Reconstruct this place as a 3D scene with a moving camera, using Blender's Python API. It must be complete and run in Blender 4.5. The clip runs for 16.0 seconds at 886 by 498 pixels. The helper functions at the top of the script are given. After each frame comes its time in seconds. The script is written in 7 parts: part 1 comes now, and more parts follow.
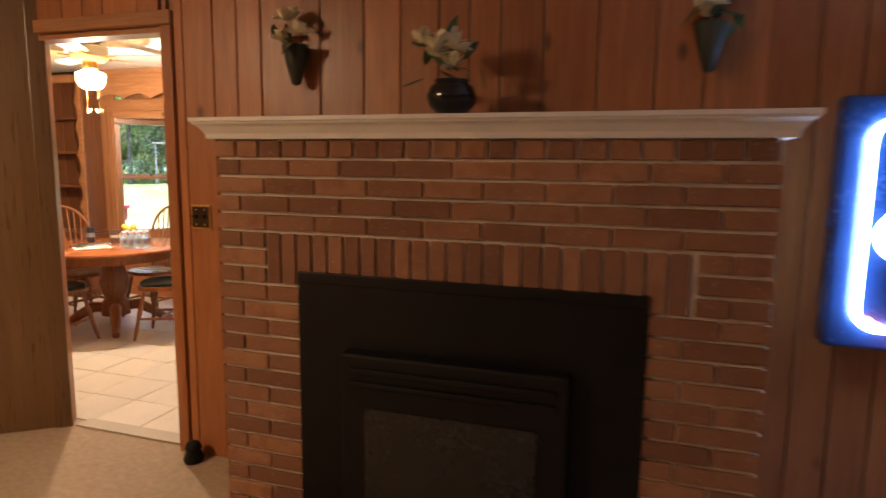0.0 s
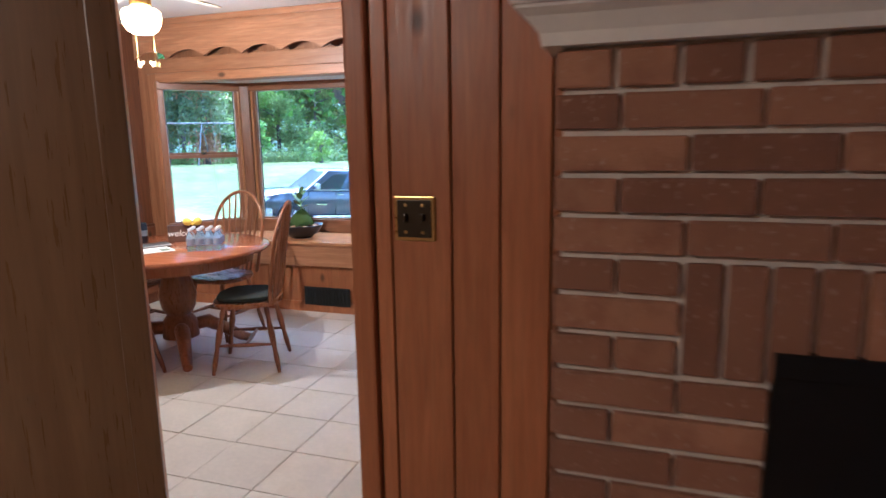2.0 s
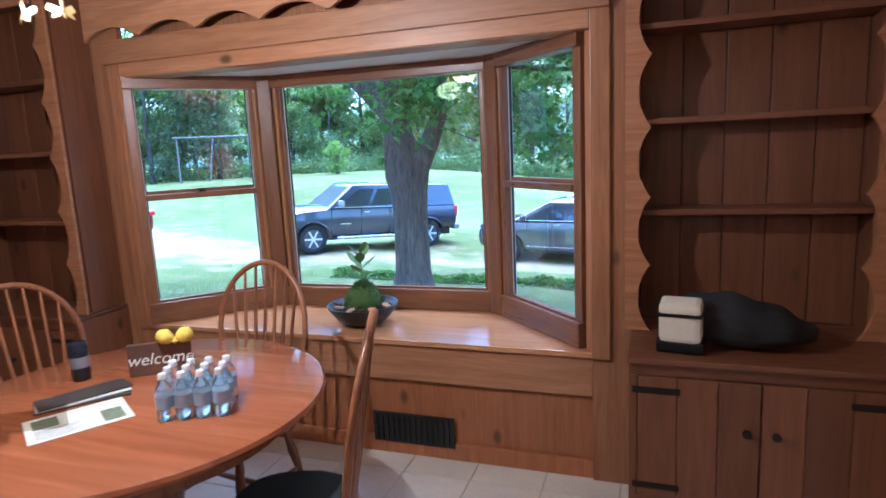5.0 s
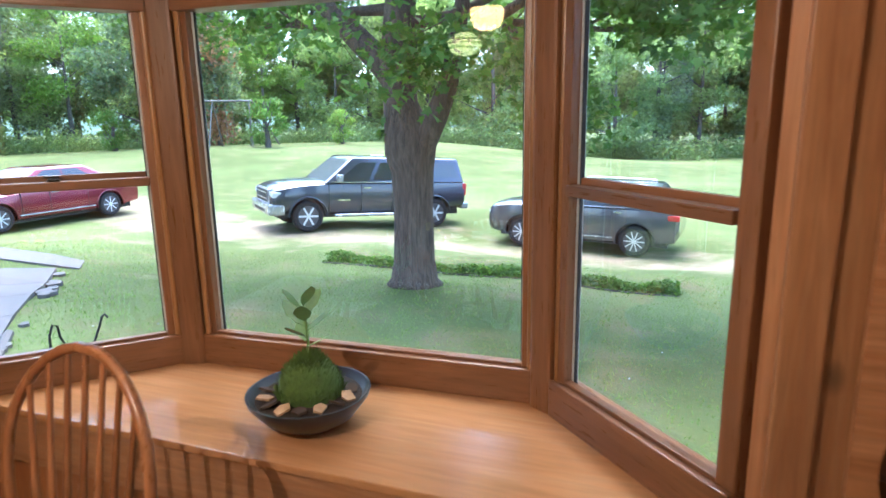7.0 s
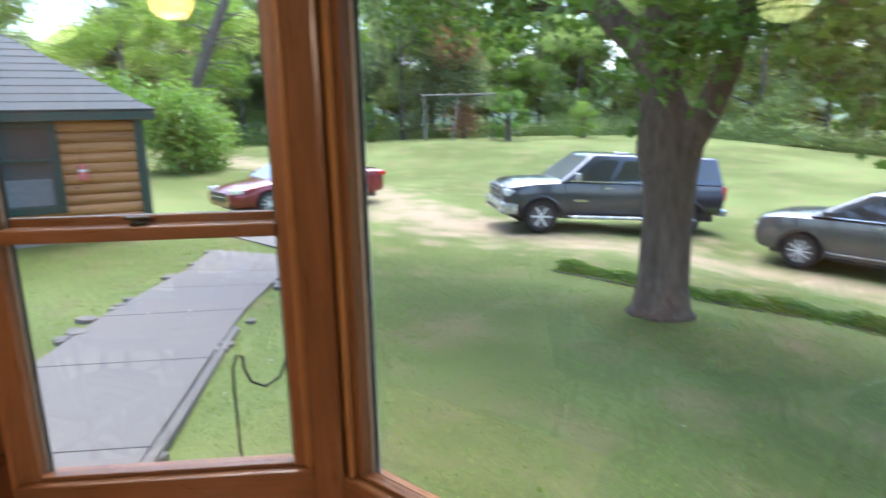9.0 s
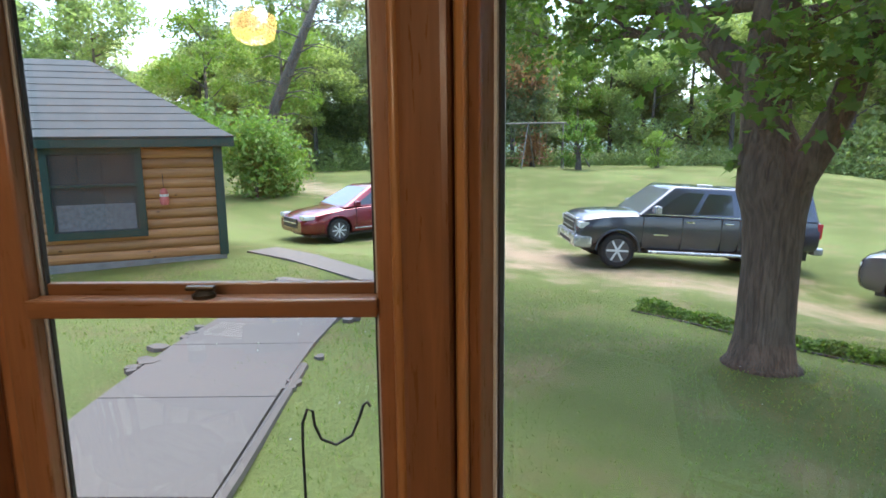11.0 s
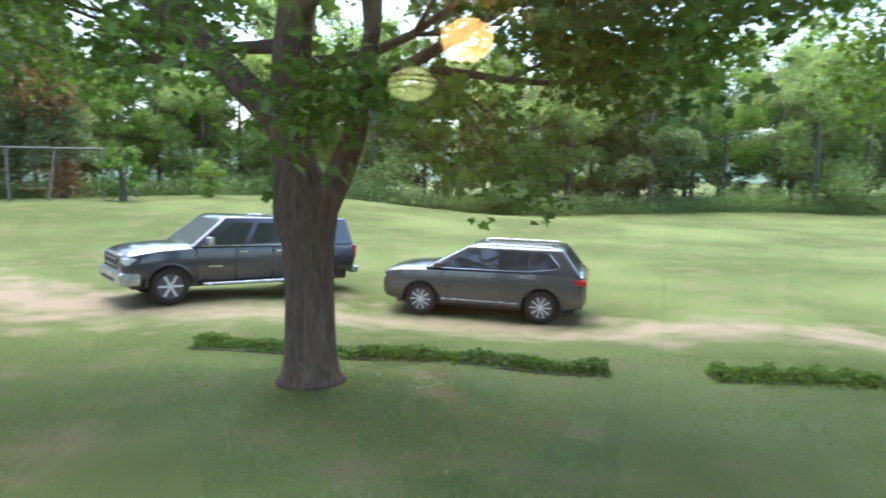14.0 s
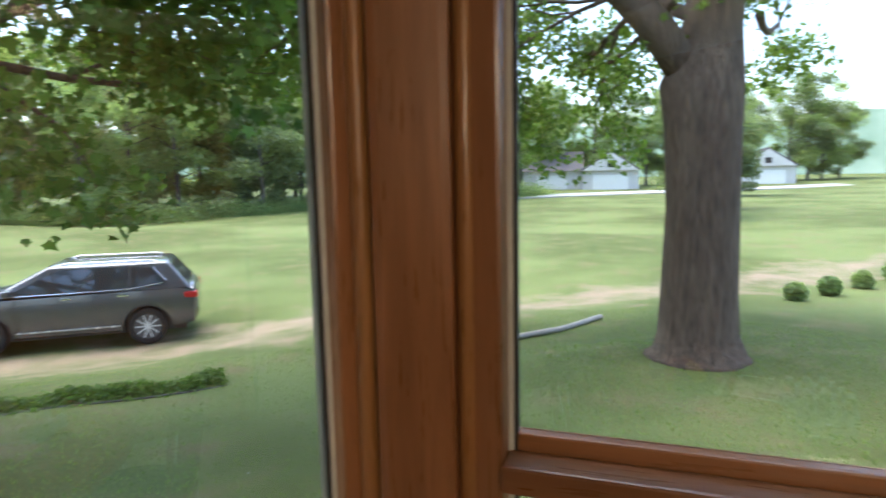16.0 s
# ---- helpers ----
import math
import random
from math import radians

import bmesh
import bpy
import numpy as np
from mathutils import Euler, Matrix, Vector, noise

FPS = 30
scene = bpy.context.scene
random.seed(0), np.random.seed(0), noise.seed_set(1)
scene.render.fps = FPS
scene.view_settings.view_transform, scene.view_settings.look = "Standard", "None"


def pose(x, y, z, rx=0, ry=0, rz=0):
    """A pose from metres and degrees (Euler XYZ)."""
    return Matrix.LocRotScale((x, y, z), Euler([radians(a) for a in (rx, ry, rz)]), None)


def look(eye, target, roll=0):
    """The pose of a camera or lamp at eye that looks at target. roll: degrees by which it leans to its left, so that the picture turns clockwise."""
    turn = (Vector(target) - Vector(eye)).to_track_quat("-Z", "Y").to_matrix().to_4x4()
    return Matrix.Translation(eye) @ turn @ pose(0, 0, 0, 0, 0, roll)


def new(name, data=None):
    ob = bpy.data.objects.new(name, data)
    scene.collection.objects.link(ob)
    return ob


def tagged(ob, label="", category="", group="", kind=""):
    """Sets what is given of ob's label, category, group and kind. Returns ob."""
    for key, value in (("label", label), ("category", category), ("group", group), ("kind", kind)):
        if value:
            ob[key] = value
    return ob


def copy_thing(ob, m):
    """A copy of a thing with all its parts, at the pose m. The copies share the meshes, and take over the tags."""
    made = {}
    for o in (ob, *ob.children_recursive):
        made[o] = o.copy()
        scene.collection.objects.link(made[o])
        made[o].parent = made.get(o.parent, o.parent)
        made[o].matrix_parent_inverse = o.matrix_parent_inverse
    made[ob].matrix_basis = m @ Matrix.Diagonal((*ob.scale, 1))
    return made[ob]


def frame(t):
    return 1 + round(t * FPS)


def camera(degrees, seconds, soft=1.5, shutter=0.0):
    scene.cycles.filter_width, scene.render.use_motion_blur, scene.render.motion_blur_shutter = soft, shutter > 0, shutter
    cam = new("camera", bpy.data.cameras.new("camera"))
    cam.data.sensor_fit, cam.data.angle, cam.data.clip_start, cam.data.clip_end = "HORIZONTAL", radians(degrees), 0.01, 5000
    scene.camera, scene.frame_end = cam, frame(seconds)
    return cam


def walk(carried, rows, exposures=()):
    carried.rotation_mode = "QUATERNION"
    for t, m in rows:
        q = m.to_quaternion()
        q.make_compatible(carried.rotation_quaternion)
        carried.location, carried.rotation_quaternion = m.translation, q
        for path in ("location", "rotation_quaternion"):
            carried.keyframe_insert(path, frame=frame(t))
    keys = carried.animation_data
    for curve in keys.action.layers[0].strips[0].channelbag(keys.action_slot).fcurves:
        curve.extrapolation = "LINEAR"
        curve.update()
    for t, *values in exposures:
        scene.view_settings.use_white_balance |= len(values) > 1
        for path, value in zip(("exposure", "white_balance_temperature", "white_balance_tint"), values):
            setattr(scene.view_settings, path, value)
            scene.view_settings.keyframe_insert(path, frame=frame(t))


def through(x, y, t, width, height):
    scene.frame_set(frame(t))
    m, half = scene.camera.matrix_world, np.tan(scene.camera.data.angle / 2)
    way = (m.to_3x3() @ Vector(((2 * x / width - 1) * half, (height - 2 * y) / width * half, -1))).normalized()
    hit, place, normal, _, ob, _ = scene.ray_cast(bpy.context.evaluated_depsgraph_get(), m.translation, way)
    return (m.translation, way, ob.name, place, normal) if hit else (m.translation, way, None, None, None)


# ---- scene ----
cam = camera(72.4, 16.0, shutter=0.5)
PATH = [
    (0, (2.278, -2.553, 1.49), (1.679, -0.663, 1.22), 0.7),
    (0.5, (1.883, -2.339, 1.478), (1.213, -0.472, 1.225), 0.3),
    (1, (1.539, -2.043, 1.499), (0.814, -0.207, 1.176), -1.6),
    (1.5, (1.128, -1.844, 1.437), (0.481, 0.021, 1.116), 0.5),
    (2, (0.833, -1.593, 1.434), (0.214, 0.276, 1.082), -0.9),
    (2.5, (0.519, -1.361, 1.465), (-0.144, 0.492, 1.108), -1.8),
    (3, (0.179, -1.111, 1.479), (-0.51, 0.733, 1.123), -2.2),
    (3.5, (-0.029, -0.758, 1.5), (-0.721, 1.091, 1.181), -2.4),
    (4, (-0.249, -0.421, 1.528), (-0.941, 1.426, 1.198), -3.1),
    (4.5, (-0.407, -0.101, 1.533), (-1.081, 1.754, 1.207), -3.1),
    (7, (-1.027, 1.571, 1.533), (-1.703, 3.405, 1.112), -1.0),
    (7.5, (-1.137, 1.864, 1.547), (-1.968, 3.631, 1.116), -1.8),
    (8, (-1.345, 2.117, 1.535), (-2.39, 3.764, 1.093), -1.9),
    (8.5, (-1.495, 2.387, 1.539), (-2.542, 4.028, 1.08), -2.0),
    (9, (-1.623, 2.552, 1.567), (-2.939, 3.996, 1.136), -1.2),
    (9.5, (-1.799, 2.605, 1.576), (-3.296, 3.883, 1.22), -0.9),
    (12, (-2.017, 2.835, 1.607), (-3.398, 4.253, 1.322), -0.1),
    (12.5, (-2.034, 2.887, 1.608), (-3.140, 4.530, 1.327), -0.2),
    (13, (-1.967, 2.865, 1.617), (-2.759, 4.685, 1.35), -0.1),
    (13.5, (-1.925, 2.899, 1.615), (-2.442, 4.815, 1.355), 0.3),
    (14, (-1.864, 2.899, 1.622), (-2.151, 4.862, 1.367), 0.1),
    (14.5, (-1.755, 2.88, 1.616), (-1.777, 4.864, 1.362), -0.5),
    (15, (-1.654, 2.863, 1.618), (-1.392, 4.829, 1.363), -0.6),
    (15.5, (-1.641, 2.807, 1.652), (-1.043, 4.699, 1.395), -0.5),
    (16, (-1.625, 2.766, 1.668), (-0.736, 4.538, 1.406), -1.2),
]
EXPOSURES = [(0.0, 4.0, 6000, 12), (1.0, 3.8, 4500, 10), (2.0, 3.5, 4200, 10), (3.0, 3.3, 4100, 10), (3.5, 3.5, 4000, 10), (4.5, 3.1, 4000, 10), (6.8, 3.05, 5000, 8), (8.5, 2.6, 5600, 8), (9.5, 2.3, 5800, 8), (12.0, 2.1, 5900, 6), (16.0, 2.1, 5900, 6)]
walk(cam, [(t, look(eye, target, roll)) for t, eye, target, roll in PATH], EXPOSURES)

# ---------------------------------------------------------------- light
world = bpy.data.worlds.new("sky")
scene.world = world
world.use_nodes = True
wn = world.node_tree.nodes
sky = wn.new("ShaderNodeTexSky")
sky.sky_type, sky.sun_disc = "NISHITA", False
sky.sun_elevation, sky.sun_rotation = radians(72), radians(330)
sky.dust_density, sky.air_density = 3.0, 1.0
world.node_tree.links.new(sky.outputs[0], wn["Background"].inputs[0])
wn["Background"].inputs[1].default_value = 0.17
sun = new("sun", bpy.data.lights.new("sun", "SUN"))
sun.data.energy, sun.data.angle, sun.data.color = 1.1, radians(70), (1.0, 0.96, 0.88)
sun.rotation_euler = Vector((-0.155, 0.268, 0.951)).to_track_quat("Z", "Y").to_euler()

# ---------------------------------------------------------------- materials


def mat(name, build):
    m = bpy.data.materials.new(name)
    m.use_nodes = True
    nt = m.node_tree
    b = nt.nodes["Principled BSDF"]
    build(nt, b)
    return m


def node(nt, kind, **ins):
    n = nt.nodes.new(kind)
    for k, v in ins.items():
        n.inputs[k.replace("_", " ")].default_value = v
    return n


def ramp(nt, fac, stops):
    r = nt.nodes.new("ShaderNodeValToRGB")
    el = r.color_ramp.elements
    while len(el) < len(stops):
        el.new(0.5)
    for e, (p, c) in zip(el, stops):
        e.position, e.color = p, (*c, 1)
    nt.links.new(fac, r.inputs[0])
    return r.outputs[0]


def mixc(nt, fac, a, b, kind="MIX"):
    n = nt.nodes.new("ShaderNodeMix")
    n.data_type, n.blend_type = "RGBA", kind
    for sock, v in ((n.inputs[0], fac), (n.inputs[6], a), (n.inputs[7], b)):
        if isinstance(v, bpy.types.NodeSocket):
            nt.links.new(v, sock)
        else:
            sock.default_value = v if isinstance(v, (int, float)) else (*v, 1)
    return n.outputs[2]


def coords(nt, scale=(1, 1, 1), spread=0.0):
    """Object coordinates, shifted by the object's own random number."""
    t = nt.nodes.new("ShaderNodeTexCoord")
    mp = nt.nodes.new("ShaderNodeMapping")
    mp.inputs["Scale"].default_value = scale
    nt.links.new(t.outputs["Object"], mp.inputs["Vector"])
    if spread:
        oi = nt.nodes.new("ShaderNodeObjectInfo")
        ml = nt.nodes.new("ShaderNodeVectorMath")
        ml.operation = "MULTIPLY"
        cb = nt.nodes.new("ShaderNodeCombineXYZ")
        for i in range(3):
            nt.links.new(oi.outputs["Random"], cb.inputs[i])
        nt.links.new(cb.outputs[0], ml.inputs[0])
        ml.inputs[1].default_value = (spread, spread * 1.7, spread * 0.6)
        nt.links.new(ml.outputs[0], mp.inputs["Location"])
    return mp.outputs[0]


def noise_tex(nt, vec, scale, detail=4.0, rough=0.55, dist=0.0):
    n = node(nt, "ShaderNodeTexNoise", Scale=scale, Detail=detail, Roughness=rough, Distortion=dist)
    nt.links.new(vec, n.inputs["Vector"])
    return n.outputs[0]


def bump(nt, b, height, strength=0.3, dist=0.01):
    n = node(nt, "ShaderNodeBump", Strength=strength, Distance=dist)
    nt.links.new(height, n.inputs["Height"])
    nt.links.new(n.outputs[0], b.inputs["Normal"])


def own_random(nt):
    return nt.nodes.new("ShaderNodeObjectInfo").outputs["Random"]


def pine(name, dark, light, rough=0.35, axis=2, knots=True, stretch=14.0):
    """Varnished knotty pine: long grain along an axis, knots, plank-to-plank variation."""
    def f(nt, b):
        s = [stretch] * 3
        s[axis] = stretch * 0.07
        v = coords(nt, tuple(s), 9.0)
        g = noise_tex(nt, v, 2.2, 6, 0.6, 0.8)
        fine = noise_tex(nt, v, 9.0, 4, 0.6)
        col = ramp(nt, g, [(0.3, dark), (0.55, [(a + c) / 2 for a, c in zip(dark, light)]), (0.75, light)])
        tone = mixc(nt, own_random(nt), (0.72, 0.68, 0.62), (1.12, 1.08, 1.05))
        col = mixc(nt, 1.0, col, tone, "MULTIPLY")
        col = mixc(nt, 0.35, col, ramp(nt, fine, [(0.35, [c * 0.55 for c in dark]), (0.6, light)]), "MULTIPLY")
        if knots:
            ks = [4.2] * 3
            ks[axis] = 2.4
            kv = coords(nt, tuple(ks), 5.0)
            vo = node(nt, "ShaderNodeTexVoronoi", Scale=1.0)
            nt.links.new(kv, vo.inputs["Vector"])
            spot = ramp(nt, vo.outputs["Distance"], [(0.05, (1, 1, 1)), (0.12, (0, 0, 0))])
            col = mixc(nt, spot, col, [c * 0.25 for c in dark])
        nt.links.new(col, b.inputs["Base Color"])
        b.inputs["Roughness"].default_value = rough
        rr = ramp(nt, fine, [(0.3, (rough * 0.8,) * 3), (0.7, (rough * 1.5,) * 3)])
        nt.links.new(rr, b.inputs["Roughness"])
        bump(nt, b, fine, 0.12, 0.004)
    return mat(name, f)


def plain(name, col, rough=0.5, metal=0.0, vary=0.12, scale=6.0, bumpy=0.05, spec=0.5):
    """Paint, metal, plastic or cloth with slight unevenness at two scales."""
    def f(nt, b):
        v = coords(nt, (1, 1, 1), 3.0)
        a, c = noise_tex(nt, v, scale, 3), noise_tex(nt, v, scale * 9, 4)
        k = mixc(nt, 0.5, a, c)
        lo, hi = [x * (1 - vary) for x in col], [min(1, x * (1 + vary)) for x in col]
        nt.links.new(ramp(nt, k, [(0.3, lo), (0.7, hi)]), b.inputs["Base Color"])
        nt.links.new(ramp(nt, k, [(0.3, (rough * 0.85,) * 3), (0.7, (min(1, rough * 1.2),) * 3)]), b.inputs["Roughness"])
        b.inputs["Metallic"].default_value = metal
        b.inputs["Specular IOR Level"].default_value = spec
        if bumpy:
            bump(nt, b, c, bumpy, 0.003)
    return mat(name, f)


def glowing(name, col, strength, base=None):
    def f(nt, b):
        b.inputs["Base Color"].default_value = (*(base or col), 1)
        b.inputs["Emission Color"].default_value = (*col, 1)
        b.inputs["Emission Strength"].default_value = strength
        b.inputs["Roughness"].default_value = 0.2
    return mat(name, f)


def glass_mat(name, tint=(1, 1, 1), rough=0.0):
    def f(nt, b):
        b.inputs["Base Color"].default_value = (*tint, 1)
        b.inputs["Transmission Weight"].default_value = 1.0
        b.inputs["Roughness"].default_value = rough
        b.inputs["IOR"].default_value = 1.5
    return mat(name, f)


PINE = pine("pine_panel", (0.36, 0.17, 0.07), (0.58, 0.33, 0.16))
PINE_RED = pine("pine_panel_red", (0.40, 0.165, 0.055), (0.58, 0.275, 0.10))
# darker, redder pine of the cupboards and shelf recesses
PINE_DARK = pine("dark_pine", (0.165, 0.066, 0.027), (0.28, 0.125, 0.05))
PINE_DARK_H = pine("dark_pine_level", (0.165, 0.066, 0.027), (0.28, 0.125, 0.05), axis=0)
BEAD = pine("bead_wood", (0.36, 0.19, 0.075), (0.52, 0.31, 0.13), 0.3, knots=False)
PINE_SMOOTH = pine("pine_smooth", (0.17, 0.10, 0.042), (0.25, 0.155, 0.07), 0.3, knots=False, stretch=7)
PINE_H = pine("pine_horizontal", (0.38, 0.19, 0.08), (0.60, 0.35, 0.18), axis=0)
PINE_Y = pine("pine_depth", (0.38, 0.19, 0.08), (0.60, 0.35, 0.18), axis=1)
FRAME_V = pine("window_wood", (0.235, 0.112, 0.048), (0.37, 0.19, 0.088), 0.3, knots=False)
FRAME_H = pine("window_wood_rail", (0.235, 0.112, 0.048), (0.37, 0.19, 0.088), 0.3, axis=0, knots=False)
SEAT = pine("seat_board", (0.46, 0.24, 0.10), (0.60, 0.36, 0.17), 0.14, axis=0, knots=False, stretch=8)
OAK = pine("table_oak", (0.30, 0.105, 0.04), (0.45, 0.19, 0.075), 0.12, axis=0, knots=False, stretch=8)
OAK_V = pine("chair_oak", (0.26, 0.11, 0.04), (0.42, 0.2, 0.08), 0.28, knots=False)
CEIL = plain("ceiling_paint", (0.72, 0.70, 0.66), 0.8, vary=0.04, bumpy=0.2)
WHITE = plain("white_paint", (0.72, 0.70, 0.64), 0.4, vary=0.05)
CARPET = plain("carpet", (0.42, 0.33, 0.24), 0.95, vary=0.25, scale=30, bumpy=0.9)
TILE = plain("floor_tile", (0.60, 0.54, 0.46), 0.42, vary=0.10, scale=5, bumpy=0.1)
GROUT = plain("grout", (0.53, 0.475, 0.405), 0.8)
MORTAR = plain("mortar", (0.66, 0.60, 0.50), 0.9, vary=0.2, scale=20, bumpy=0.6)


def brick_mat(nt, b):
    v = coords(nt, (1, 1, 1), 8.0)
    a, c = noise_tex(nt, v, 14, 5), noise_tex(nt, v, 90, 4)
    col = mixc(nt, own_random(nt), (0.17, 0.078, 0.04), (0.36, 0.18, 0.09))
    col = mixc(nt, ramp(nt, a, [(0.45, (0, 0, 0)), (0.7, (0.8, 0.8, 0.8))]), col, (0.22, 0.10, 0.05))
    col = mixc(nt, ramp(nt, c, [(0.62, (0, 0, 0)), (0.72, (0.5, 0.5, 0.5))]), col, (0.5, 0.36, 0.26))
    nt.links.new(col, b.inputs["Base Color"])
    b.inputs["Roughness"].default_value = 0.85
    bump(nt, b, c, 0.5, 0.004)


BRICK = mat("brick", brick_mat)
BLACK = plain("black_iron", (0.005, 0.005, 0.005), 0.5, vary=0.3, bumpy=0.3, spec=0.25)
BRASS = plain("brass", (0.55, 0.38, 0.12), 0.3, 1.0)
DARK_BRASS = plain("dark_brass", (0.05, 0.04, 0.025), 0.35, 0.8)
CHROME = plain("chrome", (0.75, 0.76, 0.78), 0.15, 1.0)
BRIGHT = plain("bright_trim", (0.46, 0.47, 0.48), 0.25, 0.7)
GLASS = glass_mat("window_glass")
VINYL = plain("frame_vinyl", (0.5, 0.52, 0.5), 0.5)
STORM = plain("storm_frame_grey", (0.14, 0.14, 0.13), 0.5)
GASKET = plain("gasket", (0.02, 0.02, 0.02), 0.6)

# ---------------------------------------------------------------- shape helpers


def thing(name, label, category, m=None, group="", kind=""):
    ob = new(name)
    ob.matrix_world = m or Matrix()
    return tagged(ob, label, category, group, kind)


def mesh_of(name, bm, material, smooth=None):
    me = bpy.data.meshes.new(name)
    bmesh.ops.recalc_face_normals(bm, faces=bm.faces)
    bm.to_mesh(me)
    bm.free()
    me.materials.append(material)
    if smooth is not None:
        me.shade_smooth()
        if smooth < 180:
            me.set_sharp_from_angle(angle=radians(smooth))
    return me


def part(name, bm, material, parent=None, label="", smooth=None, m=None):
    """Link a bmesh as one mesh object under a thing or a part."""
    ob = new(name, mesh_of(name, bm, material, smooth))
    if parent is not None:
        ob.parent = parent
    if m is not None:
        ob.matrix_local = m
    if label:
        ob["label"] = label
    return ob


def piece(name, me, parent, m):
    ob = new(name, me)
    ob.parent = parent
    ob.matrix_local = m
    return ob


def structure(name, bm, material, label, category, smooth=None):
    return tagged(part(name, bm, material, smooth=smooth), label, category, kind="structure")


def box(x0, x1, y0, y1, z0, z1, bevel=0.0, bm=None, m=None):
    bm = bm or bmesh.new()
    made = bmesh.ops.create_cube(bm, size=1.0)["verts"]
    for v in made:
        v.co = Vector(((x0 + x1) / 2 + v.co.x * (x1 - x0), (y0 + y1) / 2 + v.co.y * (y1 - y0), (z0 + z1) / 2 + v.co.z * (z1 - z0)))
    if bevel:
        edges = list({e for v in made for e in v.link_edges})
        made = list({v for f in bmesh.ops.bevel(bm, geom=edges, offset=bevel, segments=2, affect="EDGES", profile=0.6)["faces"] for v in f.verts} | {v for v in made if v.is_valid})
    if m is not None:
        bmesh.ops.transform(bm, matrix=m, verts=made)
    return bm


def prism(outline, z0, z1, bm=None, m=None, bevel=0.0):
    """An outline in x and y, drawn up from z0 to z1."""
    bm = bm or bmesh.new()
    lo = [bm.verts.new((x, y, z0)) for x, y in outline]
    hi = [bm.verts.new((x, y, z1)) for x, y in outline]
    n = len(lo)
    faces = [bm.faces.new(lo[::-1]), bm.faces.new(hi)]
    faces += [bm.faces.new((lo[i], lo[(i + 1) % n], hi[(i + 1) % n], hi[i])) for i in range(n)]
    verts = lo + hi
    if bevel:
        edges = [e for f in faces[:2] for e in f.edges]
        r = bmesh.ops.bevel(bm, geom=edges, offset=bevel, segments=2, affect="EDGES", profile=0.6)
        verts = list(bm.verts) if m is not None else verts
    if m is not None:
        bmesh.ops.transform(bm, matrix=m, verts=[v for v in verts if v.is_valid])
    return bm


def tube(points, radii, seg=10, bm=None, closed=False):
    """A round bar through points, with its own radius at each."""
    bm = bm or bmesh.new()
    pts = [Vector(p) for p in points]
    if isinstance(radii, (int, float)):
        radii = [radii] * len(pts)
    rings, side = [], None
    for i, p in enumerate(pts):
        a, c = pts[max(i - 1, 0)], pts[min(i + 1, len(pts) - 1)]
        if closed:
            a, c = pts[i - 1], pts[(i + 1) % len(pts)]
        d = (c - a).normalized()
        if side is None:
            side = d.orthogonal().normalized()
        side = (side - d * side.dot(d)).normalized()
        up = d.cross(side)
        rings.append([bm.verts.new(p + (side * math.cos(2 * math.pi * k / seg) + up * math.sin(2 * math.pi * k / seg)) * radii[i]) for k in range(seg)])
    pairs = list(zip(rings, rings[1:])) + ([(rings[-1], rings[0])] if closed else [])
    for r0, r1 in pairs:
        for k in range(seg):
            bm.faces.new((r0[k], r0[(k + 1) % seg], r1[(k + 1) % seg], r1[k]))
    if not closed:
        bm.faces.new(rings[0][::-1])
        bm.faces.new(rings[-1])
    return bm


def lathe(profile, seg=24, bm=None, centre=(0, 0, 0), m=None):
    """Turn (radius, height) pairs about z."""
    bm = bm or bmesh.new()
    rings, made = [], []
    for r, z in profile:
        if r < 1e-5:
            rings.append([bm.verts.new((centre[0], centre[1], centre[2] + z))])
        else:
            rings.append([bm.verts.new((centre[0] + r * math.cos(2 * math.pi * k / seg), centre[1] + r * math.sin(2 * math.pi * k / seg), centre[2] + z)) for k in range(seg)])
        made += rings[-1]
    for a, c in zip(rings, rings[1:]):
        for k in range(seg):
            j = (k + 1) % seg
            if len(a) == 1 and len(c) == 1:
                continue
            if len(a) == 1:
                bm.faces.new((a[0], c[k], c[j]))
            elif len(c) == 1:
                bm.faces.new((a[k], a[j], c[0]))
            else:
                bm.faces.new((a[k], a[j], c[j], c[k]))
    for ring in (rings[0], rings[-1]):
        if len(ring) > 2:
            bm.faces.new(ring)
    if m is not None:
        bmesh.ops.transform(bm, matrix=m, verts=made)
    return bm


def along(x0, y0, x1, y1):
    """A frame whose x runs along a wall, from its first end, and whose y points to the left of it."""
    return pose(x0, y0, 0, 0, 0, math.degrees(math.atan2(y1 - y0, x1 - x0))), math.hypot(x1 - x0, y1 - y0)

# ---------------------------------------------------------------- ground


GROUND = ((-2, 3, -0.42), (-7, 5, -0.40), (2, 4, -0.45), (-4.4, 9.3, -0.80), (4.5, 7.8, -0.82), (-0.7, 11.5, -1.30), (-7.3, 12, -1.12), (5, 12, -1.35), (-4.2, 11.5, -1.2),
          (-9.7, 14.9, -1.27), (-4.4, 16.5, -1.73), (-1.6, 16.2, -1.77), (-7.3, 17.7, -1.52), (7, 16, -1.72), (-13.5, 7.2, -0.50), (-15.5, 12.4, -1.0), (-19, 15, -0.9), (-26, 31, 0.1), (-21, 38, 0.0), (-24, 12.5, -0.3), (0, 55, -1.9),
          (35, 55, -1.8), (15, 14, -1.5), (65, 70, -1.9), (-35, 15, -0.5), (-60, 60, 0.2), (0, -30, -0.5), (-40, -20, -0.5), (40, -20, -0.9), (25, 30, -1.8))


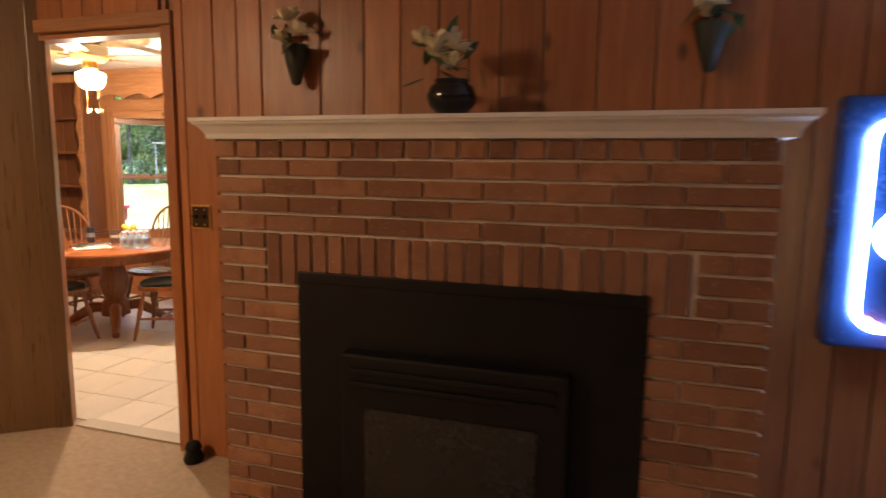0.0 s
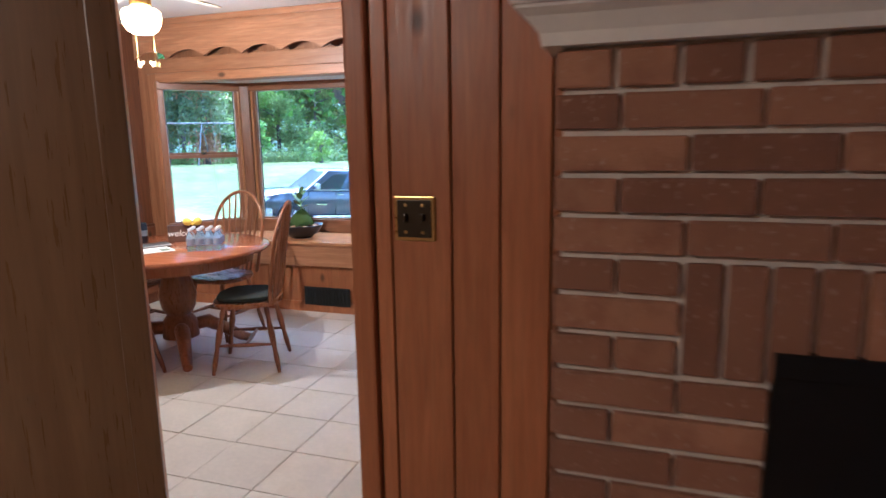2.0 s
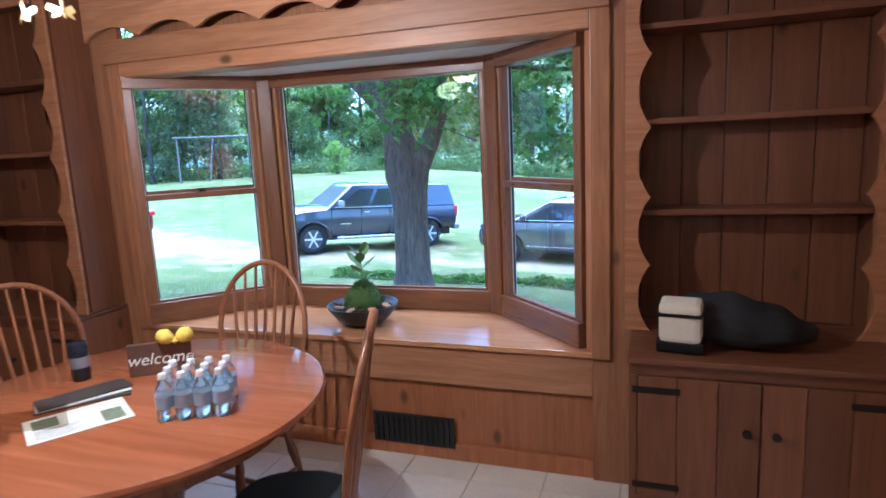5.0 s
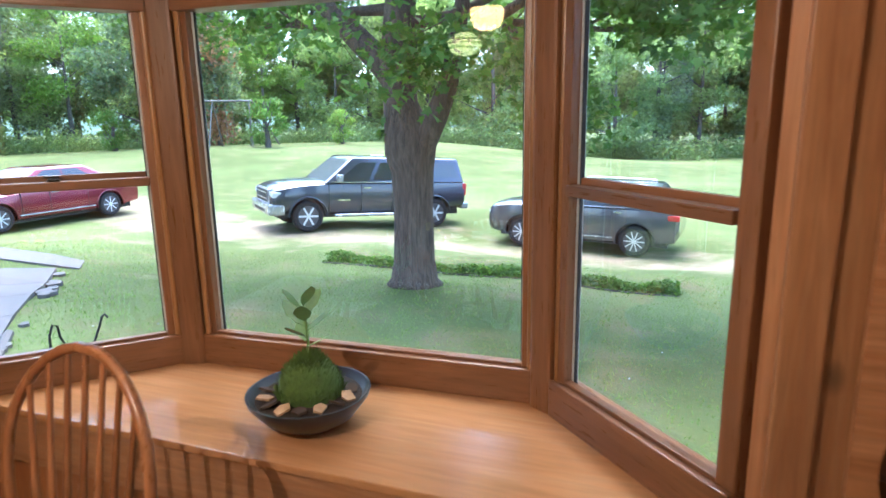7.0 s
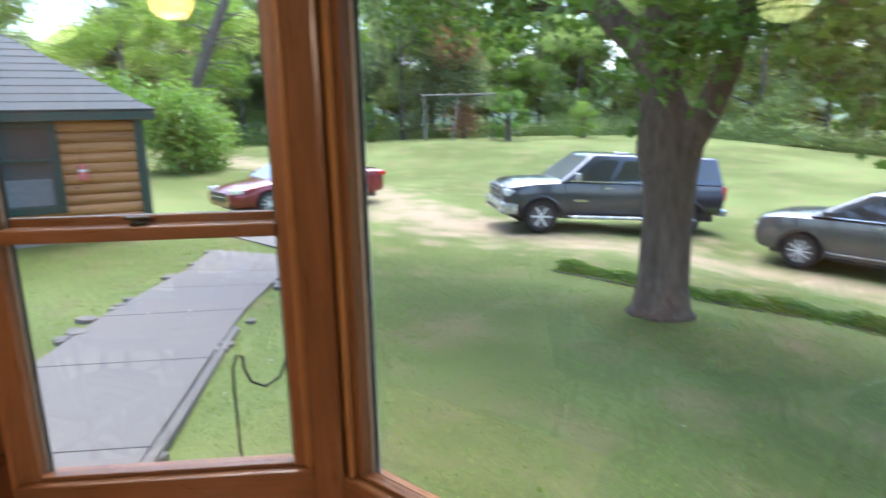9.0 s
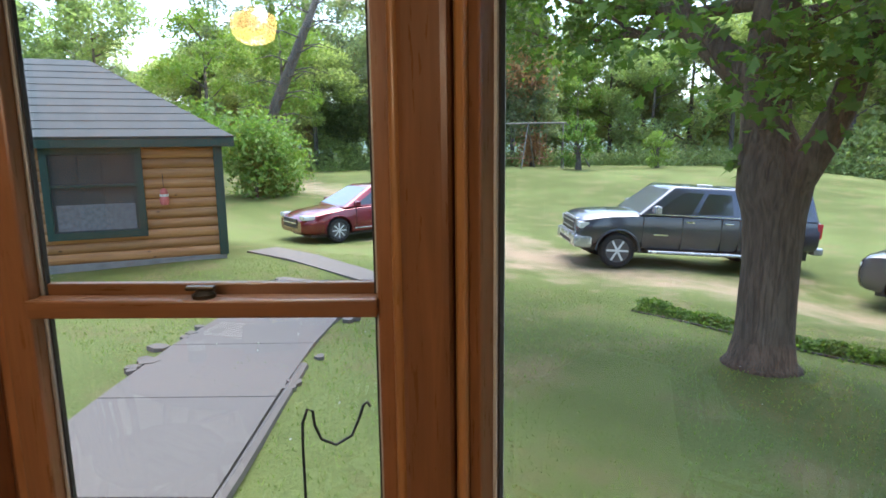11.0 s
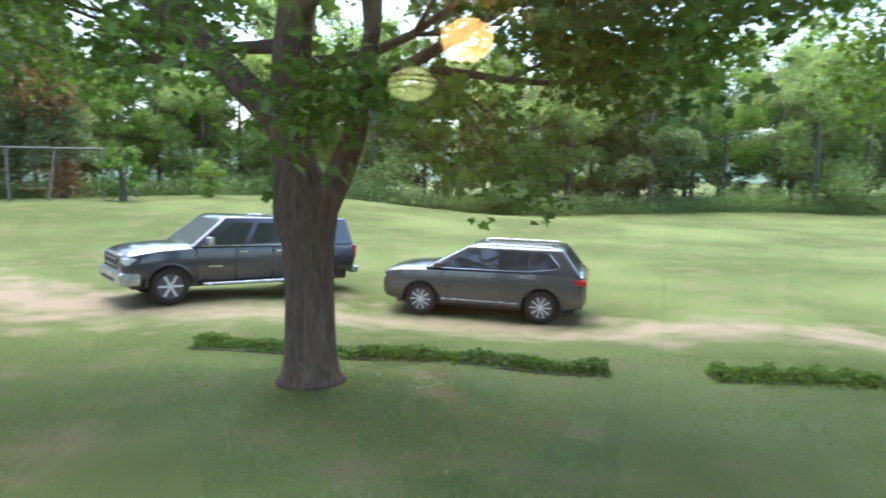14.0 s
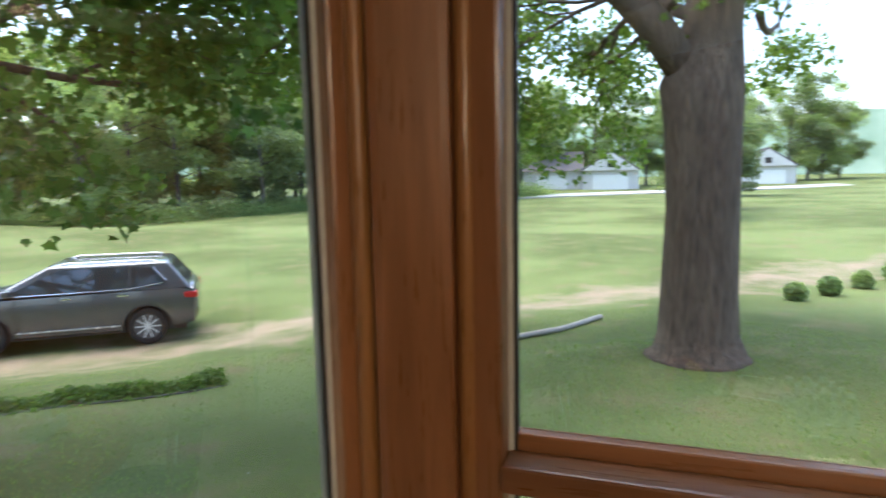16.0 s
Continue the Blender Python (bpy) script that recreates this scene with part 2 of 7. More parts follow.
def ground_z(x, y):
    """Height of the land: a smooth blend of spot heights."""
    total = weight = 0.0
    for px, py, pz in GROUND:
        w = 1.0 / (((x - px) ** 2 + (y - py) ** 2) + 1.2) ** 1.6
        total, weight = total + w * pz, weight + w
    return total / weight

# ---------------------------------------------------------------- living room and doorway
WALL_Y, BRICK_Y, FX0, FX1 = -0.08, -0.52, 0.685, 2.70
CEIL_Z = 2.49


def planks(parent, m, length, z0, z1, material, seed, wide=(0.13, 0.21), thick=0.018, gap=0.006, skip=()):
    """Upright boards with eased edges, side by side on a wall; y of the frame m points out of the wall."""
    rnd = random.Random(seed)
    cache, x = {}, 0.0
    while x < length - 0.01:
        w = round(rnd.choice((wide[0], sum(wide) / 2, wide[1])), 3)
        w = min(w, length - x)
        if not any(a < x + w / 2 < c for a, c in skip):
            key = round(w, 3)
            if key not in cache:
                cache[key] = mesh_of("plank", box(0, w - gap, 0, thick, z0, z1, 0.004), material)
            piece("plank", cache[key], parent, m @ Matrix.Translation((x, rnd.uniform(0, 0.002), 0)))
        x += w


floor = structure("floor", box(-4.6, 5.4, -6.2, 0.02, -0.15, 0.0), CARPET, "beige cut-pile carpet of the living room", "floor")
ceiling = structure("ceiling", box(-4.6, 5.4, -6.2, 3.0, CEIL_Z, CEIL_Z + 0.12), CEIL, "white painted ceiling", "ceiling")
# wall with the doorway: opening from x -0.70 to 0.0, 2.11 high
bm = box(0.11, 5.2, WALL_Y, 0.0, 0, CEIL_Z)
wall_fireplace = structure("wall_fireplace", bm, PINE, "knotty pine panelled wall behind the brick fireplace", "wall")
wall_over_door = structure("wall_over_door", box(-0.80, 0.088, WALL_Y, 0.0, 2.142, CEIL_Z), PINE, "knotty pine panelling over the open doorway", "wall")
m, n = along(5.2, WALL_Y, 0.14, WALL_Y)
planks(wall_fireplace, m, n, 0.0, CEIL_Z, PINE_RED, 3, skip=((n - (FX1 - 0.14) + 0.15, n - (FX0 - 0.14) - 0.15),))
m, n = along(FX1, WALL_Y, FX0, WALL_Y)
planks(wall_fireplace, m, n, 1.66, CEIL_Z, PINE_RED, 5)
m, n = along(0.06, WALL_Y, -0.72, WALL_Y)
planks(wall_over_door, m, n, 2.19, CEIL_Z, PINE_RED, 4)
# door lining and casing
door_frame = thing("door_frame", "reddish pine casing round the open doorway", "door frame", kind="structure")
part("jamb", box(0.088, 0.109, WALL_Y - 0.001, 0.022, 0, 2.115, 0.003), PINE_RED, door_frame)
part("jamb", box(-0.83, -0.802, -0.03, 0.03, 0, 2.115, 0.003), PINE_RED, door_frame)
part("head", box(-0.80, 0.109, WALL_Y - 0.001, 0.022, 2.115, 2.14, 0.003), PINE_H, door_frame)
part("casing", box(0.076, 0.138, WALL_Y - 0.034, WALL_Y - 0.002, 0, 2.144, 0.008), PINE_RED, door_frame)
part("casing", box(-0.72, 0.138, WALL_Y - 0.036, WALL_Y - 0.002, 2.145, 2.21, 0.008), PINE_H, door_frame)
part("threshold", box(-0.69, 0.086, -0.06, 0.04, 0.0, 0.012, 0.004), plain("threshold_strip", (0.40, 0.34, 0.26), 0.5), door_frame)
# canted wall to the left of the doorway
m, n = along(-0.735, -0.045, -2.45, -1.40)
wall_canted = structure("wall_canted", box(0, n, -0.12, 0, 0, CEIL_Z, m=m), PINE, "smooth varnished pine wall running off at an angle beside the doorway", "wall")
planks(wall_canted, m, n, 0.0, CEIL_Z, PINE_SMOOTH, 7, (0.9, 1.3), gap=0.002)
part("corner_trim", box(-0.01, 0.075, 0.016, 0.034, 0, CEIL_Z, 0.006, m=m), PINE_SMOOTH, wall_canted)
wall_living_west = structure("wall_living_west", box(-2.6, -2.45, -6.1, -1.40, 0, CEIL_Z), PINE, "pine wall of the living room", "wall")
wall_living_east = structure("wall_living_east", box(5.2, 5.35, -6.1, 0.0, 0, CEIL_Z), PINE, "pine wall of the living room", "wall")
wall_living_south = structure("wall_living_south", box(-2.6, 5.35, -6.1, -5.95, 0, CEIL_Z), PINE, "pine wall behind the walker", "wall")

# ---------------------------------------------------------------- brick fireplace
C = 0.0705
fireplace = structure("fireplace", box(FX0 + 0.012, 1.06, BRICK_Y + 0.012, WALL_Y, 0, 1.585), MORTAR, "red-brown brick fireplace with pale mortar joints and a black insert", "fireplace")
part("mortar_bed", box(2.33, FX1 - 0.012, BRICK_Y + 0.012, WALL_Y, 0, 1.585), MORTAR, fireplace)
part("mortar_bed", box(1.06, 2.33, BRICK_Y + 0.012, WALL_Y, 1.08, 1.585), MORTAR, fireplace)


def brick_mesh(w, h, d, seed):
    rnd = random.Random(seed)
    bm = box(0, w, 0, d, 0, h, 0.004)
    for v in bm.verts:
        v.co += Vector([rnd.uniform(-0.0012, 0.0012) for _ in range(3)])
    return mesh_of("brick", bm, BRICK)


BM = {k: brick_mesh(w, h, d, i) for i, (k, (w, h, d)) in enumerate({"row": (0.088, C - 0.010, 0.03),
      "soldier": (0.058, 0.198, 0.03), "side": (0.20, C - 0.013, 0.03)}.items())}
rnd = random.Random(2)


def lay(kind, x, z, m=None):
    piece("brick", BM[kind], fireplace, m or Matrix.Translation((x, BRICK_Y - rnd.uniform(0, 0.003), z)))


def lay_cut(w, x, z):
    """A brick cut to its own length."""
    key = round(w, 2)
    if key not in BM:
        BM[key] = brick_mesh(key, C - 0.013, 0.03, int(key * 100))
    lay(key, x, z)


top = 1.585
x = FX0
while x < FX1 - 0.08:
    lay("row", x + 0.002, top - C + 0.004)
    x += 0.1005
for k in range(22):
    z = top - C * (k + 2) + 0.006
    if z < -0.01:
        break
    runs = ((FX0, FX1),) if k < 4 else ((FX0, 0.905), (2.47, FX1)) if k < 7 else ((FX0, 1.058), (2.332, FX1))
    for r0, r1 in runs:
        xs = r0 - (0.11 if k % 2 == 0 else 0.0)
        while xs < r1 - 0.045:
            a, c = max(xs, r0), min(xs + 0.2175, r1)
            if r1 - c < 0.06:
                c = r1
            lay_cut(c - a - 0.0105, a + 0.005, z)
            xs = c if c == r1 else xs + 0.2175
x = 0.905
while x < 2.45:
    lay("soldier", x + 0.004, top - C * 8 + 0.006)
    x += 0.0675
for k in range(22):
    z = top - C * (k + 1) + 0.006
    for j in range(2):
        y = BRICK_Y + 0.012 + 0.215 * j
        lay("side", 0, z, Matrix.Translation((FX0 - 0.002, y + 0.2, z)) @ pose(0, 0, 0, 0, 0, -90))
insert = thing("fireplace_insert", "black cast-iron fireplace insert set in the brickwork", "fireplace insert")
bm = box(1.05, 2.338, BRICK_Y - 0.006, BRICK_Y + 0.05, 0.0, 1.04)
part("surround", bm, BLACK, insert)
part("flange", box(1.05, 2.338, BRICK_Y - 0.012, BRICK_Y + 0.03, 1.0405, 1.083, 0.004), BLACK, insert)
part("firebox", box(1.26, 2.10, BRICK_Y - 0.07, BRICK_Y + 0.03, 0.05, 0.80, 0.012), BLACK, insert)
part("glass", box(1.36, 2.0, BRICK_Y - 0.078, BRICK_Y - 0.07, 0.12, 0.60, 0.004), plain("sooty_glass", (0.016, 0.015, 0.012), 0.25), insert, "sooty glass pane")
part("louvre", box(1.30, 2.06, BRICK_Y - 0.085, BRICK_Y - 0.07, 0.68, 0.70, 0.003), BLACK, insert)
part("louvre", box(1.30, 2.06, BRICK_Y - 0.085, BRICK_Y - 0.07, 0.73, 0.75, 0.003), BLACK, insert)
hearth = structure("hearth", box(FX0 + 0.02, FX1, BRICK_Y - 0.45, BRICK_Y, 0.0, 0.03, 0.005), BRICK, "low brick hearth in front of the fireplace", "hearth")
mantel = thing("mantel_shelf", "cream painted moulded mantel shelf on the brickwork", "mantel")

def shelf_loop(name, prof, label):
    """A moulding mitred round the three free sides of the brickwork."""
    bm = bmesh.new()
    rows = [[bm.verts.new((x, y, 1.586 + z)) for x, y in ((FX0 + d - 0.01, WALL_Y), (FX0 + d - 0.01, BRICK_Y + d - 0.01), (FX1 - d + 0.01, BRICK_Y + d - 0.01), (FX1 - d + 0.01, WALL_Y))] for d, z in prof]
    for a, c in zip(rows, rows[1:]):
        for k in range(3):
            bm.faces.new((a[k], c[k], c[k + 1], a[k + 1]))
        bm.faces.new((a[3], c[3], c[0], a[0]))
    bm.faces.new(rows[0])
    bm.faces.new(rows[-1])
    part(name, bm, WHITE, mantel, label)


shelf_loop("crown_moulding", ((-0.012, 0.0), (-0.016, 0.02), (-0.034, 0.045), (-0.05, 0.056), (-0.051, 0.0615)), "cream ogee moulding")
shelf_loop("top_board", ((-0.055, 0.062), (-0.058, 0.066), (-0.058, 0.078), (-0.056, 0.080)), "cream shelf board")

# ---------------------------------------------------------------- dining room shell
WIN_Y, DX0, DX1 = 2.84, -4.35, 0.29
floor_tiles = structure("floor_dining", box(DX0 - 0.1, DX1 + 0.1, 0.02, 3.0, -0.15, -0.006), GROUT, "pale square floor tiles with thin joints in the dining room", "floor")
tile_me = mesh_of("tile", box(0, 0.328, 0, 0.328, -0.012, 0.0, 0.0025), TILE)
for i in range(14):
    for j in range(9):
        piece("tile", tile_me, floor_tiles, Matrix.Translation((DX0 + 0.01 + 0.333 * i, 0.03 + 0.333 * j, rnd.uniform(-0.001, 0.001))))
wall_east = structure("wall_east", box(DX1, DX1 + 0.12, 0.0, 0.86, 0, CEIL_Z), PINE, "knotty pine wall with the white outer door", "wall")
for a in ((1.86, 3.0, 0, CEIL_Z), (0.86, 1.86, 2.05, CEIL_Z)):
    part("wall_part", box(DX1, DX1 + 0.12, a[0], a[1], a[2], a[3]), PINE, wall_east)
m, n = along(DX1, 0.0, DX1, 2.84)
planks(wall_east, m, n, 0.0, CEIL_Z, PINE, 9, skip=((0.70, 1.95),))
planks(wall_east, m @ Matrix.Translation((0.70, 0, 0)), 1.28, 2.13, CEIL_Z, PINE, 11)
wall_west = structure("wall_west", box(DX0 - 0.12, DX0, 0.0, 3.0, 0, CEIL_Z), PINE, "knotty pine wall of the dining room", "wall")
m, n = along(DX0, 2.84, DX0, 0.0)
planks(wall_west, m, n, 0.0, CEIL_Z, PINE, 12)
wall_south = structure("wall_south", box(DX0 - 0.12, -0.83, WALL_Y, 0.0, 0, CEIL_Z), PINE, "knotty pine wall beside the doorway", "wall")
m, n = along(DX0, 0.0, -0.84, 0.0)
planks(wall_south, m, n, 0, CEIL_Z, PINE, 13)
# window wall: bay opening x -3.26 to -0.80, z 0.61 to 1.97; recesses for shelves on both sides
BX0, BX1, RX0, RX1 = -3.26, -0.80, -0.61, 0.225
bm = box(BX0, BX1, WIN_Y, WIN_Y + 0.14, 1.97, 2.07)
box(BX0, BX1, WIN_Y, WIN_Y + 0.14, 2.30, CEIL_Z, bm=bm)
box(BX0, BX1, WIN_Y + 0.12, WIN_Y + 0.14, 2.07, 2.30, bm=bm)
wall_north = structure("wall_north", bm, PINE, "pine window wall with the bay and built-in shelves", "wall")
for a in ((BX1, RX0, 0.0, CEIL_Z), (RX1, DX1, 0.0, CEIL_Z), (RX0, RX1, 2.40, CEIL_Z), (-3.44, BX0, 0.0, CEIL_Z), (DX0, -3.44, 0, CEIL_Z)):
    part("wall_part", box(a[0], a[1], WIN_Y, WIN_Y + 0.04, a[2], a[3]), PINE, wall_north)
part("wall_part", box(BX0, BX1, WIN_Y + 0.03, WIN_Y + 0.14, 0.0, 0.585), PINE_RED, wall_north, "darker pine panelling under the window seat")
part("apron", box(BX0, BX1, WIN_Y + 0.002, WIN_Y + 0.03, 0.40, 0.585, 0.004), PINE_H, wall_north, "pale pine apron board")
part("base_board", box(BX0, BX1, WIN_Y + 0.01, WIN_Y + 0.03, 0.0, 0.085, 0.004), PINE_RED, wall_north)
part("casing", box(BX1 - 0.005, BX1 + 0.075, WIN_Y - 0.02, WIN_Y - 0.002, 0.585, 2.05, 0.005), PINE, wall_north)
part("casing", box(BX0 - 0.075, BX0 + 0.005, WIN_Y - 0.02, WIN_Y - 0.002, 0.585, 2.05, 0.005), PINE, wall_north)
part("casing", box(BX0 + 0.006, BX1 - 0.006, WIN_Y - 0.02, WIN_Y - 0.002, 1.972, 2.06, 0.005), PINE_H, wall_north)
# upright boards over the window, behind a wavy valance
part("over_board", box(BX0 - 0.075, BX1 + 0.075, WIN_Y - 0.042, WIN_Y - 0.021, 2.045, 2.165, 0.004), PINE_H, wall_north)


def wavy_board(name, parent, length, wave, amp, z_top, z_bot, thick, material, m):
    """A board whose lower edge runs in scallops."""
    bm = bmesh.new()
    k = 120
    rows = []
    for y in (0, thick):
        lo = [bm.verts.new((length * i / k, y, z_bot + amp * abs(math.sin(math.pi * length * i / k / wave)) ** 0.8)) for i in range(k + 1)]
        hi = [bm.verts.new((length * i / k, y, z_top)) for i in range(k + 1)]
        rows.append((lo, hi))
    (l0, h0), (l1, h1) = rows
    for i in range(k):
        bm.faces.new((l0[i], l0[i + 1], h0[i + 1], h0[i]))
        bm.faces.new((l1[i + 1], l1[i], h1[i], h1[i + 1]))
        bm.faces.new((l1[i], l1[i + 1], l0[i + 1], l0[i]))
        bm.faces.new((h0[i], h0[i + 1], h1[i + 1], h1[i]))
    bm.faces.new((l0[0], h0[0], h1[0], l1[0]))
    bm.faces.new((l0[-1], l1[-1], h1[-1], h0[-1]))
    return part(name, bm, material, parent, m=m)


valance = thing("valance", "knotty pine valance with a scalloped lower edge above the bay window", "valance", kind="structure")
wavy_board("board", valance, 2.84, 0.37, 0.06, CEIL_Z - 0.002, 2.168, 0.02, PINE_H, Matrix.Translation((-3.44, WIN_Y - 0.042, 0)))
part("crown", box(-3.44, -0.60, WIN_Y - 0.062, WIN_Y - 0.043, CEIL_Z - 0.05, CEIL_Z - 0.002, 0.006), PINE_H, valance)

# ---------------------------------------------------------------- bay window
LP = (Vector((-3.235, 2.875, 0)), Vector((-2.825, 3.312, 0)))
CP = (Vector((-2.63, 3.392, 0)), Vector((-1.437, 3.437, 0)))
RP = (Vector((-1.262, 3.330, 0)), Vector((-0.865, 2.93, 0)))
GZ0, GZ1 = 0.73, 1.915


seat = structure("window_seat", prism([(BX0 - 0.02, WIN_Y - 0.015)] + [(BX0 - 0.02, 2.90), (-2.78, 3.46), (-1.31, 3.46), (BX1 + 0.02, 2.90)] + [(BX1 + 0.02, WIN_Y - 0.015)], 0.586, 0.612, bevel=0.004), SEAT, "varnished wooden window seat board in the bay", "window seat")
bay_ceiling = structure("ceiling_bay", prism([(BX0 - 0.04, WIN_Y + 0.142), (-2.80, 3.50), (-1.29, 3.50), (BX1 + 0.04, WIN_Y + 0.142)], 1.986, 2.06), CEIL, "white board ceiling of the bay", "ceiling")
bay_base = structure("bay_base", prism([(BX0 + 0.02, WIN_Y + 0.145), (-2.77, 3.45), (-1.32, 3.45), (BX1 - 0.02, WIN_Y + 0.145)], -0.5, 0.580), WHITE, "closed base of the bay under the seat", "wall")
bay_roof = structure("bay_roof", prism([(BX0 - 0.2, WIN_Y + 0.145), (-2.9, 3.7), (-1.19, 3.7), (BX1 + 0.2, WIN_Y + 0.145)], 2.07, 2.16), BLACK, "roof of the bay", "roof")


def sash_window(name, ends, label, hung):
    """A window between two posts: frame, sashes, panes, meeting rail and latch."""
    a, c = ends
    m, n = along(a.x, a.y, c.x, c.y)
    w = thing(name, label, "window", m, kind="structure")
    s, d0, d1 = 0.052, -0.03, 0.018
    part("sill_rail", box(-s, n + s, d0 - 0.02, d1 + 0.02, 0.612, GZ0, 0.006), FRAME_H, w)
    part("bead", box(0.0, n, d0 + 0.002, d0 + 0.03, GZ0 + 0.0, GZ0 + 0.012, 0.003), FRAME_H, w)
    part("head_rail", box(-s, n + s, d0 - 0.02, d1 + 0.02, GZ1, 1.985, 0.006), FRAME_H, w)
    for x0 in (-s, n):
        part("stile", box(x0, x0 + s, d0, d1, GZ0, GZ1, 0.005), FRAME_V, w)
        xin = x0 + s if x0 < 0 else x0 - 0.006
        part("track", box(xin, xin + 0.006, 0.0, d1 + 0.004, GZ0, GZ1), VINYL, w, "pale vinyl track")
        if not hung:
            xs = x0 + 0.012 if x0 < 0 else x0 + 0.022
            part("stop", box(xs, xs + 0.018, d0 - 0.012, d0 - 0.001, GZ0, GZ1, 0.004), BEAD, w, "pale narrow stop bead")
        if not hung and x0 > 0:
            part("storm_frame", box(x0 - 0.004, x0 + s, d1 + 0.006, d1 + 0.036, GZ0 - 0.02, GZ1), STORM, w, "grey outer frame")
        xg = x0 + s + 0.006 if x0 < 0 else x0 - 0.010
        part("gasket", box(xg, xg + 0.004, 0.004, 0.016, GZ0, GZ1), GASKET, w)
    if hung:
        part("meeting_rail", box(0, n, d0 - 0.012, 0.004, 1.311, 1.343, 0.004), FRAME_H, w)
        part("meeting_rail", box(0, n, 0.006, 0.028, 1.328, 1.362, 0.003), FRAME_H, w)
        latch = None if name == "window_3" else part("latch", lathe([(0.0, 0), (0.02, 0), (0.02, 0.006), (0.012, 0.012), (0.0, 0.013)], 14, centre=(n / 2, -0.02, 1.343)), DARK_BRASS, w, "dark brass sash lock")
        if latch:
            part("lever", box(n / 2 - 0.03, n / 2 + 0.02, -0.027, -0.013, 1.355, 1.363, 0.003), DARK_BRASS, latch)
        panes = ((GZ0, 1.311, 0.006), (1.362, GZ1, 0.02))
    else:
        panes = ((GZ0, GZ1, 0.012),)
    for z0, z1, y in panes:
        g = part("pane", box(0.001, n - 0.001, y, y + 0.004, z0, z1), GLASS, w)
        g.visible_shadow = False
    return w


window_1 = sash_window("window_1", LP, "narrow double-hung bay window in a brown wooden frame", True)
window_2 = sash_window("window_2", CP, "large fixed bay window in a brown wooden frame", False)
window_3 = sash_window("window_3", RP, "narrow double-hung bay window in a brown wooden frame", True)
# posts between the windows, with stepped mouldings
for i, (p, q) in enumerate(((LP[1], CP[0]), (CP[1], RP[0]))):
    mid, d = (p + q) / 2, (q - p).normalized()
    out = Vector((-d.y, d.x, 0))
    post = thing("bay_post_%d" % (i + 1), "moulded brown wooden corner post of the bay window", "window post", kind="structure")
    corner = mid + out * 0.05
    dl = (LP[1] - LP[0]).normalized() if i == 0 else (CP[1] - CP[0]).normalized()
    dr = (CP[1] - CP[0]).normalized() if i == 0 else (RP[1] - RP[0]).normalized()
    part("core", prism([(p.x + dl.x * 0.05, p.y + dl.y * 0.05), (q.x - dr.x * 0.05, q.y - dr.y * 0.05), (q.x - dr.x * 0.05 + out.x * 0.035, q.y - dr.y * 0.05 + out.y * 0.035), (p.x + dl.x * 0.05 + out.x * 0.035, p.y + dl.y * 0.05 + out.y * 0.035)], 0.60, 2.0), FRAME_V, post)
    m = Matrix.Translation((mid.x, mid.y, 0)) @ pose(0, 0, 0, 0, 0, math.degrees(math.atan2(d.y, d.x)))
    part("moulding", box(-0.045, 0.045, -0.034, 0.01, 0.60, 2.0, 0.012, m=m), FRAME_V, post)
    for sx in (-1, 1):
        part("bead", tube([m @ Vector((sx * 0.058, -0.014, z)) for z in (0.60, 2.0)], 0.011, 10), BEAD, post, "lighter rounded bead", smooth=40)
for i, (p, dirn) in enumerate(((LP[0], -1), (RP[1], 1))):
    d = (LP[1] - LP[0]).normalized() if i == 0 else (RP[1] - RP[0]).normalized()
    e = p + d * 0.05 * dirn
    xw = BX0 if i == 0 else BX1
    post = thing("bay_jamb_%d" % (i + 1), "brown wooden jamb at the end of the bay window", "window post", kind="structure")
    part("board", prism([(e.x, e.y - 0.03), (xw - 0.002 * dirn, WIN_Y + 0.004), (xw + 0.03 * dirn, WIN_Y + 0.045), (e.x + 0.012 * dirn, e.y + 0.03)], 0.612, 1.985), PINE, post)

# ---------------------------------------------------------------- land
def grass_mat(nt, b):
    t = nt.nodes.new("ShaderNodeTexCoord").outputs["Object"]
    big, mid, fine = noise_tex(nt, t, 0.16, 4), noise_tex(nt, t, 1.1, 5), noise_tex(nt, t, 26, 5, 0.7)
    g = mixc(nt, mid, (0.060, 0.086, 0.019), (0.105, 0.128, 0.034))
    g = mixc(nt, ramp(nt, big, [(0.42, (0, 0, 0)), (0.62, (1, 1, 1))]), g, (0.145, 0.18, 0.058))
    g = mixc(nt, ramp(nt, mid, [(0.52, (0, 0, 0)), (0.72, (0.75, 0.75, 0.75))]), g, (0.17, 0.14, 0.07))
    g = mixc(nt, 0.55, g, ramp(nt, fine, [(0.3, (0.6, 0.62, 0.55)), (0.7, (1.2, 1.16, 1.1))]), "MULTIPLY")
    at = nt.nodes.new("ShaderNodeAttribute")
    at.attribute_name = "track"
    edge = nt.nodes.new("ShaderNodeMath")
    edge.operation = "MULTIPLY_ADD"
    nt.links.new(mid, edge.inputs[0])
    edge.inputs[1].default_value = 0.8
    nt.links.new(at.outputs["Fac"], edge.inputs[2])
    dirt = mixc(nt, fine, (0.20, 0.145, 0.10), (0.36, 0.28, 0.20))
    g = mixc(nt, ramp(nt, edge.outputs[0], [(0.62, (0, 0, 0)), (0.92, (0.8, 0.8, 0.8))]), g, dirt)
    nt.links.new(g, b.inputs["Base Color"])
    b.inputs["Roughness"].default_value = 0.9
    b.inputs["Specular IOR Level"].default_value = 0.2
    bump(nt, b, fine, 0.8, 0.04)


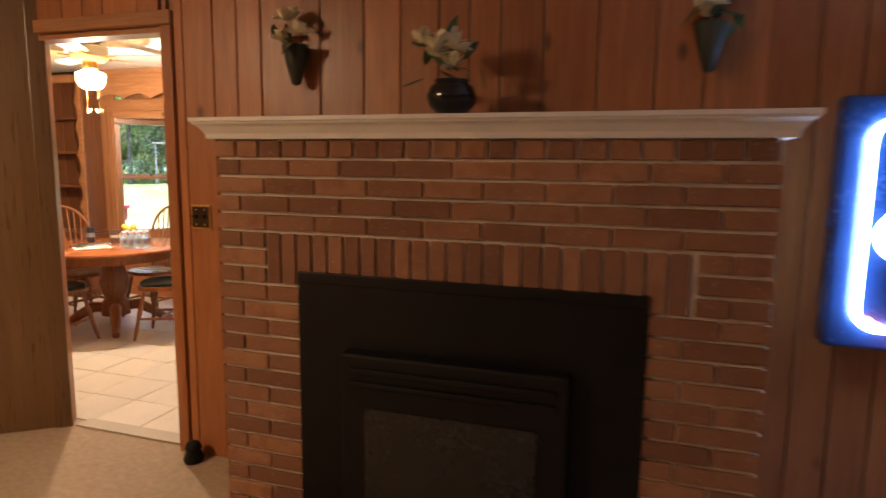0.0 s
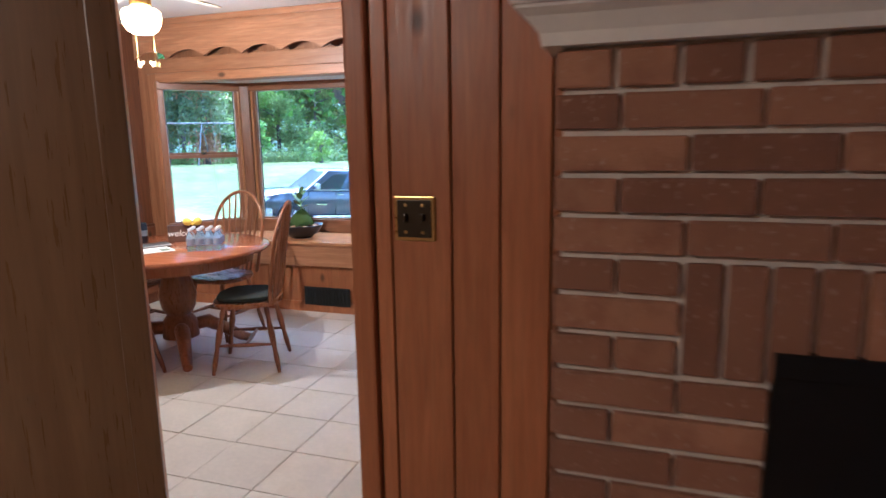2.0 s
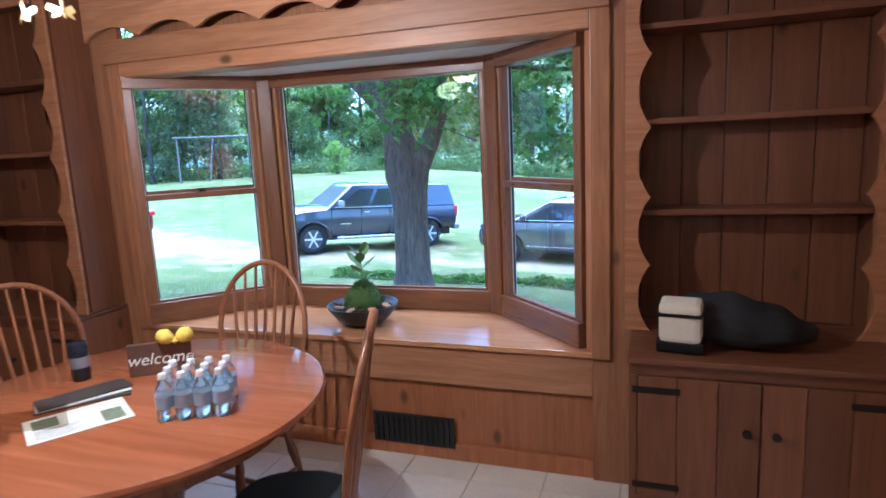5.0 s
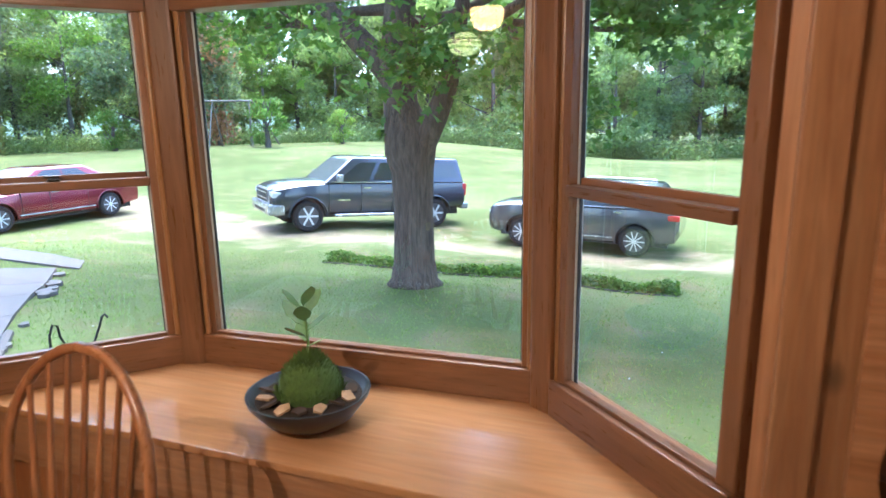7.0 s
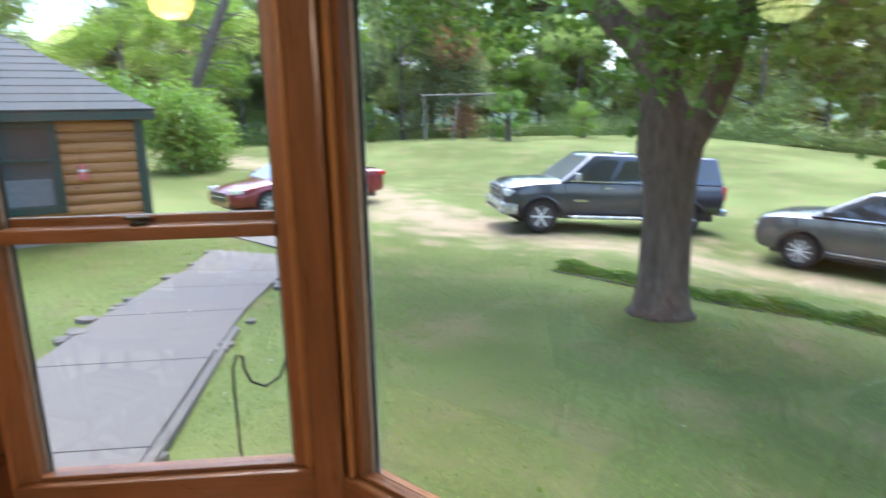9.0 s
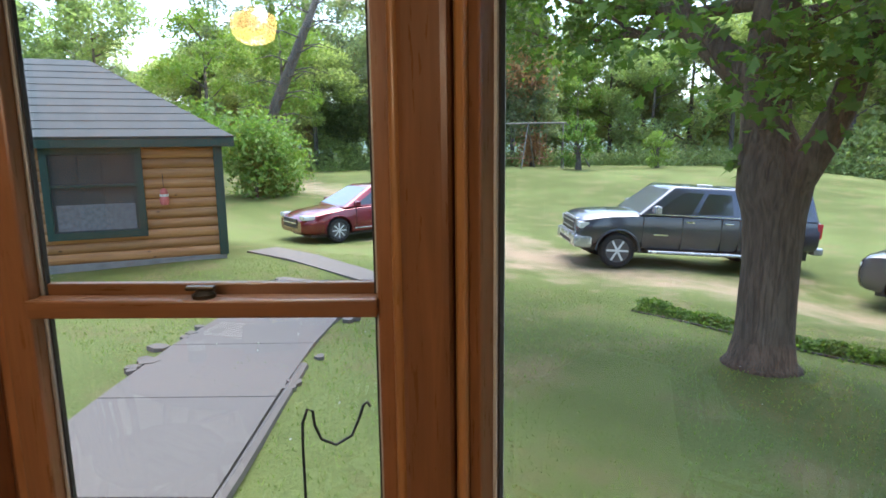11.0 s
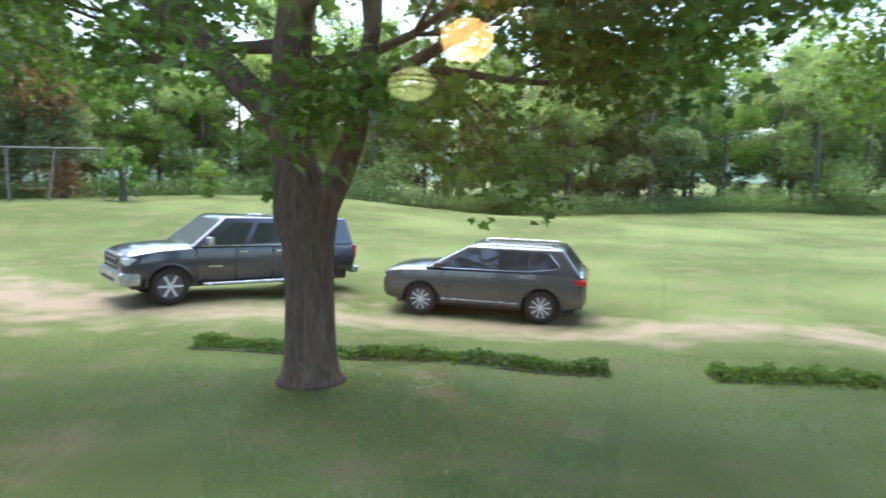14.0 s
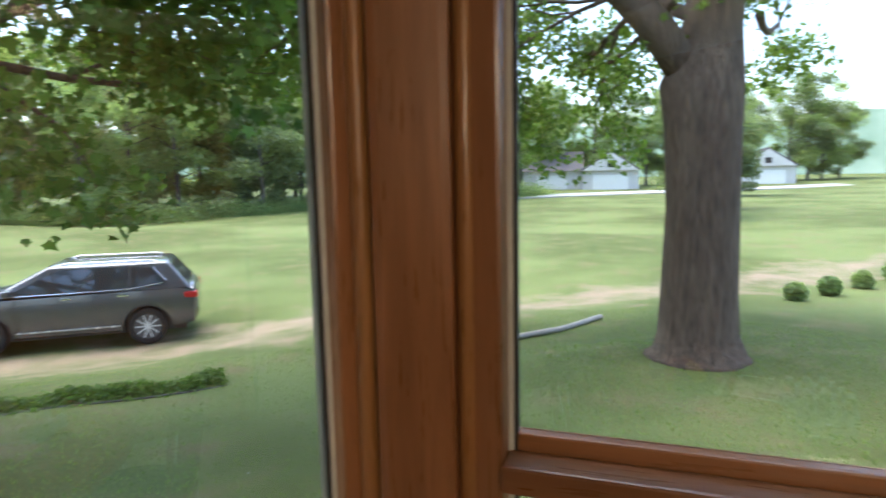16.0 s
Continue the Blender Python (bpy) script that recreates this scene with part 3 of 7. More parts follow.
GRASS = mat("lawn", grass_mat)
TRACK = ((-40, 20, 2.2), (-24, 17.5, 2.5), (-18, 15.5, 2.6), (-12, 14.2, 2.4), (-7, 15, 2.1), (-1, 15.4, 1.9), (4, 15.0, 1.7), (12, 13.6, 1.6), (22, 12.5, 1.6), (40, 14, 1.8))


def track_at(x, y):
    """1 on the worn gravel track, falling to 0 beside it."""
    best = 9.0
    for (ax, ay, aw), (bx, by, bw) in zip(TRACK, TRACK[1:]):
        t = min(1, max(0, ((x - ax) * (bx - ax) + (y - ay) * (by - ay)) / ((bx - ax) ** 2 + (by - ay) ** 2)))
        d = math.hypot(x - ax - t * (bx - ax), y - ay - t * (by - ay)) / (aw + t * (bw - aw))
        best = min(best, d)
    return max(0.0, 1.0 - 0.55 * best)


def axis_steps(lo, hi, fine_lo, fine_hi, step):
    out, v = [], fine_lo
    while v < fine_hi:
        out.append(v)
        v += step
    s = step
    while v < hi:
        out.append(v)
        s *= 1.22
        v += s
    out.append(hi)
    v, s = fine_lo, step
    left = []
    while v > lo:
        s *= 1.22
        v -= s
        left.append(max(v, lo))
    return left[::-1] + out


gx, gy = axis_steps(-900, 900, -26, 14, 0.45), axis_steps(-600, 1200, 3.0, 22, 0.4)
verts = [(x, y, ground_z(x, y) + (0.03 * noise.noise((x * 0.5, y * 0.5, 0)) if y > 4 else 0)) for y in gy for x in gx]
nx = len(gx)
faces = [(j * nx + i, j * nx + i + 1, (j + 1) * nx + i + 1, (j + 1) * nx + i) for j in range(len(gy) - 1) for i in range(nx - 1)]
me = bpy.data.meshes.new("ground")
me.from_pydata(verts, [], faces)
me.materials.append(GRASS)
me.shade_smooth()
at = me.attributes.new("track", "FLOAT", "POINT")
at.data.foreach_set("value", [0.5 * track_at(x, y) for x, y, z in verts])
ground = tagged(new("ground", me), "mown green lawn and field with a worn gravel track", "ground", kind="structure")

# ---------------------------------------------------------------- built-in cupboards and shelves
HINGE = plain("black_hinge", (0.02, 0.018, 0.016), 0.5, 0.6)


def built_in(name, x0, x1, label, recess=0.20):
    """A low cupboard with two boarded doors, and open shelves in the wall above it."""
    cup = thing(name, label, "cupboard", Matrix.Translation((0, 0, 0)))
    yf = 2.50
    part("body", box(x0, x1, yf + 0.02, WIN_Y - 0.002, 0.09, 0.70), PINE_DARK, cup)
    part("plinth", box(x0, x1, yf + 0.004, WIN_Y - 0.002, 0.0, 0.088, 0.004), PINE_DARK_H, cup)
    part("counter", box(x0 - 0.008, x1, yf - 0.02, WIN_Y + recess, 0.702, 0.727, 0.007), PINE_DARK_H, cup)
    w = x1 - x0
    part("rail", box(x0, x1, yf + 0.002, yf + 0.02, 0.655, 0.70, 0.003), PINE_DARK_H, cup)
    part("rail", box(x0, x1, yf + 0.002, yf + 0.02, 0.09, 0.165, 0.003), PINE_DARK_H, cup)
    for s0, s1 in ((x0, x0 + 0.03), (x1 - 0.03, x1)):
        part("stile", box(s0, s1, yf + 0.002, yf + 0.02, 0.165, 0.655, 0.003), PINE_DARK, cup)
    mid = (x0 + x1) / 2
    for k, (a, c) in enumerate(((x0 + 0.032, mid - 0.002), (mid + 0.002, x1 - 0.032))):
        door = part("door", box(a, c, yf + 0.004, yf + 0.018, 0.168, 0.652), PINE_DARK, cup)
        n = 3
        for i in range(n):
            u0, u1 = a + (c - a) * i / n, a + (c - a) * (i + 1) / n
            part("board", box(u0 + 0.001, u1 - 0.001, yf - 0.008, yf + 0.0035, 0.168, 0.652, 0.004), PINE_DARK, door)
        hx = a if k == 0 else c
        d = 1 if k == 0 else -1
        for z in (0.60, 0.215):
            lo, hi = sorted((hx - d * 0.02, hx + d * 0.15))
            part("strap_hinge", box(lo, hi, yf - 0.013, yf - 0.0085, z - 0.012, z + 0.012, 0.003), HINGE, door, "black wrought-iron strap hinge")
        kx = c - 0.045 if k == 0 else a + 0.045
        part("knob", lathe([(0, 0), (0.008, 0), (0.008, 0.012), (0.016, 0.02), (0.014, 0.03), (0, 0.034)], 14, m=Matrix.Translation((kx, yf - 0.008, 0.47)) @ pose(0, 0, 0, 90)), HINGE, door, "black knob", smooth=40)
    return cup


def shelf_unit(name, x0, x1, label, out=0.0):
    """Open shelves in a recess of the wall, with scalloped boards down both sides."""
    u = thing(name, label, "shelf", Matrix.Translation((0, out, 0)))
    yb = WIN_Y + 0.22
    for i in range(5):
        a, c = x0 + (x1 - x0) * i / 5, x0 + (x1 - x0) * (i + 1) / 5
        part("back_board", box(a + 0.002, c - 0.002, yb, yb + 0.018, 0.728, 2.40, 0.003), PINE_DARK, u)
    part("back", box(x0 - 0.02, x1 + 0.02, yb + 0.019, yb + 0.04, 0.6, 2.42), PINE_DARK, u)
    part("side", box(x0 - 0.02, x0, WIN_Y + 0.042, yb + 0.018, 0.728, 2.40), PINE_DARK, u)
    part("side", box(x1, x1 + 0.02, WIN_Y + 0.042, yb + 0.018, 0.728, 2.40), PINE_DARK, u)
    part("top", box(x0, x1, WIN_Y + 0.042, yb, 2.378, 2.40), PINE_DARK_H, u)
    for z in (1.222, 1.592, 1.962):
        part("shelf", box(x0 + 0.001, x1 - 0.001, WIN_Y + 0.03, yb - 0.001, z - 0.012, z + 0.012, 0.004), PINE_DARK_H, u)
    wavy_board("scalloped_board", u, 1.68, 0.28, 0.05, 0.045, -0.055, 0.018, PINE, Matrix.Translation((x0 - 0.01, WIN_Y - 0.021, 0.73)) @ pose(0, 0, 0, 0, -90, 0))
    wavy_board("scalloped_board", u, 1.68, 0.28, 0.05, 0.045, -0.055, 0.018, PINE, Matrix.Translation((x1 + 0.01, WIN_Y - 0.021, 2.41)) @ pose(0, 0, 0, 0, 90, 0))
    part("head_board", box(x0 + 0.04, x1 - 0.04, WIN_Y - 0.021, WIN_Y - 0.003, 2.33, 2.41, 0.004), PINE_H, u)
    return u


built_in("cupboard", -0.635, 0.268, "knotty pine built-in cupboard with two boarded doors and black strap hinges")
built_in("cupboard", -4.33, -3.43, "knotty pine built-in cupboard beside the bay window", -0.002)
shelf_unit("wall_shelf", RX0, RX1, "empty recessed pine shelves with scalloped side boards")
shelf_unit("wall_shelf", -4.28, -3.47, "pine shelves with scalloped edges beside the bay", -0.262)

# ---------------------------------------------------------------- white outer door
DOOR_WHITE = plain("door_white", (0.78, 0.76, 0.72), 0.35, vary=0.03)
door_1 = thing("door_1", "white panelled outer door with nine small panes, closed", "door", pose(DX1, 1.84, 0, 0, 0, -90), kind="structure")
part("leaf", box(0.0, 0.13, -0.0, 0.045, 0.005, 2.03, 0.003), DOOR_WHITE, door_1)
part("leaf", box(0.83, 0.96, -0.0, 0.045, 0.005, 2.03, 0.003), DOOR_WHITE, door_1)
part("leaf", box(0.13, 0.83, 0.0, 0.045, 0.005, 1.0, 0.003), DOOR_WHITE, door_1)
part("leaf", box(0.13, 0.83, 0.0, 0.045, 1.88, 2.03, 0.003), DOOR_WHITE, door_1)
for k in (1, 2):
    part("muntin", box(0.13 + 0.7 * k / 3 - 0.012, 0.13 + 0.7 * k / 3 + 0.012, -0.006, 0.045, 1.0, 1.88, 0.003), DOOR_WHITE, door_1)
    part("muntin", box(0.13, 0.83, -0.004, 0.043, 1.0 + 0.88 * k / 3 - 0.012, 1.0 + 0.88 * k / 3 + 0.012, 0.003), DOOR_WHITE, door_1)
pane = part("pane", box(0.132, 0.828, 0.018, 0.022, 1.002, 1.878), GLASS, door_1)
pane.visible_shadow = False
part("panel", box(0.2, 0.44, -0.008, 0.0, 0.2, 0.85, 0.006), DOOR_WHITE, door_1)
part("panel", box(0.52, 0.76, -0.008, 0.0, 0.2, 0.85, 0.006), DOOR_WHITE, door_1)
part("knob", lathe([(0, 0), (0.03, 0), (0.03, 0.006), (0.012, 0.01), (0.012, 0.035), (0.028, 0.045), (0.028, 0.06), (0, 0.068)], 18, m=Matrix.Translation((0.065, 0, 0.93)) @ pose(0, 0, 0, 90)), BRASS, door_1, "brass knob", smooth=40)
part("deadbolt", lathe([(0, 0), (0.028, 0), (0.026, 0.014), (0.0, 0.016)], 18, m=Matrix.Translation((0.065, 0, 1.10)) @ pose(0, 0, 0, 90)), BRASS, door_1, "brass deadbolt", smooth=40)
for x0, x1, z0, z1 in ((-0.09, -0.005, 0, 2.12), (0.965, 1.05, 0, 2.12), (-0.005, 0.965, 2.035, 2.12)):
    part("casing", box(x0, x1, -0.03, 0.002, z0, z1, 0.006), PINE, door_1)
hook = thing("wall_hook", "small brass hook plate on the pine wall by the outer door", "hook")
part("plate", box(DX1 - 0.026, DX1 - 0.019, 2.09, 2.13, 1.42, 1.52, 0.004), BRASS, hook)
part("prong", tube([(DX1 - 0.02, 2.11, 1.46), (DX1 - 0.06, 2.11, 1.45), (DX1 - 0.07, 2.11, 1.48)], 0.005, 8), BRASS, hook, smooth=40)

# ---------------------------------------------------------------- heating grille under the seat
GRILLE = plain("grille_metal", (0.03, 0.032, 0.03), 0.5, 0.5)
vent = thing("heat_register", "dark metal floor-level heating grille under the window seat", "vent")
part("frame", box(-1.90, -1.465, WIN_Y + 0.005, WIN_Y + 0.0099, 0.062, 0.222, 0.002), GRILLE, vent)
for i in range(14):
    x = -1.885 + 0.0295 * i
    part("slat", box(x, x + 0.012, WIN_Y - 0.004, WIN_Y + 0.0049, 0.075, 0.209), GRILLE, vent)

# ---------------------------------------------------------------- ceiling fan with its lamp
LX, LY = -1.986, 1.391
FAN_WHITE = plain("fan_white", (0.62, 0.55, 0.42), 0.35, vary=0.05)
GLOBE = glowing("lit_globe", (1.0, 0.55, 0.17), 3.6, (0.9, 0.8, 0.6))
bulb = new("bulb", bpy.data.lights.new("bulb", "POINT"))
bulb.data.energy, bulb.data.color, bulb.data.shadow_soft_size = 10.0, (1.0, 0.76, 0.52), 0.0
bulb.location = (LX, LY, 2.012)
fan = thing("ceiling_fan", "cream ceiling fan with a lit schoolhouse globe and two pull chains", "ceiling fan", Matrix.Translation((LX, LY, 0)))
part("canopy", lathe([(0, 2.49), (0.085, 2.49), (0.085, 2.45), (0.06, 2.43), (0.0, 2.43)], 24), FAN_WHITE, fan, smooth=40)
part("motor", lathe([(0, 2.432), (0.09, 2.432), (0.14, 2.41), (0.145, 2.33), (0.11, 2.30), (0.0, 2.30)], 28), FAN_WHITE, fan, smooth=40)
part("fitter", lathe([(0, 2.30), (0.055, 2.30), (0.06, 2.245), (0.052, 2.232), (0.0, 2.232)], 24), BRASS, fan, smooth=40)
GLOBE_PROFILE = [(0.0, 2.235), (0.05, 2.235), (0.056, 2.222), (0.095, 2.21), (0.107, 2.195), (0.108, 2.165), (0.102, 2.13), (0.084, 2.098), (0.055, 2.08), (0.0, 2.075)]
part("globe", lathe(GLOBE_PROFILE, 28), GLOBE, fan, "lit cream glass globe", smooth=60)
for k in range(5):
    a = radians(72 * k + 14)
    m = pose(0, 0, 2.335, 0, 0, math.degrees(a))
    part("blade_arm", box(0.11, 0.22, -0.018, 0.018, -0.004, 0.004, 0.002, m=m), BRASS, fan)
    outline = [(0.18, -0.05), (0.30, -0.062), (0.56, -0.068), (0.62, -0.05), (0.64, 0.0), (0.62, 0.05), (0.56, 0.068), (0.30, 0.062), (0.18, 0.05)]
    part("blade", prism(outline, 0.005, 0.013, m=m @ pose(0, 0, 0, 10)), FAN_WHITE, fan)
PULL = plain("gold_pull", (0.72, 0.56, 0.25), 0.3, 0.4)
for sx, sy in ((-0.055, 0.0), (0.055, 0.02)):
    chain = part("pull_chain", tube([(sx, sy, 2.25), (sx, sy, 1.93)], 0.0016, 6), BRASS, fan)
    bm = bmesh.new()
    for d in (-1, 1):
        prism([(0, 0), (d * 0.028, 0.02), (d * 0.036, 0.004), (d * 0.022, -0.008), (d * 0.028, -0.022), (d * 0.008, -0.018)], -0.0012, 0.0012, bm, Matrix.Translation((sx, sy, 1.912)) @ pose(0, 0, 0, 65, 0, 25 + 40 * sx / 0.055) @ pose(0, 0, 0, 0, d * 24, 0))
    tube([(sx, sy, 1.93), (sx, sy + 0.004, 1.89)], [0.004, 0.002], 6, bm)
    part("butterfly_pull", bm, PULL, chain, "gold butterfly-shaped pull")
pend = thing("ceiling_lamp", "small striped glass ceiling lamp, dimly lit", "ceiling lamp", Matrix.Translation((-2.30, 0.695, -0.09)))
part("base", lathe([(0, 2.58), (0.075, 2.58), (0.07, 2.45), (0.02, 2.43), (0.012, 2.25), (0.0, 2.25)], 24), BRASS, pend, smooth=40)
DIM = glowing("dim_globe", (0.75, 0.8, 0.28), 1.3, (0.8, 0.8, 0.5))
part("bowl", lathe([(0.0, 2.25), (0.05, 2.25), (0.105, 2.215), (0.13, 2.18), (0.13, 2.165), (0.11, 2.12), (0.06, 2.09), (0.0, 2.08)], 28), DIM, pend, smooth=60)
for z, r in ((2.20, 0.123), (2.172, 0.132), (2.14, 0.121)):
    part("band", tube([(r * math.cos(2 * math.pi * k / 28), r * math.sin(2 * math.pi * k / 28), z) for k in range(28)], 0.005, 6, closed=True), BRASS, pend)

# ---------------------------------------------------------------- unseen lamp added behind the walker to light the living room
fill_lamp = thing("ceiling_lamp", "unseen glass bowl ceiling lamp added to light the living room", "ceiling lamp", Matrix.Translation((-0.9, -2.9, 0)))
part("pan", lathe([(0, 2.49), (0.19, 2.49), (0.19, 2.465), (0, 2.465)], 28), BRASS, fill_lamp, smooth=40)
part("bowl", lathe([(0.0, 2.464), (0.175, 2.464), (0.165, 2.42), (0.11, 2.375), (0.0, 2.36)], 28), glowing("fill_bowl", (1.0, 0.64, 0.34), 15.0, (0.9, 0.8, 0.6)), fill_lamp, smooth=60)

# ---------------------------------------------------------------- switch plate, neon sign, flowers
plate = thing("switch_plate", "tarnished brass double switch plate on the pine wall", "switch plate", Matrix.Translation((0.262, WALL_Y - 0.019, 1.232)))
part("plate", box(-0.058, 0.058, -0.007, 0.0, -0.06, 0.06, 0.004), BRASS, plate)
part("inset", box(-0.048, 0.048, -0.0095, -0.0065, -0.05, 0.05, 0.002), DARK_BRASS, plate, "blackened recessed face")
for sx in (-0.024, 0.024):
    part("toggle", box(sx - 0.005, sx + 0.005, -0.024, -0.009, -0.006, 0.014, 0.002), DARK_BRASS, plate)
    for sz in (-0.036, 0.036):
        part("screw", lathe([(0, 0), (0.005, 0), (0.004, 0.002), (0, 0.0025)], 10, m=Matrix.Translation((sx, -0.0095, sz)) @ pose(0, 0, 0, 90)), BRASS, plate)

neon = thing("neon_sign", "dark blue box sign with lit white, blue and red tubes", "neon sign", Matrix.Translation((3.25, WALL_Y - 0.03, 1.31)))
part("box", box(-0.33, 0.33, -0.10, 0.0, -0.42, 0.43, 0.012), plain("sign_blue", (0.012, 0.03, 0.10), 0.25), neon)


def rounded(w, h, r, y, n=6):
    pts = []
    for cx, cz, a0 in ((w - r, h - r, 0), (-w + r, h - r, 90), (-w + r, -h + r, 180), (w - r, -h + r, 270)):
        pts += [(cx + r * math.cos(radians(a0 + 90 * k / n)), y, cz + r * math.sin(radians(a0 + 90 * k / n))) for k in range(n + 1)]
    return pts


part("outer_tube", tube(rounded(0.25, 0.345, 0.07, -0.125), 0.013, 10, closed=True), glowing("neon_blue_white", (0.45, 0.66, 1.0), 3.2), neon, smooth=60)
part("disc", lathe([(0, 0), (0.09, 0), (0.085, 0.012), (0, 0.014)], 28, m=Matrix.Translation((-0.12, -0.10, -0.03)) @ pose(0, 0, 0, 90)), glowing("neon_white", (0.8, 0.9, 1.0), 4.0), neon, smooth=40)
part("red_tube", tube([(-0.22, -0.12, -0.31), (-0.16, -0.12, -0.345), (-0.08, -0.12, -0.355)], 0.011, 8), glowing("neon_red", (1.0, 0.12, 0.05), 4.0), neon, smooth=60)
part("tag", box(-0.1, 0.12, -0.115, -0.101, 0.18, 0.24, 0.004), glowing("neon_bar", (0.9, 0.3, 0.2), 3.0), neon)

CREAM = plain("cream_petal", (0.72, 0.66, 0.42), 0.7, vary=0.15)
LEAF_IN = plain("silk_leaf", (0.05, 0.09, 0.03), 0.6, vary=0.3)


def bouquet(parent, centre, spread, flowers, leaves, seed, size=0.055):
    rnd = random.Random(seed)
    for _ in range(flowers):
        p = Vector(centre) + Vector((rnd.uniform(-1, 1) * spread, rnd.uniform(-0.6, 0.6) * spread, rnd.uniform(-0.4, 1.0) * spread))
        bm = bmesh.new()
        for k in range(9):
            a, t = 2.4 * k, 0.35 + 0.07 * k
            mm = Matrix.Translation(p) @ pose(0, 0, 0, rnd.uniform(-30, 30), rnd.uniform(-30, 30), math.degrees(a)) @ pose(0, 0, 0, 0, -70 + 6 * k, 0)
            prism([(0, -0.005), (size * 0.6, -size * 0.34), (size, -size * 0.2), (size * 1.08, 0), (size, size * 0.2), (size * 0.6, size * 0.34), (0, 0.005)], 0, 0.0015, bm, mm)
        part("flower", bm, CREAM, parent, "cream silk bloom")
    for _ in range(leaves):
        p = Vector(centre) + Vector((rnd.uniform(-1, 1) * spread * 1.2, rnd.uniform(-0.6, 0.6) * spread, rnd.uniform(-0.9, 0.8) * spread))
        mm = Matrix.Translation(p) @ pose(0, 0, 0, rnd.uniform(-60, 60), rnd.uniform(-60, 60), rnd.uniform(0, 360))
        part("leaf", prism([(0, 0), (0.03, -0.018), (0.07, -0.014), (0.1, 0), (0.07, 0.014), (0.03, 0.018)], 0, 0.001, m=mm), LEAF_IN, parent)


vase = thing("flower_vase", "round black vase of cream silk flowers on the mantel shelf", "vase", Matrix.Translation((1.60, -0.33, 1.685)))
part("pot", lathe([(0, 0), (0.055, 0), (0.085, 0.03), (0.095, 0.065), (0.08, 0.10), (0.062, 0.115), (0.066, 0.125), (0.05, 0.125), (0.045, 0.105), (0, 0.09)], 24), plain("black_glaze", (0.012, 0.011, 0.012), 0.15), vase, "glossy black pot", smooth=50)
bouquet(vase, (0, 0, 0.20), 0.10, 8, 12, 3)
for x, s in ((0.84, 11), (2.50, 12)):
    sconce = thing("flower_sconce", "dark wall pocket with cream silk flowers on the pine wall", "wall pocket", Matrix.Translation((x, WALL_Y - 0.02, 1.95)), "wall flower pockets")
    part("pocket", lathe([(0, -0.12), (0.02, -0.11), (0.045, -0.02), (0.06, 0.05), (0.05, 0.05), (0.0, 0.0)], 16, m=Matrix.Translation((0, -0.062, 0))), plain("pocket_green", (0.03, 0.035, 0.02), 0.5), sconce, smooth=50)
    part("hanger", box(-0.01, 0.01, -0.012, 0.0, -0.03, 0.06, 0.003), plain("pocket_iron", (0.02, 0.02, 0.018), 0.5), sconce)
    bouquet(sconce, (0, -0.07, 0.10), 0.07, 5, 8, s, 0.05)
stop = thing("door_stop", "small black iron doorstop on the carpet beside the jamb", "doorstop", Matrix.Translation((0.22, WALL_Y - 0.1, 0.0)))
part("block", lathe([(0, 0), (0.045, 0), (0.05, 0.02), (0.035, 0.06), (0.042, 0.075), (0.03, 0.10), (0, 0.11)], 16), BLACK, stop, smooth=50)

# ---------------------------------------------------------------- table and chairs
TX, TY = -2.20, 1.70
table = thing("dining_table", "round varnished oak pedestal dining table", "table", Matrix.Translation((TX, TY, 0)))
part("tabletop", lathe([(0, 0.718), (0.60, 0.718), (0.628, 0.722), (0.636, 0.735), (0.630, 0.747), (0.615, 0.752), (0, 0.752)], 64), OAK, table, smooth=40)
part("apron", lathe([(0.50, 0.717), (0.50, 0.64), (0.52, 0.64), (0.52, 0.717)], 48), OAK_V, table, smooth=40)
part("pedestal", lathe([(0, 0.70), (0.16, 0.70), (0.12, 0.64), (0.085, 0.60), (0.10, 0.52), (0.125, 0.42), (0.11, 0.33), (0.08, 0.28), (0.12, 0.22), (0.12, 0.12), (0, 0.11)], 28), OAK_V, table, smooth=50)
for k in range(4):
    a = radians(45 + 90 * k)
    pts = [(0.08, 0.19), (0.18, 0.20), (0.30, 0.13), (0.40, 0.055), (0.46, 0.03)]
    part("foot", tube([(r * math.cos(a), r * math.sin(a), z) for r, z in pts], [0.045, 0.05, 0.042, 0.035, 0.03], 12), OAK_V, table, smooth=50)
CUSHION = plain("dark_cushion", (0.02, 0.026, 0.022), 0.9, vary=0.4, scale=18, bumpy=0.5)


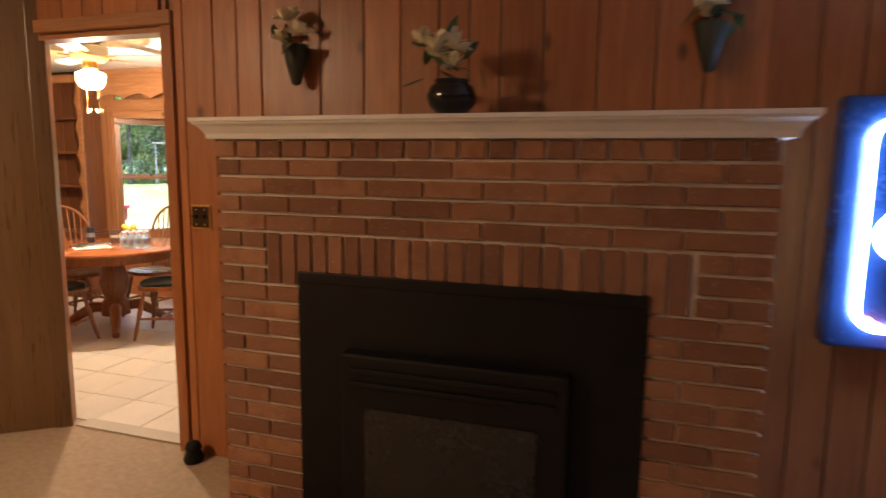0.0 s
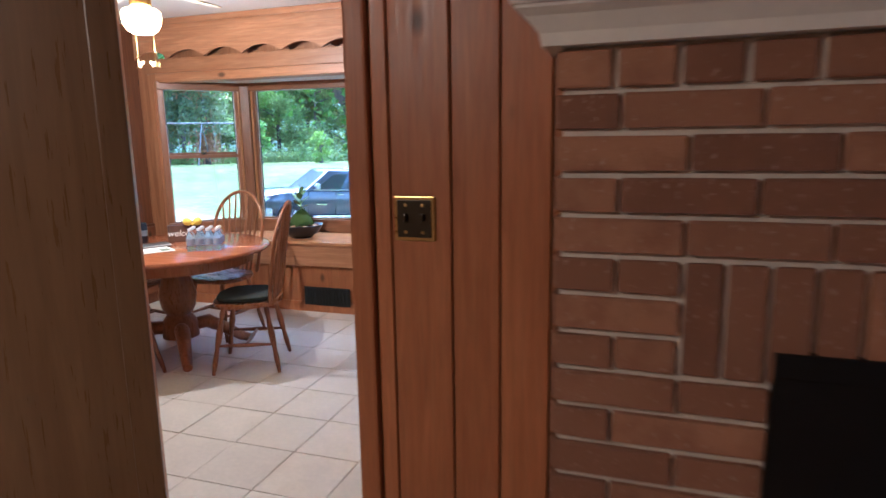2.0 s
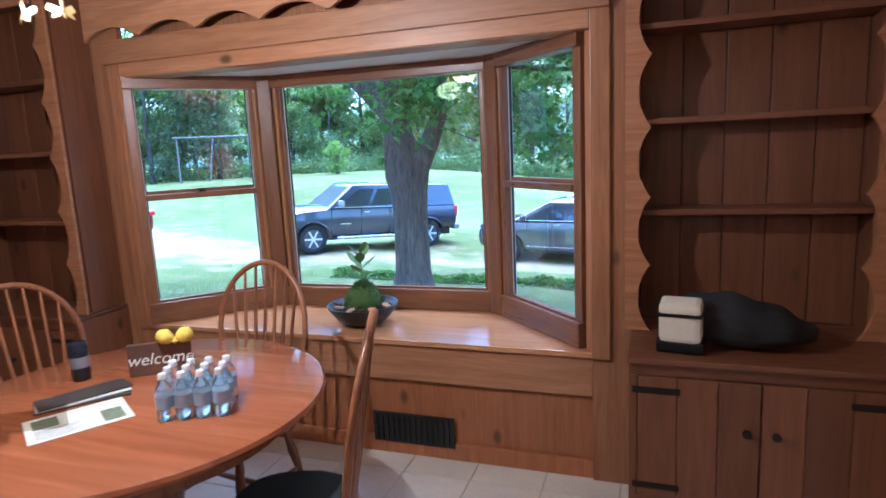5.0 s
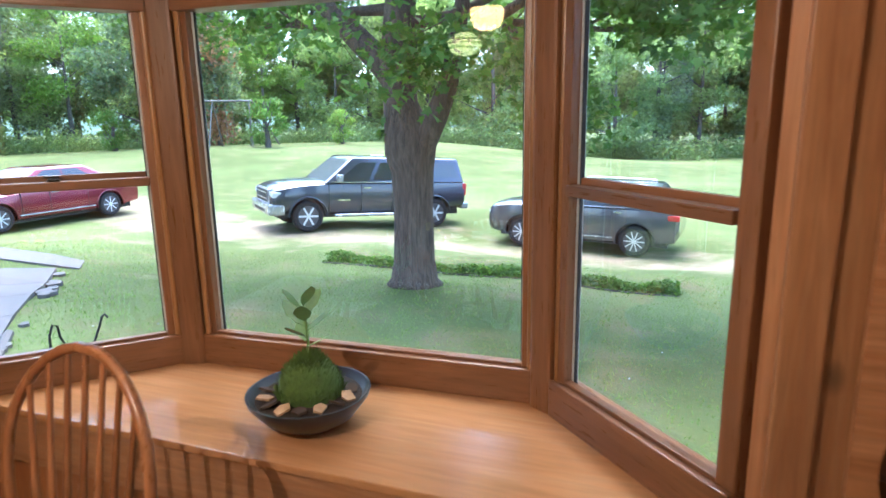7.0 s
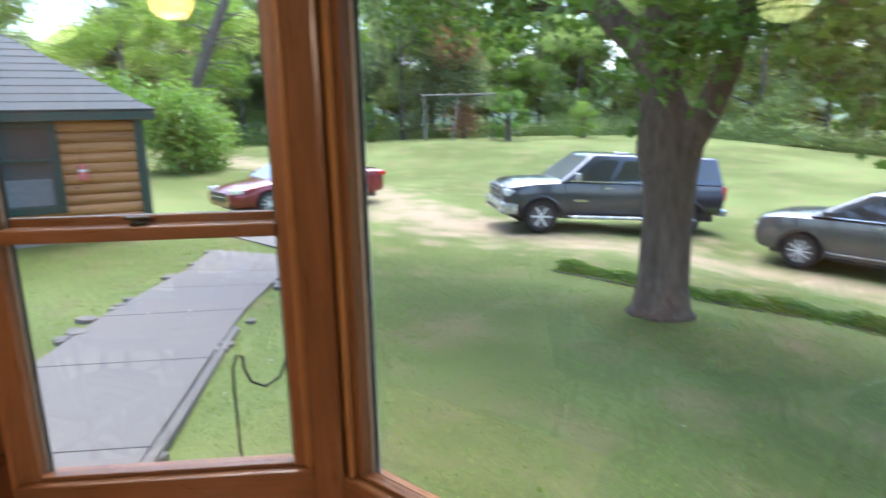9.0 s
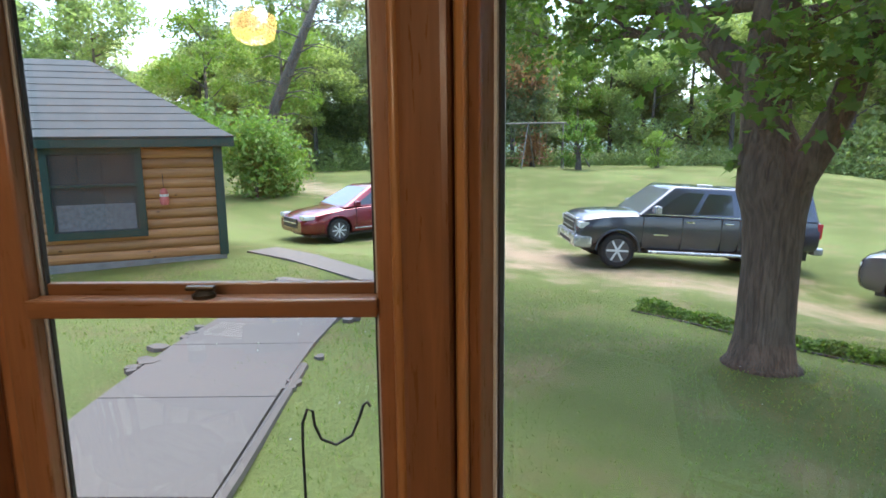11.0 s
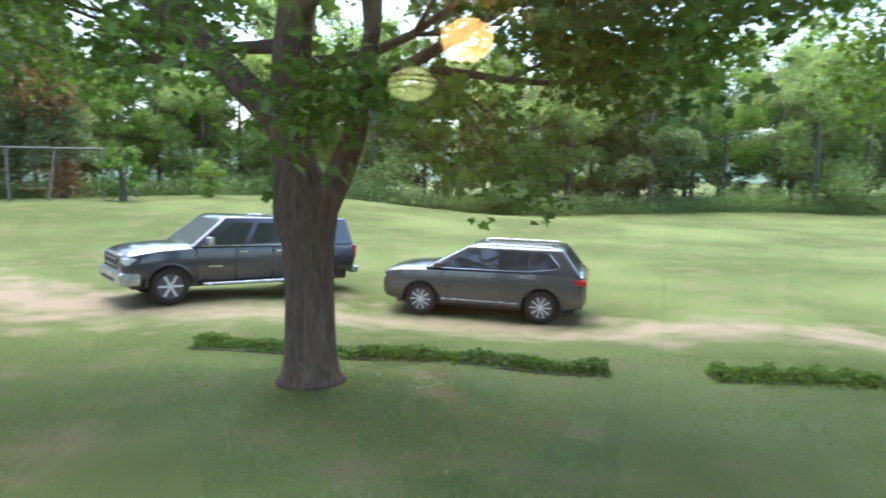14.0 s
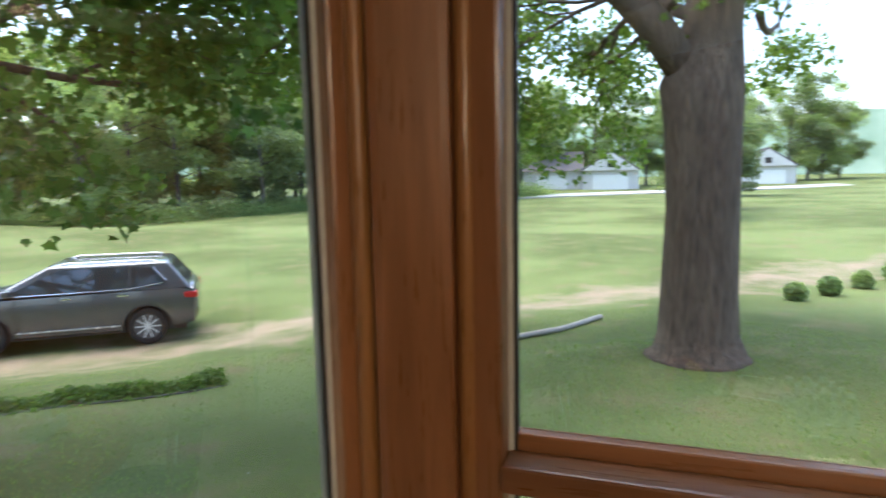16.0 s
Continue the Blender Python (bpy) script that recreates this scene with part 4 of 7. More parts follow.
def chair(m, label, cushion=False):
    """A bow-back chair: saddle seat, turned legs, stretchers, hoop and spindles; its front is +x."""
    c = thing("dining_chair", label, "chair", m, "chairs round the table")
    seat_line = [(0.21 * math.copysign(abs(math.cos(t)) ** 0.7, math.cos(t)), 0.225 * math.copysign(abs(math.sin(t)) ** 0.75, math.sin(t)) * (1.0 if math.cos(t) > -0.2 else 0.93)) for t in [2 * math.pi * k / 28 for k in range(28)]]
    part("seat", prism(seat_line, 0.425, 0.458, bevel=0.01), OAK_H, c)
    if cushion:
        part("cushion", prism([(x * 0.9, y * 0.9) for x, y in seat_line], 0.459, 0.487, bevel=0.012), CUSHION, c, "dark tied seat cushion")
    feet = []
    for sx in (-1, 1):
        for sy in (-1, 1):
            top, foot = Vector((sx * 0.13, sy * 0.13, 0.43)), Vector((sx * 0.205, sy * 0.20, 0.0))
            feet.append((top, foot))
            ts = (0, 0.12, 0.2, 0.4, 0.55, 0.62, 0.8, 1.0)
            rr = (0.012, 0.017, 0.013, 0.021, 0.018, 0.013, 0.017, 0.011)
            part("leg", tube([top.lerp(foot, t) for t in ts], rr, 10), OAK_V, c, smooth=50)
    mids = [t.lerp(f, 0.58) for t, f in feet]
    for a, d in ((0, 2), (1, 3)):
        part("stretcher", tube([mids[a].lerp(mids[d], t) for t in (0, 0.3, 0.5, 0.7, 1)], (0.008, 0.012, 0.014, 0.012, 0.008), 8), OAK_V, c, smooth=50)
    part("stretcher", tube([mids[0].lerp(mids[2], 0.5).lerp(mids[1].lerp(mids[3], 0.5), t) for t in (0, 0.3, 0.5, 0.7, 1)], (0.008, 0.012, 0.014, 0.012, 0.008), 8), OAK_V, c, smooth=50)

    def back(u, h):
        """A point on the slanted back: u across, h above the seat."""
        return Vector((-0.165 - 0.17 * h - 0.02 * (1 - (u / 0.22) ** 2), u, 0.455 + h))
    hoop = [back(0.195 + 0.01 * k, 0.08 * k) for k in range(5)] + [back(0.235 * math.cos(radians(12 * k)), 0.34 + 0.27 * math.sin(radians(12 * k))) for k in range(1, 15)] + [back(-0.235 + 0.01 * k, 0.32 - 0.08 * k) for k in range(5)]
    part("hoop", tube(hoop, 0.0125, 10), OAK_V, c, "bent oak hoop", smooth=60)
    for i in range(7):
        u = -0.145 + 0.29 * i / 6
        h = 0.34 + 0.27 * math.sqrt(max(0.0, 1 - (u * 1.2 / 0.235) ** 2))
        part("spindle", tube([back(u * 0.85, 0.0), back(u * 0.97, 0.2), back(u * 1.08, 0.34), back(u * 1.2, h)], (0.007, 0.0105, 0.008, 0.006), 8), OAK_V, c, smooth=60)
    return c


OAK_H = pine("chair_seat_oak", (0.26, 0.11, 0.04), (0.42, 0.2, 0.08), 0.25, axis=1, knots=False, stretch=8)
chair(pose(-2.20, 2.17, 0, 0, 0, -95), "bow-back oak chair with its back to the window seat")
chair(pose(-1.58, 1.65, 0, 0, 0, 203), "bow-back oak chair with a dark seat cushion, turned towards the doorway", True)
chair(pose(-2.22, 1.13, 0, 0, 0, 92), "bow-back oak chair with a dark cushion, pushed under the table", True)
chair(pose(-2.72, 1.82, 0, 0, 0, -12), "bow-back oak chair on the far side of the table")

# ---------------------------------------------------------------- things on the table
TOP = 0.7525
paper = thing("newspaper", "printed white leaflet lying on the table", "leaflet", Matrix.Translation((-2.225, 1.51, TOP)) @ pose(0, 0, 0, 0, 0, 58))
part("sheet", box(-0.14, 0.14, -0.10, 0.10, 0.0, 0.0018), plain("paper_white", (0.78, 0.78, 0.74), 0.7, vary=0.03), paper)
INK, GREY_INK = plain("ink_grey", (0.25, 0.26, 0.24), 0.8), plain("ink_photo", (0.16, 0.19, 0.12), 0.8, vary=0.5, scale=40)
part("photo", box(-0.12, -0.05, 0.0, 0.08, 0.0018, 0.0022), GREY_INK, paper, "printed picture")
part("photo", box(0.06, 0.12, -0.08, 0.02, 0.0018, 0.0022), GREY_INK, paper, "printed picture")
for i in range(6):
    part("text_line", box(-0.12, -0.02 + 0.012 * (i % 3), -0.085 + 0.013 * i, -0.080 + 0.013 * i, 0.0018, 0.0021), INK, paper)
mags = thing("magazine_pile", "dark and pale magazines fanned on the table", "magazines", Matrix.Translation((-2.36, 1.63, TOP)) @ pose(0, 0, 0, 0, 0, 50))
for i, (c0, a) in enumerate((((0.03, 0.03, 0.035), 0), ((0.7, 0.68, 0.64), 7), ((0.05, 0.045, 0.04), 13))):
    part("magazine", box(-0.13, 0.15, -0.055, 0.055, 0.004 * i, 0.004 * i + 0.0038, 0.001, m=pose(0, 0.012 * i, 0, 0, 0, a)), plain("cover_%s" % "abc"[i], c0, 0.35), mags)
CLEAR = glass_mat("bottle_plastic", (0.93, 0.96, 0.97), 0.04)
CAP, BOTTLE_LABEL = plain("bottle_cap", (0.75, 0.76, 0.78), 0.4), plain("bottle_label", (0.35, 0.45, 0.6), 0.5, vary=0.3, scale=30)
bottles = []
for i in range(4):
    for j in range(3):
        p = Vector((-1.90, 1.665, TOP)) + Vector((0.055 * (i - 1.5), 0.058 * (j - 1), 0))
        p = Vector((-1.90, 1.67, TOP)) + Matrix.Rotation(radians(28), 3, "Z") @ (p - Vector((-1.90, 1.665, TOP)))
        if not bottles:
            b0 = thing("water_bottle", "small clear plastic water bottle with a white cap", "water bottle", Matrix.Translation(p), "water bottles on the table")
            part("bottle", lathe([(0, 0), (0.022, 0), (0.026, 0.006), (0.026, 0.03), (0.024, 0.035), (0.026, 0.04), (0.026, 0.085), (0.022, 0.105), (0.011, 0.125), (0.011, 0.13), (0, 0.13)], 14), CLEAR, b0, smooth=50)
            part("wrapper", lathe([(0.0264, 0.042), (0.0268, 0.042), (0.0268, 0.08), (0.0264, 0.08)], 14), BOTTLE_LABEL, b0, smooth=50)
            part("cap", lathe([(0, 0.130), (0.0125, 0.130), (0.0125, 0.144), (0.011, 0.147), (0, 0.147)], 14), CAP, b0, smooth=50)
            bottles.append(b0)
        else:
            bottles.append(copy_thing(bottles[0], Matrix.Translation(p)))
can = thing("drink_can", "dark tall drink can on the table", "can", Matrix.Translation((-2.53, 1.78, TOP)))
part("can", lathe([(0, 0), (0.027, 0), (0.033, 0.008), (0.033, 0.13), (0.027, 0.142), (0.025, 0.142), (0.024, 0.138), (0, 0.138)], 24), plain("can_dark", (0.03, 0.035, 0.05), 0.3, 0.5), can, smooth=50)
part("band", lathe([(0.0332, 0.05), (0.0336, 0.05), (0.0336, 0.09), (0.0332, 0.09)], 24), plain("can_band", (0.3, 0.32, 0.36), 0.35, 0.5), can, smooth=50)
sign = thing("welcome_sign", "small dark wooden welcome sign with white script and a yellow bow", "table sign", Matrix.Translation((-2.27, 1.90, TOP)) @ pose(0, 0, 0, 0, 0, 33))
part("board", box(-0.11, 0.11, -0.012, 0.012, 0, 0.12, 0.004), plain("sign_brown", (0.10, 0.05, 0.03), 0.6, vary=0.3), sign)
cu = bpy.data.curves.new("welcome_text", "FONT")
cu.body, cu.size, cu.extrude, cu.shear, cu.align_x, cu.align_y = "welcome", 0.062, 0.0008, 0.25, "CENTER", "CENTER"
cu.materials.append(plain("script_white", (0.8, 0.78, 0.72), 0.6))
script = new("script", cu)
script.parent = sign
script.matrix_local = Matrix.Translation((0, -0.0128, 0.06)) @ pose(0, 0, 0, 90)
YELLOW = plain("yellow_cloth", (0.72, 0.55, 0.06), 0.8, vary=0.2)
bm = bmesh.new()
for d in (-1, 1):
    lathe([(0, 0), (0.02, 0.015), (0.03, 0.04), (0.018, 0.065), (0, 0.07)], 12, bm, m=Matrix.Translation((0.06, -0.02, 0.125)) @ pose(0, 0, 0, 0, 62 * d, 0))
lathe([(0, -0.014), (0.014, 0), (0, 0.014)], 10, bm, centre=(0.06, -0.022, 0.125))
part("bow", bm, YELLOW, sign, "yellow cloth bow", smooth=60)

# ---------------------------------------------------------------- planted bowl on the window seat
bowl = thing("plant_bowl", "shallow dark bowl with moss and a small leafy plant", "planter", Matrix.Translation((-2.02, 3.05, 0.612)) @ Matrix.Scale(1.17, 4))
part("bowl", lathe([(0, 0), (0.06, 0), (0.07, 0.004), (0.12, 0.035), (0.158, 0.085), (0.162, 0.098), (0.156, 0.098), (0.148, 0.088), (0.11, 0.06), (0, 0.05)], 40), plain("bowl_metal", (0.05, 0.05, 0.05), 0.35, 0.6), bowl, "dark metal bowl", smooth=50)
part("soil", lathe([(0, 0.088), (0.10, 0.086), (0.147, 0.08), (0.12, 0.068), (0, 0.066)], 24), plain("soil", (0.035, 0.022, 0.014), 0.95, vary=0.5, scale=40, bumpy=0.9), bowl)
MOSS = plain("moss", (0.075, 0.13, 0.022), 0.95, vary=0.4, scale=40, bumpy=0.9)
rnd = random.Random(8)
vs, fs = [], []
for _ in range(2600):
    a, r = rnd.uniform(0, 6.283), 0.085 * math.sqrt(rnd.random())
    hgt = 0.112 * (1 - (r / 0.09) ** 2) + 0.085
    p = Vector((r * math.cos(a) + 0.005, r * math.sin(a), hgt - rnd.uniform(0, 0.012)))
    d = Vector((rnd.uniform(-1, 1), rnd.uniform(-1, 1), 1.2)).normalized() * rnd.uniform(0.014, 0.03)
    s = d.orthogonal().normalized() * 0.0022
    vs += [p - s, p + s, p + d]
    fs.append((len(vs) - 3, len(vs) - 2, len(vs) - 1))
me = bpy.data.meshes.new("moss")
me.from_pydata(vs, [], fs)
me.materials.append(MOSS)
piece("moss", me, bowl, Matrix())
bm = bmesh.new()
bmesh.ops.create_icosphere(bm, subdivisions=3, radius=0.083, matrix=Matrix.Translation((0.005, 0, 0.10)) @ Matrix.Diagonal((1, 1, 1.1, 1)))
part("moss_mound", bm, MOSS, bowl, smooth=180)
BARK_CHIP = plain("bark_chip", (0.42, 0.26, 0.13), 0.8, vary=0.3)
for k in range(9):
    a = radians(195 + 24 * k)
    part("bark_chip", prism([(-0.02, -0.012), (0.015, -0.016), (0.024, 0.004), (0.004, 0.016), (-0.018, 0.01)], 0, 0.006, m=Matrix.Translation((0.112 * math.cos(a), 0.112 * math.sin(a), 0.09)) @ pose(0, 0, 0, rnd.uniform(-30, 30), rnd.uniform(-30, 30), rnd.uniform(0, 360))), BARK_CHIP if k % 2 else plain("bark_dark_%d" % k, (0.06, 0.035, 0.02), 0.9), bowl)
PLANT = plain("plant_leaf", (0.16, 0.27, 0.07), 0.4, vary=0.2)
part("stem", tube([(0.0, 0, 0.17), (0.006, 0.003, 0.23), (0.0, 0.0, 0.335)], [0.004, 0.0035, 0.002], 8), PLANT, bowl, smooth=50)
for k in range(9):
    a, z = 2.3 * k, 0.215 + 0.014 * k
    outline = [(0, 0), (0.02, -0.014), (0.045, -0.021), (0.068, -0.014), (0.082, 0.0), (0.068, 0.014), (0.045, 0.021), (0.02, 0.014)]
    part("leaf", prism(outline, 0, 0.0012, m=Matrix.Translation((0, 0, z)) @ pose(0, 0, 0, 0, -28 - 3 * k, math.degrees(a)) @ Matrix.Scale(1.15 - 0.05 * abs(k - 4), 4)), PLANT, bowl)

# ---------------------------------------------------------------- bag and kit on the counter
bag = thing("black_bag", "slumped black cloth bag on the cupboard counter", "bag", Matrix.Translation((-0.22, 2.70, 0.7275)))
bm = bmesh.new()
bmesh.ops.create_icosphere(bm, subdivisions=4, radius=1.0)
for v in bm.verts:
    n0 = noise.noise(v.co * 2.2) * 0.12
    v.co = Vector((v.co.x * 0.24, v.co.y * 0.13, max(0.0, (v.co.z * 0.5 + 0.5) ** 1.1 * 0.19 * (1 - 0.35 * v.co.x)))) * (1 + n0)
    v.co.z = max(v.co.z, 0)
part("bag", bm, plain("black_cloth", (0.012, 0.012, 0.013), 0.85, vary=0.4, scale=20, bumpy=0.6), bag, smooth=180)
box_kit = thing("towel_roll", "folded cream towel with a dark strap leaning on the black bag", "towel", Matrix.Translation((-0.45, 2.60, 0.7275)) @ pose(0, 0, 0, 0, 0, -8))
part("towel", box(-0.075, 0.075, -0.05, 0.05, 0.045, 0.205, 0.022, m=pose(0, 0, 0, 8, 0, 0)), plain("cream_cloth", (0.66, 0.60, 0.48), 0.9, vary=0.1, bumpy=0.6), box_kit)
part("strap", box(-0.078, 0.078, -0.056, 0.053, 0.155, 0.168, 0.004, m=pose(0, 0, 0, 8, 0, 0)), BLACK, box_kit, "dark strap")
part("case", box(-0.085, 0.085, -0.055, 0.055, 0.0, 0.05, 0.012), BLACK, box_kit, "black case under the towel")

# ---------------------------------------------------------------- outdoors: bark, leaves
def bark_mat(name, dark, light):
    def f(nt, b):
        v = coords(nt, (1, 1, 0.22))
        a, c = noise_tex(nt, v, 16, 6, 0.7), noise_tex(nt, v, 2.2, 4)
        col = ramp(nt, a, [(0.3, dark), (0.7, light)])
        col = mixc(nt, ramp(nt, c, [(0.5, (0, 0, 0)), (0.75, (0.6, 0.6, 0.6))]), col, [min(1, x * 1.5) for x in light])
        fv = coords(nt, (1, 1, 0.12))
        fis = noise_tex(nt, fv, 30, 3, 0.6, 0.6)
        col = mixc(nt, ramp(nt, fis, [(0.40, (0.55, 0.55, 0.55)), (0.50, (0, 0, 0))]), col, [x * 0.6 for x in dark])
        nt.links.new(col, b.inputs["Base Color"])
        b.inputs["Roughness"].default_value = 0.95
        bump(nt, b, fis, 1.0, 0.05)
    return mat(name, f)


def leaf_mat(name, dark, light, through=0.4):
    """Leaves of uneven green that let some light through."""
    def f(nt, b):
        g = nt.nodes.new("ShaderNodeNewGeometry")
        oi = nt.nodes.new("ShaderNodeObjectInfo")
        col = mixc(nt, g.outputs["Random Per Island"], dark, light)
        col = mixc(nt, 1.0, col, mixc(nt, oi.outputs["Random"], (0.75, 0.82, 0.8), (1.2, 1.12, 1.0)), "MULTIPLY")
        nt.links.new(col, b.inputs["Base Color"])
        b.inputs["Roughness"].default_value = 0.55
        b.inputs["Specular IOR Level"].default_value = 0.25
        tr = nt.nodes.new("ShaderNodeBsdfTranslucent")
        nt.links.new(mixc(nt, 1.0, col, (1.25, 1.35, 0.7), "MULTIPLY"), tr.inputs["Color"])
        mx = nt.nodes.new("ShaderNodeMixShader")
        mx.inputs[0].default_value = through
        nt.links.new(b.outputs[0], mx.inputs[1])
        nt.links.new(tr.outputs[0], mx.inputs[2])
        nt.links.new(mx.outputs[0], nt.nodes["Material Output"].inputs["Surface"])
    return mat(name, f)


BARK = bark_mat("maple_bark", (0.055, 0.037, 0.024), (0.15, 0.108, 0.072))
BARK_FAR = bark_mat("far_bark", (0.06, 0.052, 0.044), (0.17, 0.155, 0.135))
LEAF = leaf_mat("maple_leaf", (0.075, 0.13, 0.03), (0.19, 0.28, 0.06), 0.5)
# distance haze is put into this pale, greyed leaf colour
LEAF_HAZED = leaf_mat("hazed_woodland_leaf", (0.19, 0.25, 0.125), (0.34, 0.42, 0.21), 0.58)
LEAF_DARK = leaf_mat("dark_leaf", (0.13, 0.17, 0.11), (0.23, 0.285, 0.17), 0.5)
LEAF_BRIGHT = leaf_mat("bright_leaf", (0.12, 0.20, 0.045), (0.22, 0.33, 0.085))
# outlines of a five-lobed maple leaf and of a pointed leaf
LOBES = np.array([(0.0, 0.0), (0.02, -0.36), (0.26, -0.28), (0.50, -0.56), (0.56, -0.22), (1.0, 0.0), (0.56, 0.22), (0.50, 0.56), (0.26, 0.28), (0.02, 0.36)])
SPRAY = np.array([(0.0, 0.0), (0.32, -0.26), (1.0, 0.0), (0.38, 0.24)])


def leaves_mesh(name, centres, size, material, seed, droop=0.5, lobes=LOBES, vary=0.4):
    """Many folded leaves as one mesh, each turned its own way."""
    rs = np.random.RandomState(seed)
    n, k = len(centres), len(lobes)
    yaw, tip, rol = rs.uniform(0, 2 * np.pi, n), rs.normal(-droop, 0.55, n), rs.normal(0, 0.6, n)
    ax = np.stack([np.cos(yaw) * np.cos(tip), np.sin(yaw) * np.cos(tip), np.sin(tip)], 1)
    side = np.stack([-np.sin(yaw), np.cos(yaw), np.zeros(n)], 1)
    up = np.cross(ax, side)
    side = side * np.cos(rol)[:, None] + up * np.sin(rol)[:, None]
    up = np.cross(ax, side)
    s = size * rs.uniform(1 - vary, 1 + vary, n)
    u, w = lobes[:, 0] - 0.5, lobes[:, 1]
    pts = centres[:, None, :] + s[:, None, None] * (ax[:, None, :] * u[None, :, None] + side[:, None, :] * w[None, :, None] + up[:, None, :] * (np.abs(w) * 0.35)[None, :, None])
    me = bpy.data.meshes.new(name)
    me.from_pydata(pts.reshape(-1, 3).tolist(), [], np.arange(n * k).reshape(n, k).tolist())
    me.materials.append(material)
    return me


def limbs(bm, start, heading, length, radius, depth, rs, tips, bend=0.25, seg=7, fork=3, front=-99.0):
    """A limb that wanders, tapers and forks; the ends of the twigs are gathered in tips."""
    p, d = Vector(start), Vector(heading).normalized()
    pts, rr = [p.copy()], [radius]
    steps = 5
    for i in range(steps):
        d = (d + Vector(rs.uniform(-bend, bend, 3)) + Vector((0, 0, 0.04))).normalized()
        if p.y < front:
            d.y = abs(d.y)
        p = p + d * length / steps
        pts.append(p.copy())
        rr.append(radius * (1 - 0.55 * (i + 1) / steps))
        if 0 <= depth <= 1 and i >= 1:
            tips.append(p.copy())
    tube(pts, rr, max(4, seg), bm)
    if depth > 0:
        for _ in range(fork):
            i = rs.randint(2, steps + 1)
            out = (d + Vector(rs.uniform(-1.0, 1.0, 3)) * 0.9).normalized()
            limbs(bm, pts[i], out, length * rs.uniform(0.55, 0.8), rr[i] * 0.65, depth - 1, rs, tips, bend, seg - 1, fork, front)


def near_tree(name, label, base, trunk, boughs, leaf_count, size, seed, spread=0.55, hang=0.35, stems=()):
    """A big tree: flared trunk, named boughs (start height index, heading, length, radius) and thousands of leaves."""
    rs = np.random.RandomState(seed)
    t = thing(name, label, "tree", Matrix.Translation(base))
    bm = bmesh.new()
    tube([p for p, r in trunk], [r for p, r in trunk], 20, bm)
    for v in bm.verts:
        k = noise.noise(Vector((v.co.x * 3, v.co.y * 3, v.co.z * 0.8))) * 0.05
        v.co.x += k * v.co.x * 1.5
        v.co.y += k * v.co.y * 1.5
    part("trunk", bm, BARK, t, "grey-brown ridged bark", smooth=180)
    for pts in stems:
        part("limb", tube([p for p, r in pts], [r for p, r in pts], 14), BARK, t, smooth=180)
    tips = []
    for start, head, length, radius, depth in boughs:
        bm = bmesh.new()
        limbs(bm, start, head, length, radius, depth, rs, tips, 0.16, 9, 3, 7.2 - base.y)
        part("limb", bm, BARK, t, smooth=180)
    tips = np.array([tuple(p) for p in tips])
    pick = tips[rs.randint(0, len(tips), leaf_count)]
    c = pick + np.clip(rs.normal(0, 1, (leaf_count, 3)), -1.7, 1.7) * (spread, spread, spread * 0.6) - (0, 0, hang)
    me = leaves_mesh("crown", c, size, LEAF, seed + 1)
    crown = piece("crown", me, t, Matrix())
    crown["kind"] = "stuff"
    return t


def up_from(x, y, dz=0.0):
    return Vector((x, y, ground_z(x, y) + dz))


# the maple in the lawn
b0 = up_from(-4.42, 9.55, -0.05)
trunk = [((0, 0, 0), 0.46), ((0, 0, 0.12), 0.36), ((0.01, 0, 0.4), 0.305), ((0.02, 0, 1.2), 0.28), ((0.0, 0.02, 1.7), 0.30), ((-0.03, 0.02, 2.0), 0.37), ((-0.07, 0.02, 2.3), 0.33), ((-0.15, 0.03, 2.65), 0.245),
         ((-0.19, 0.05, 3.2), 0.235), ((-0.10, 0.05, 4.2), 0.20), ((0.05, 0.1, 5.6), 0.15), ((0.1, 0.2, 7.5), 0.09)]
stems = [[((0.02, 0, 1.70), 0.20), ((0.20, -0.02, 2.12), 0.19), ((0.42, -0.03, 2.50), 0.155), ((0.58, -0.02, 2.90), 0.135), ((0.68, 0.0, 3.40), 0.12), ((0.80, 0.05, 4.10), 0.09), ((0.90, 0.1, 5.0), 0.05)],
         [((-0.14, 0.02, 2.85), 0.19), ((-0.42, 0.05, 3.20), 0.19), ((-0.95, 0.08, 3.70), 0.165), ((-1.6, 0.14, 4.3), 0.12), ((-2.4, 0.2, 5.0), 0.07)]]
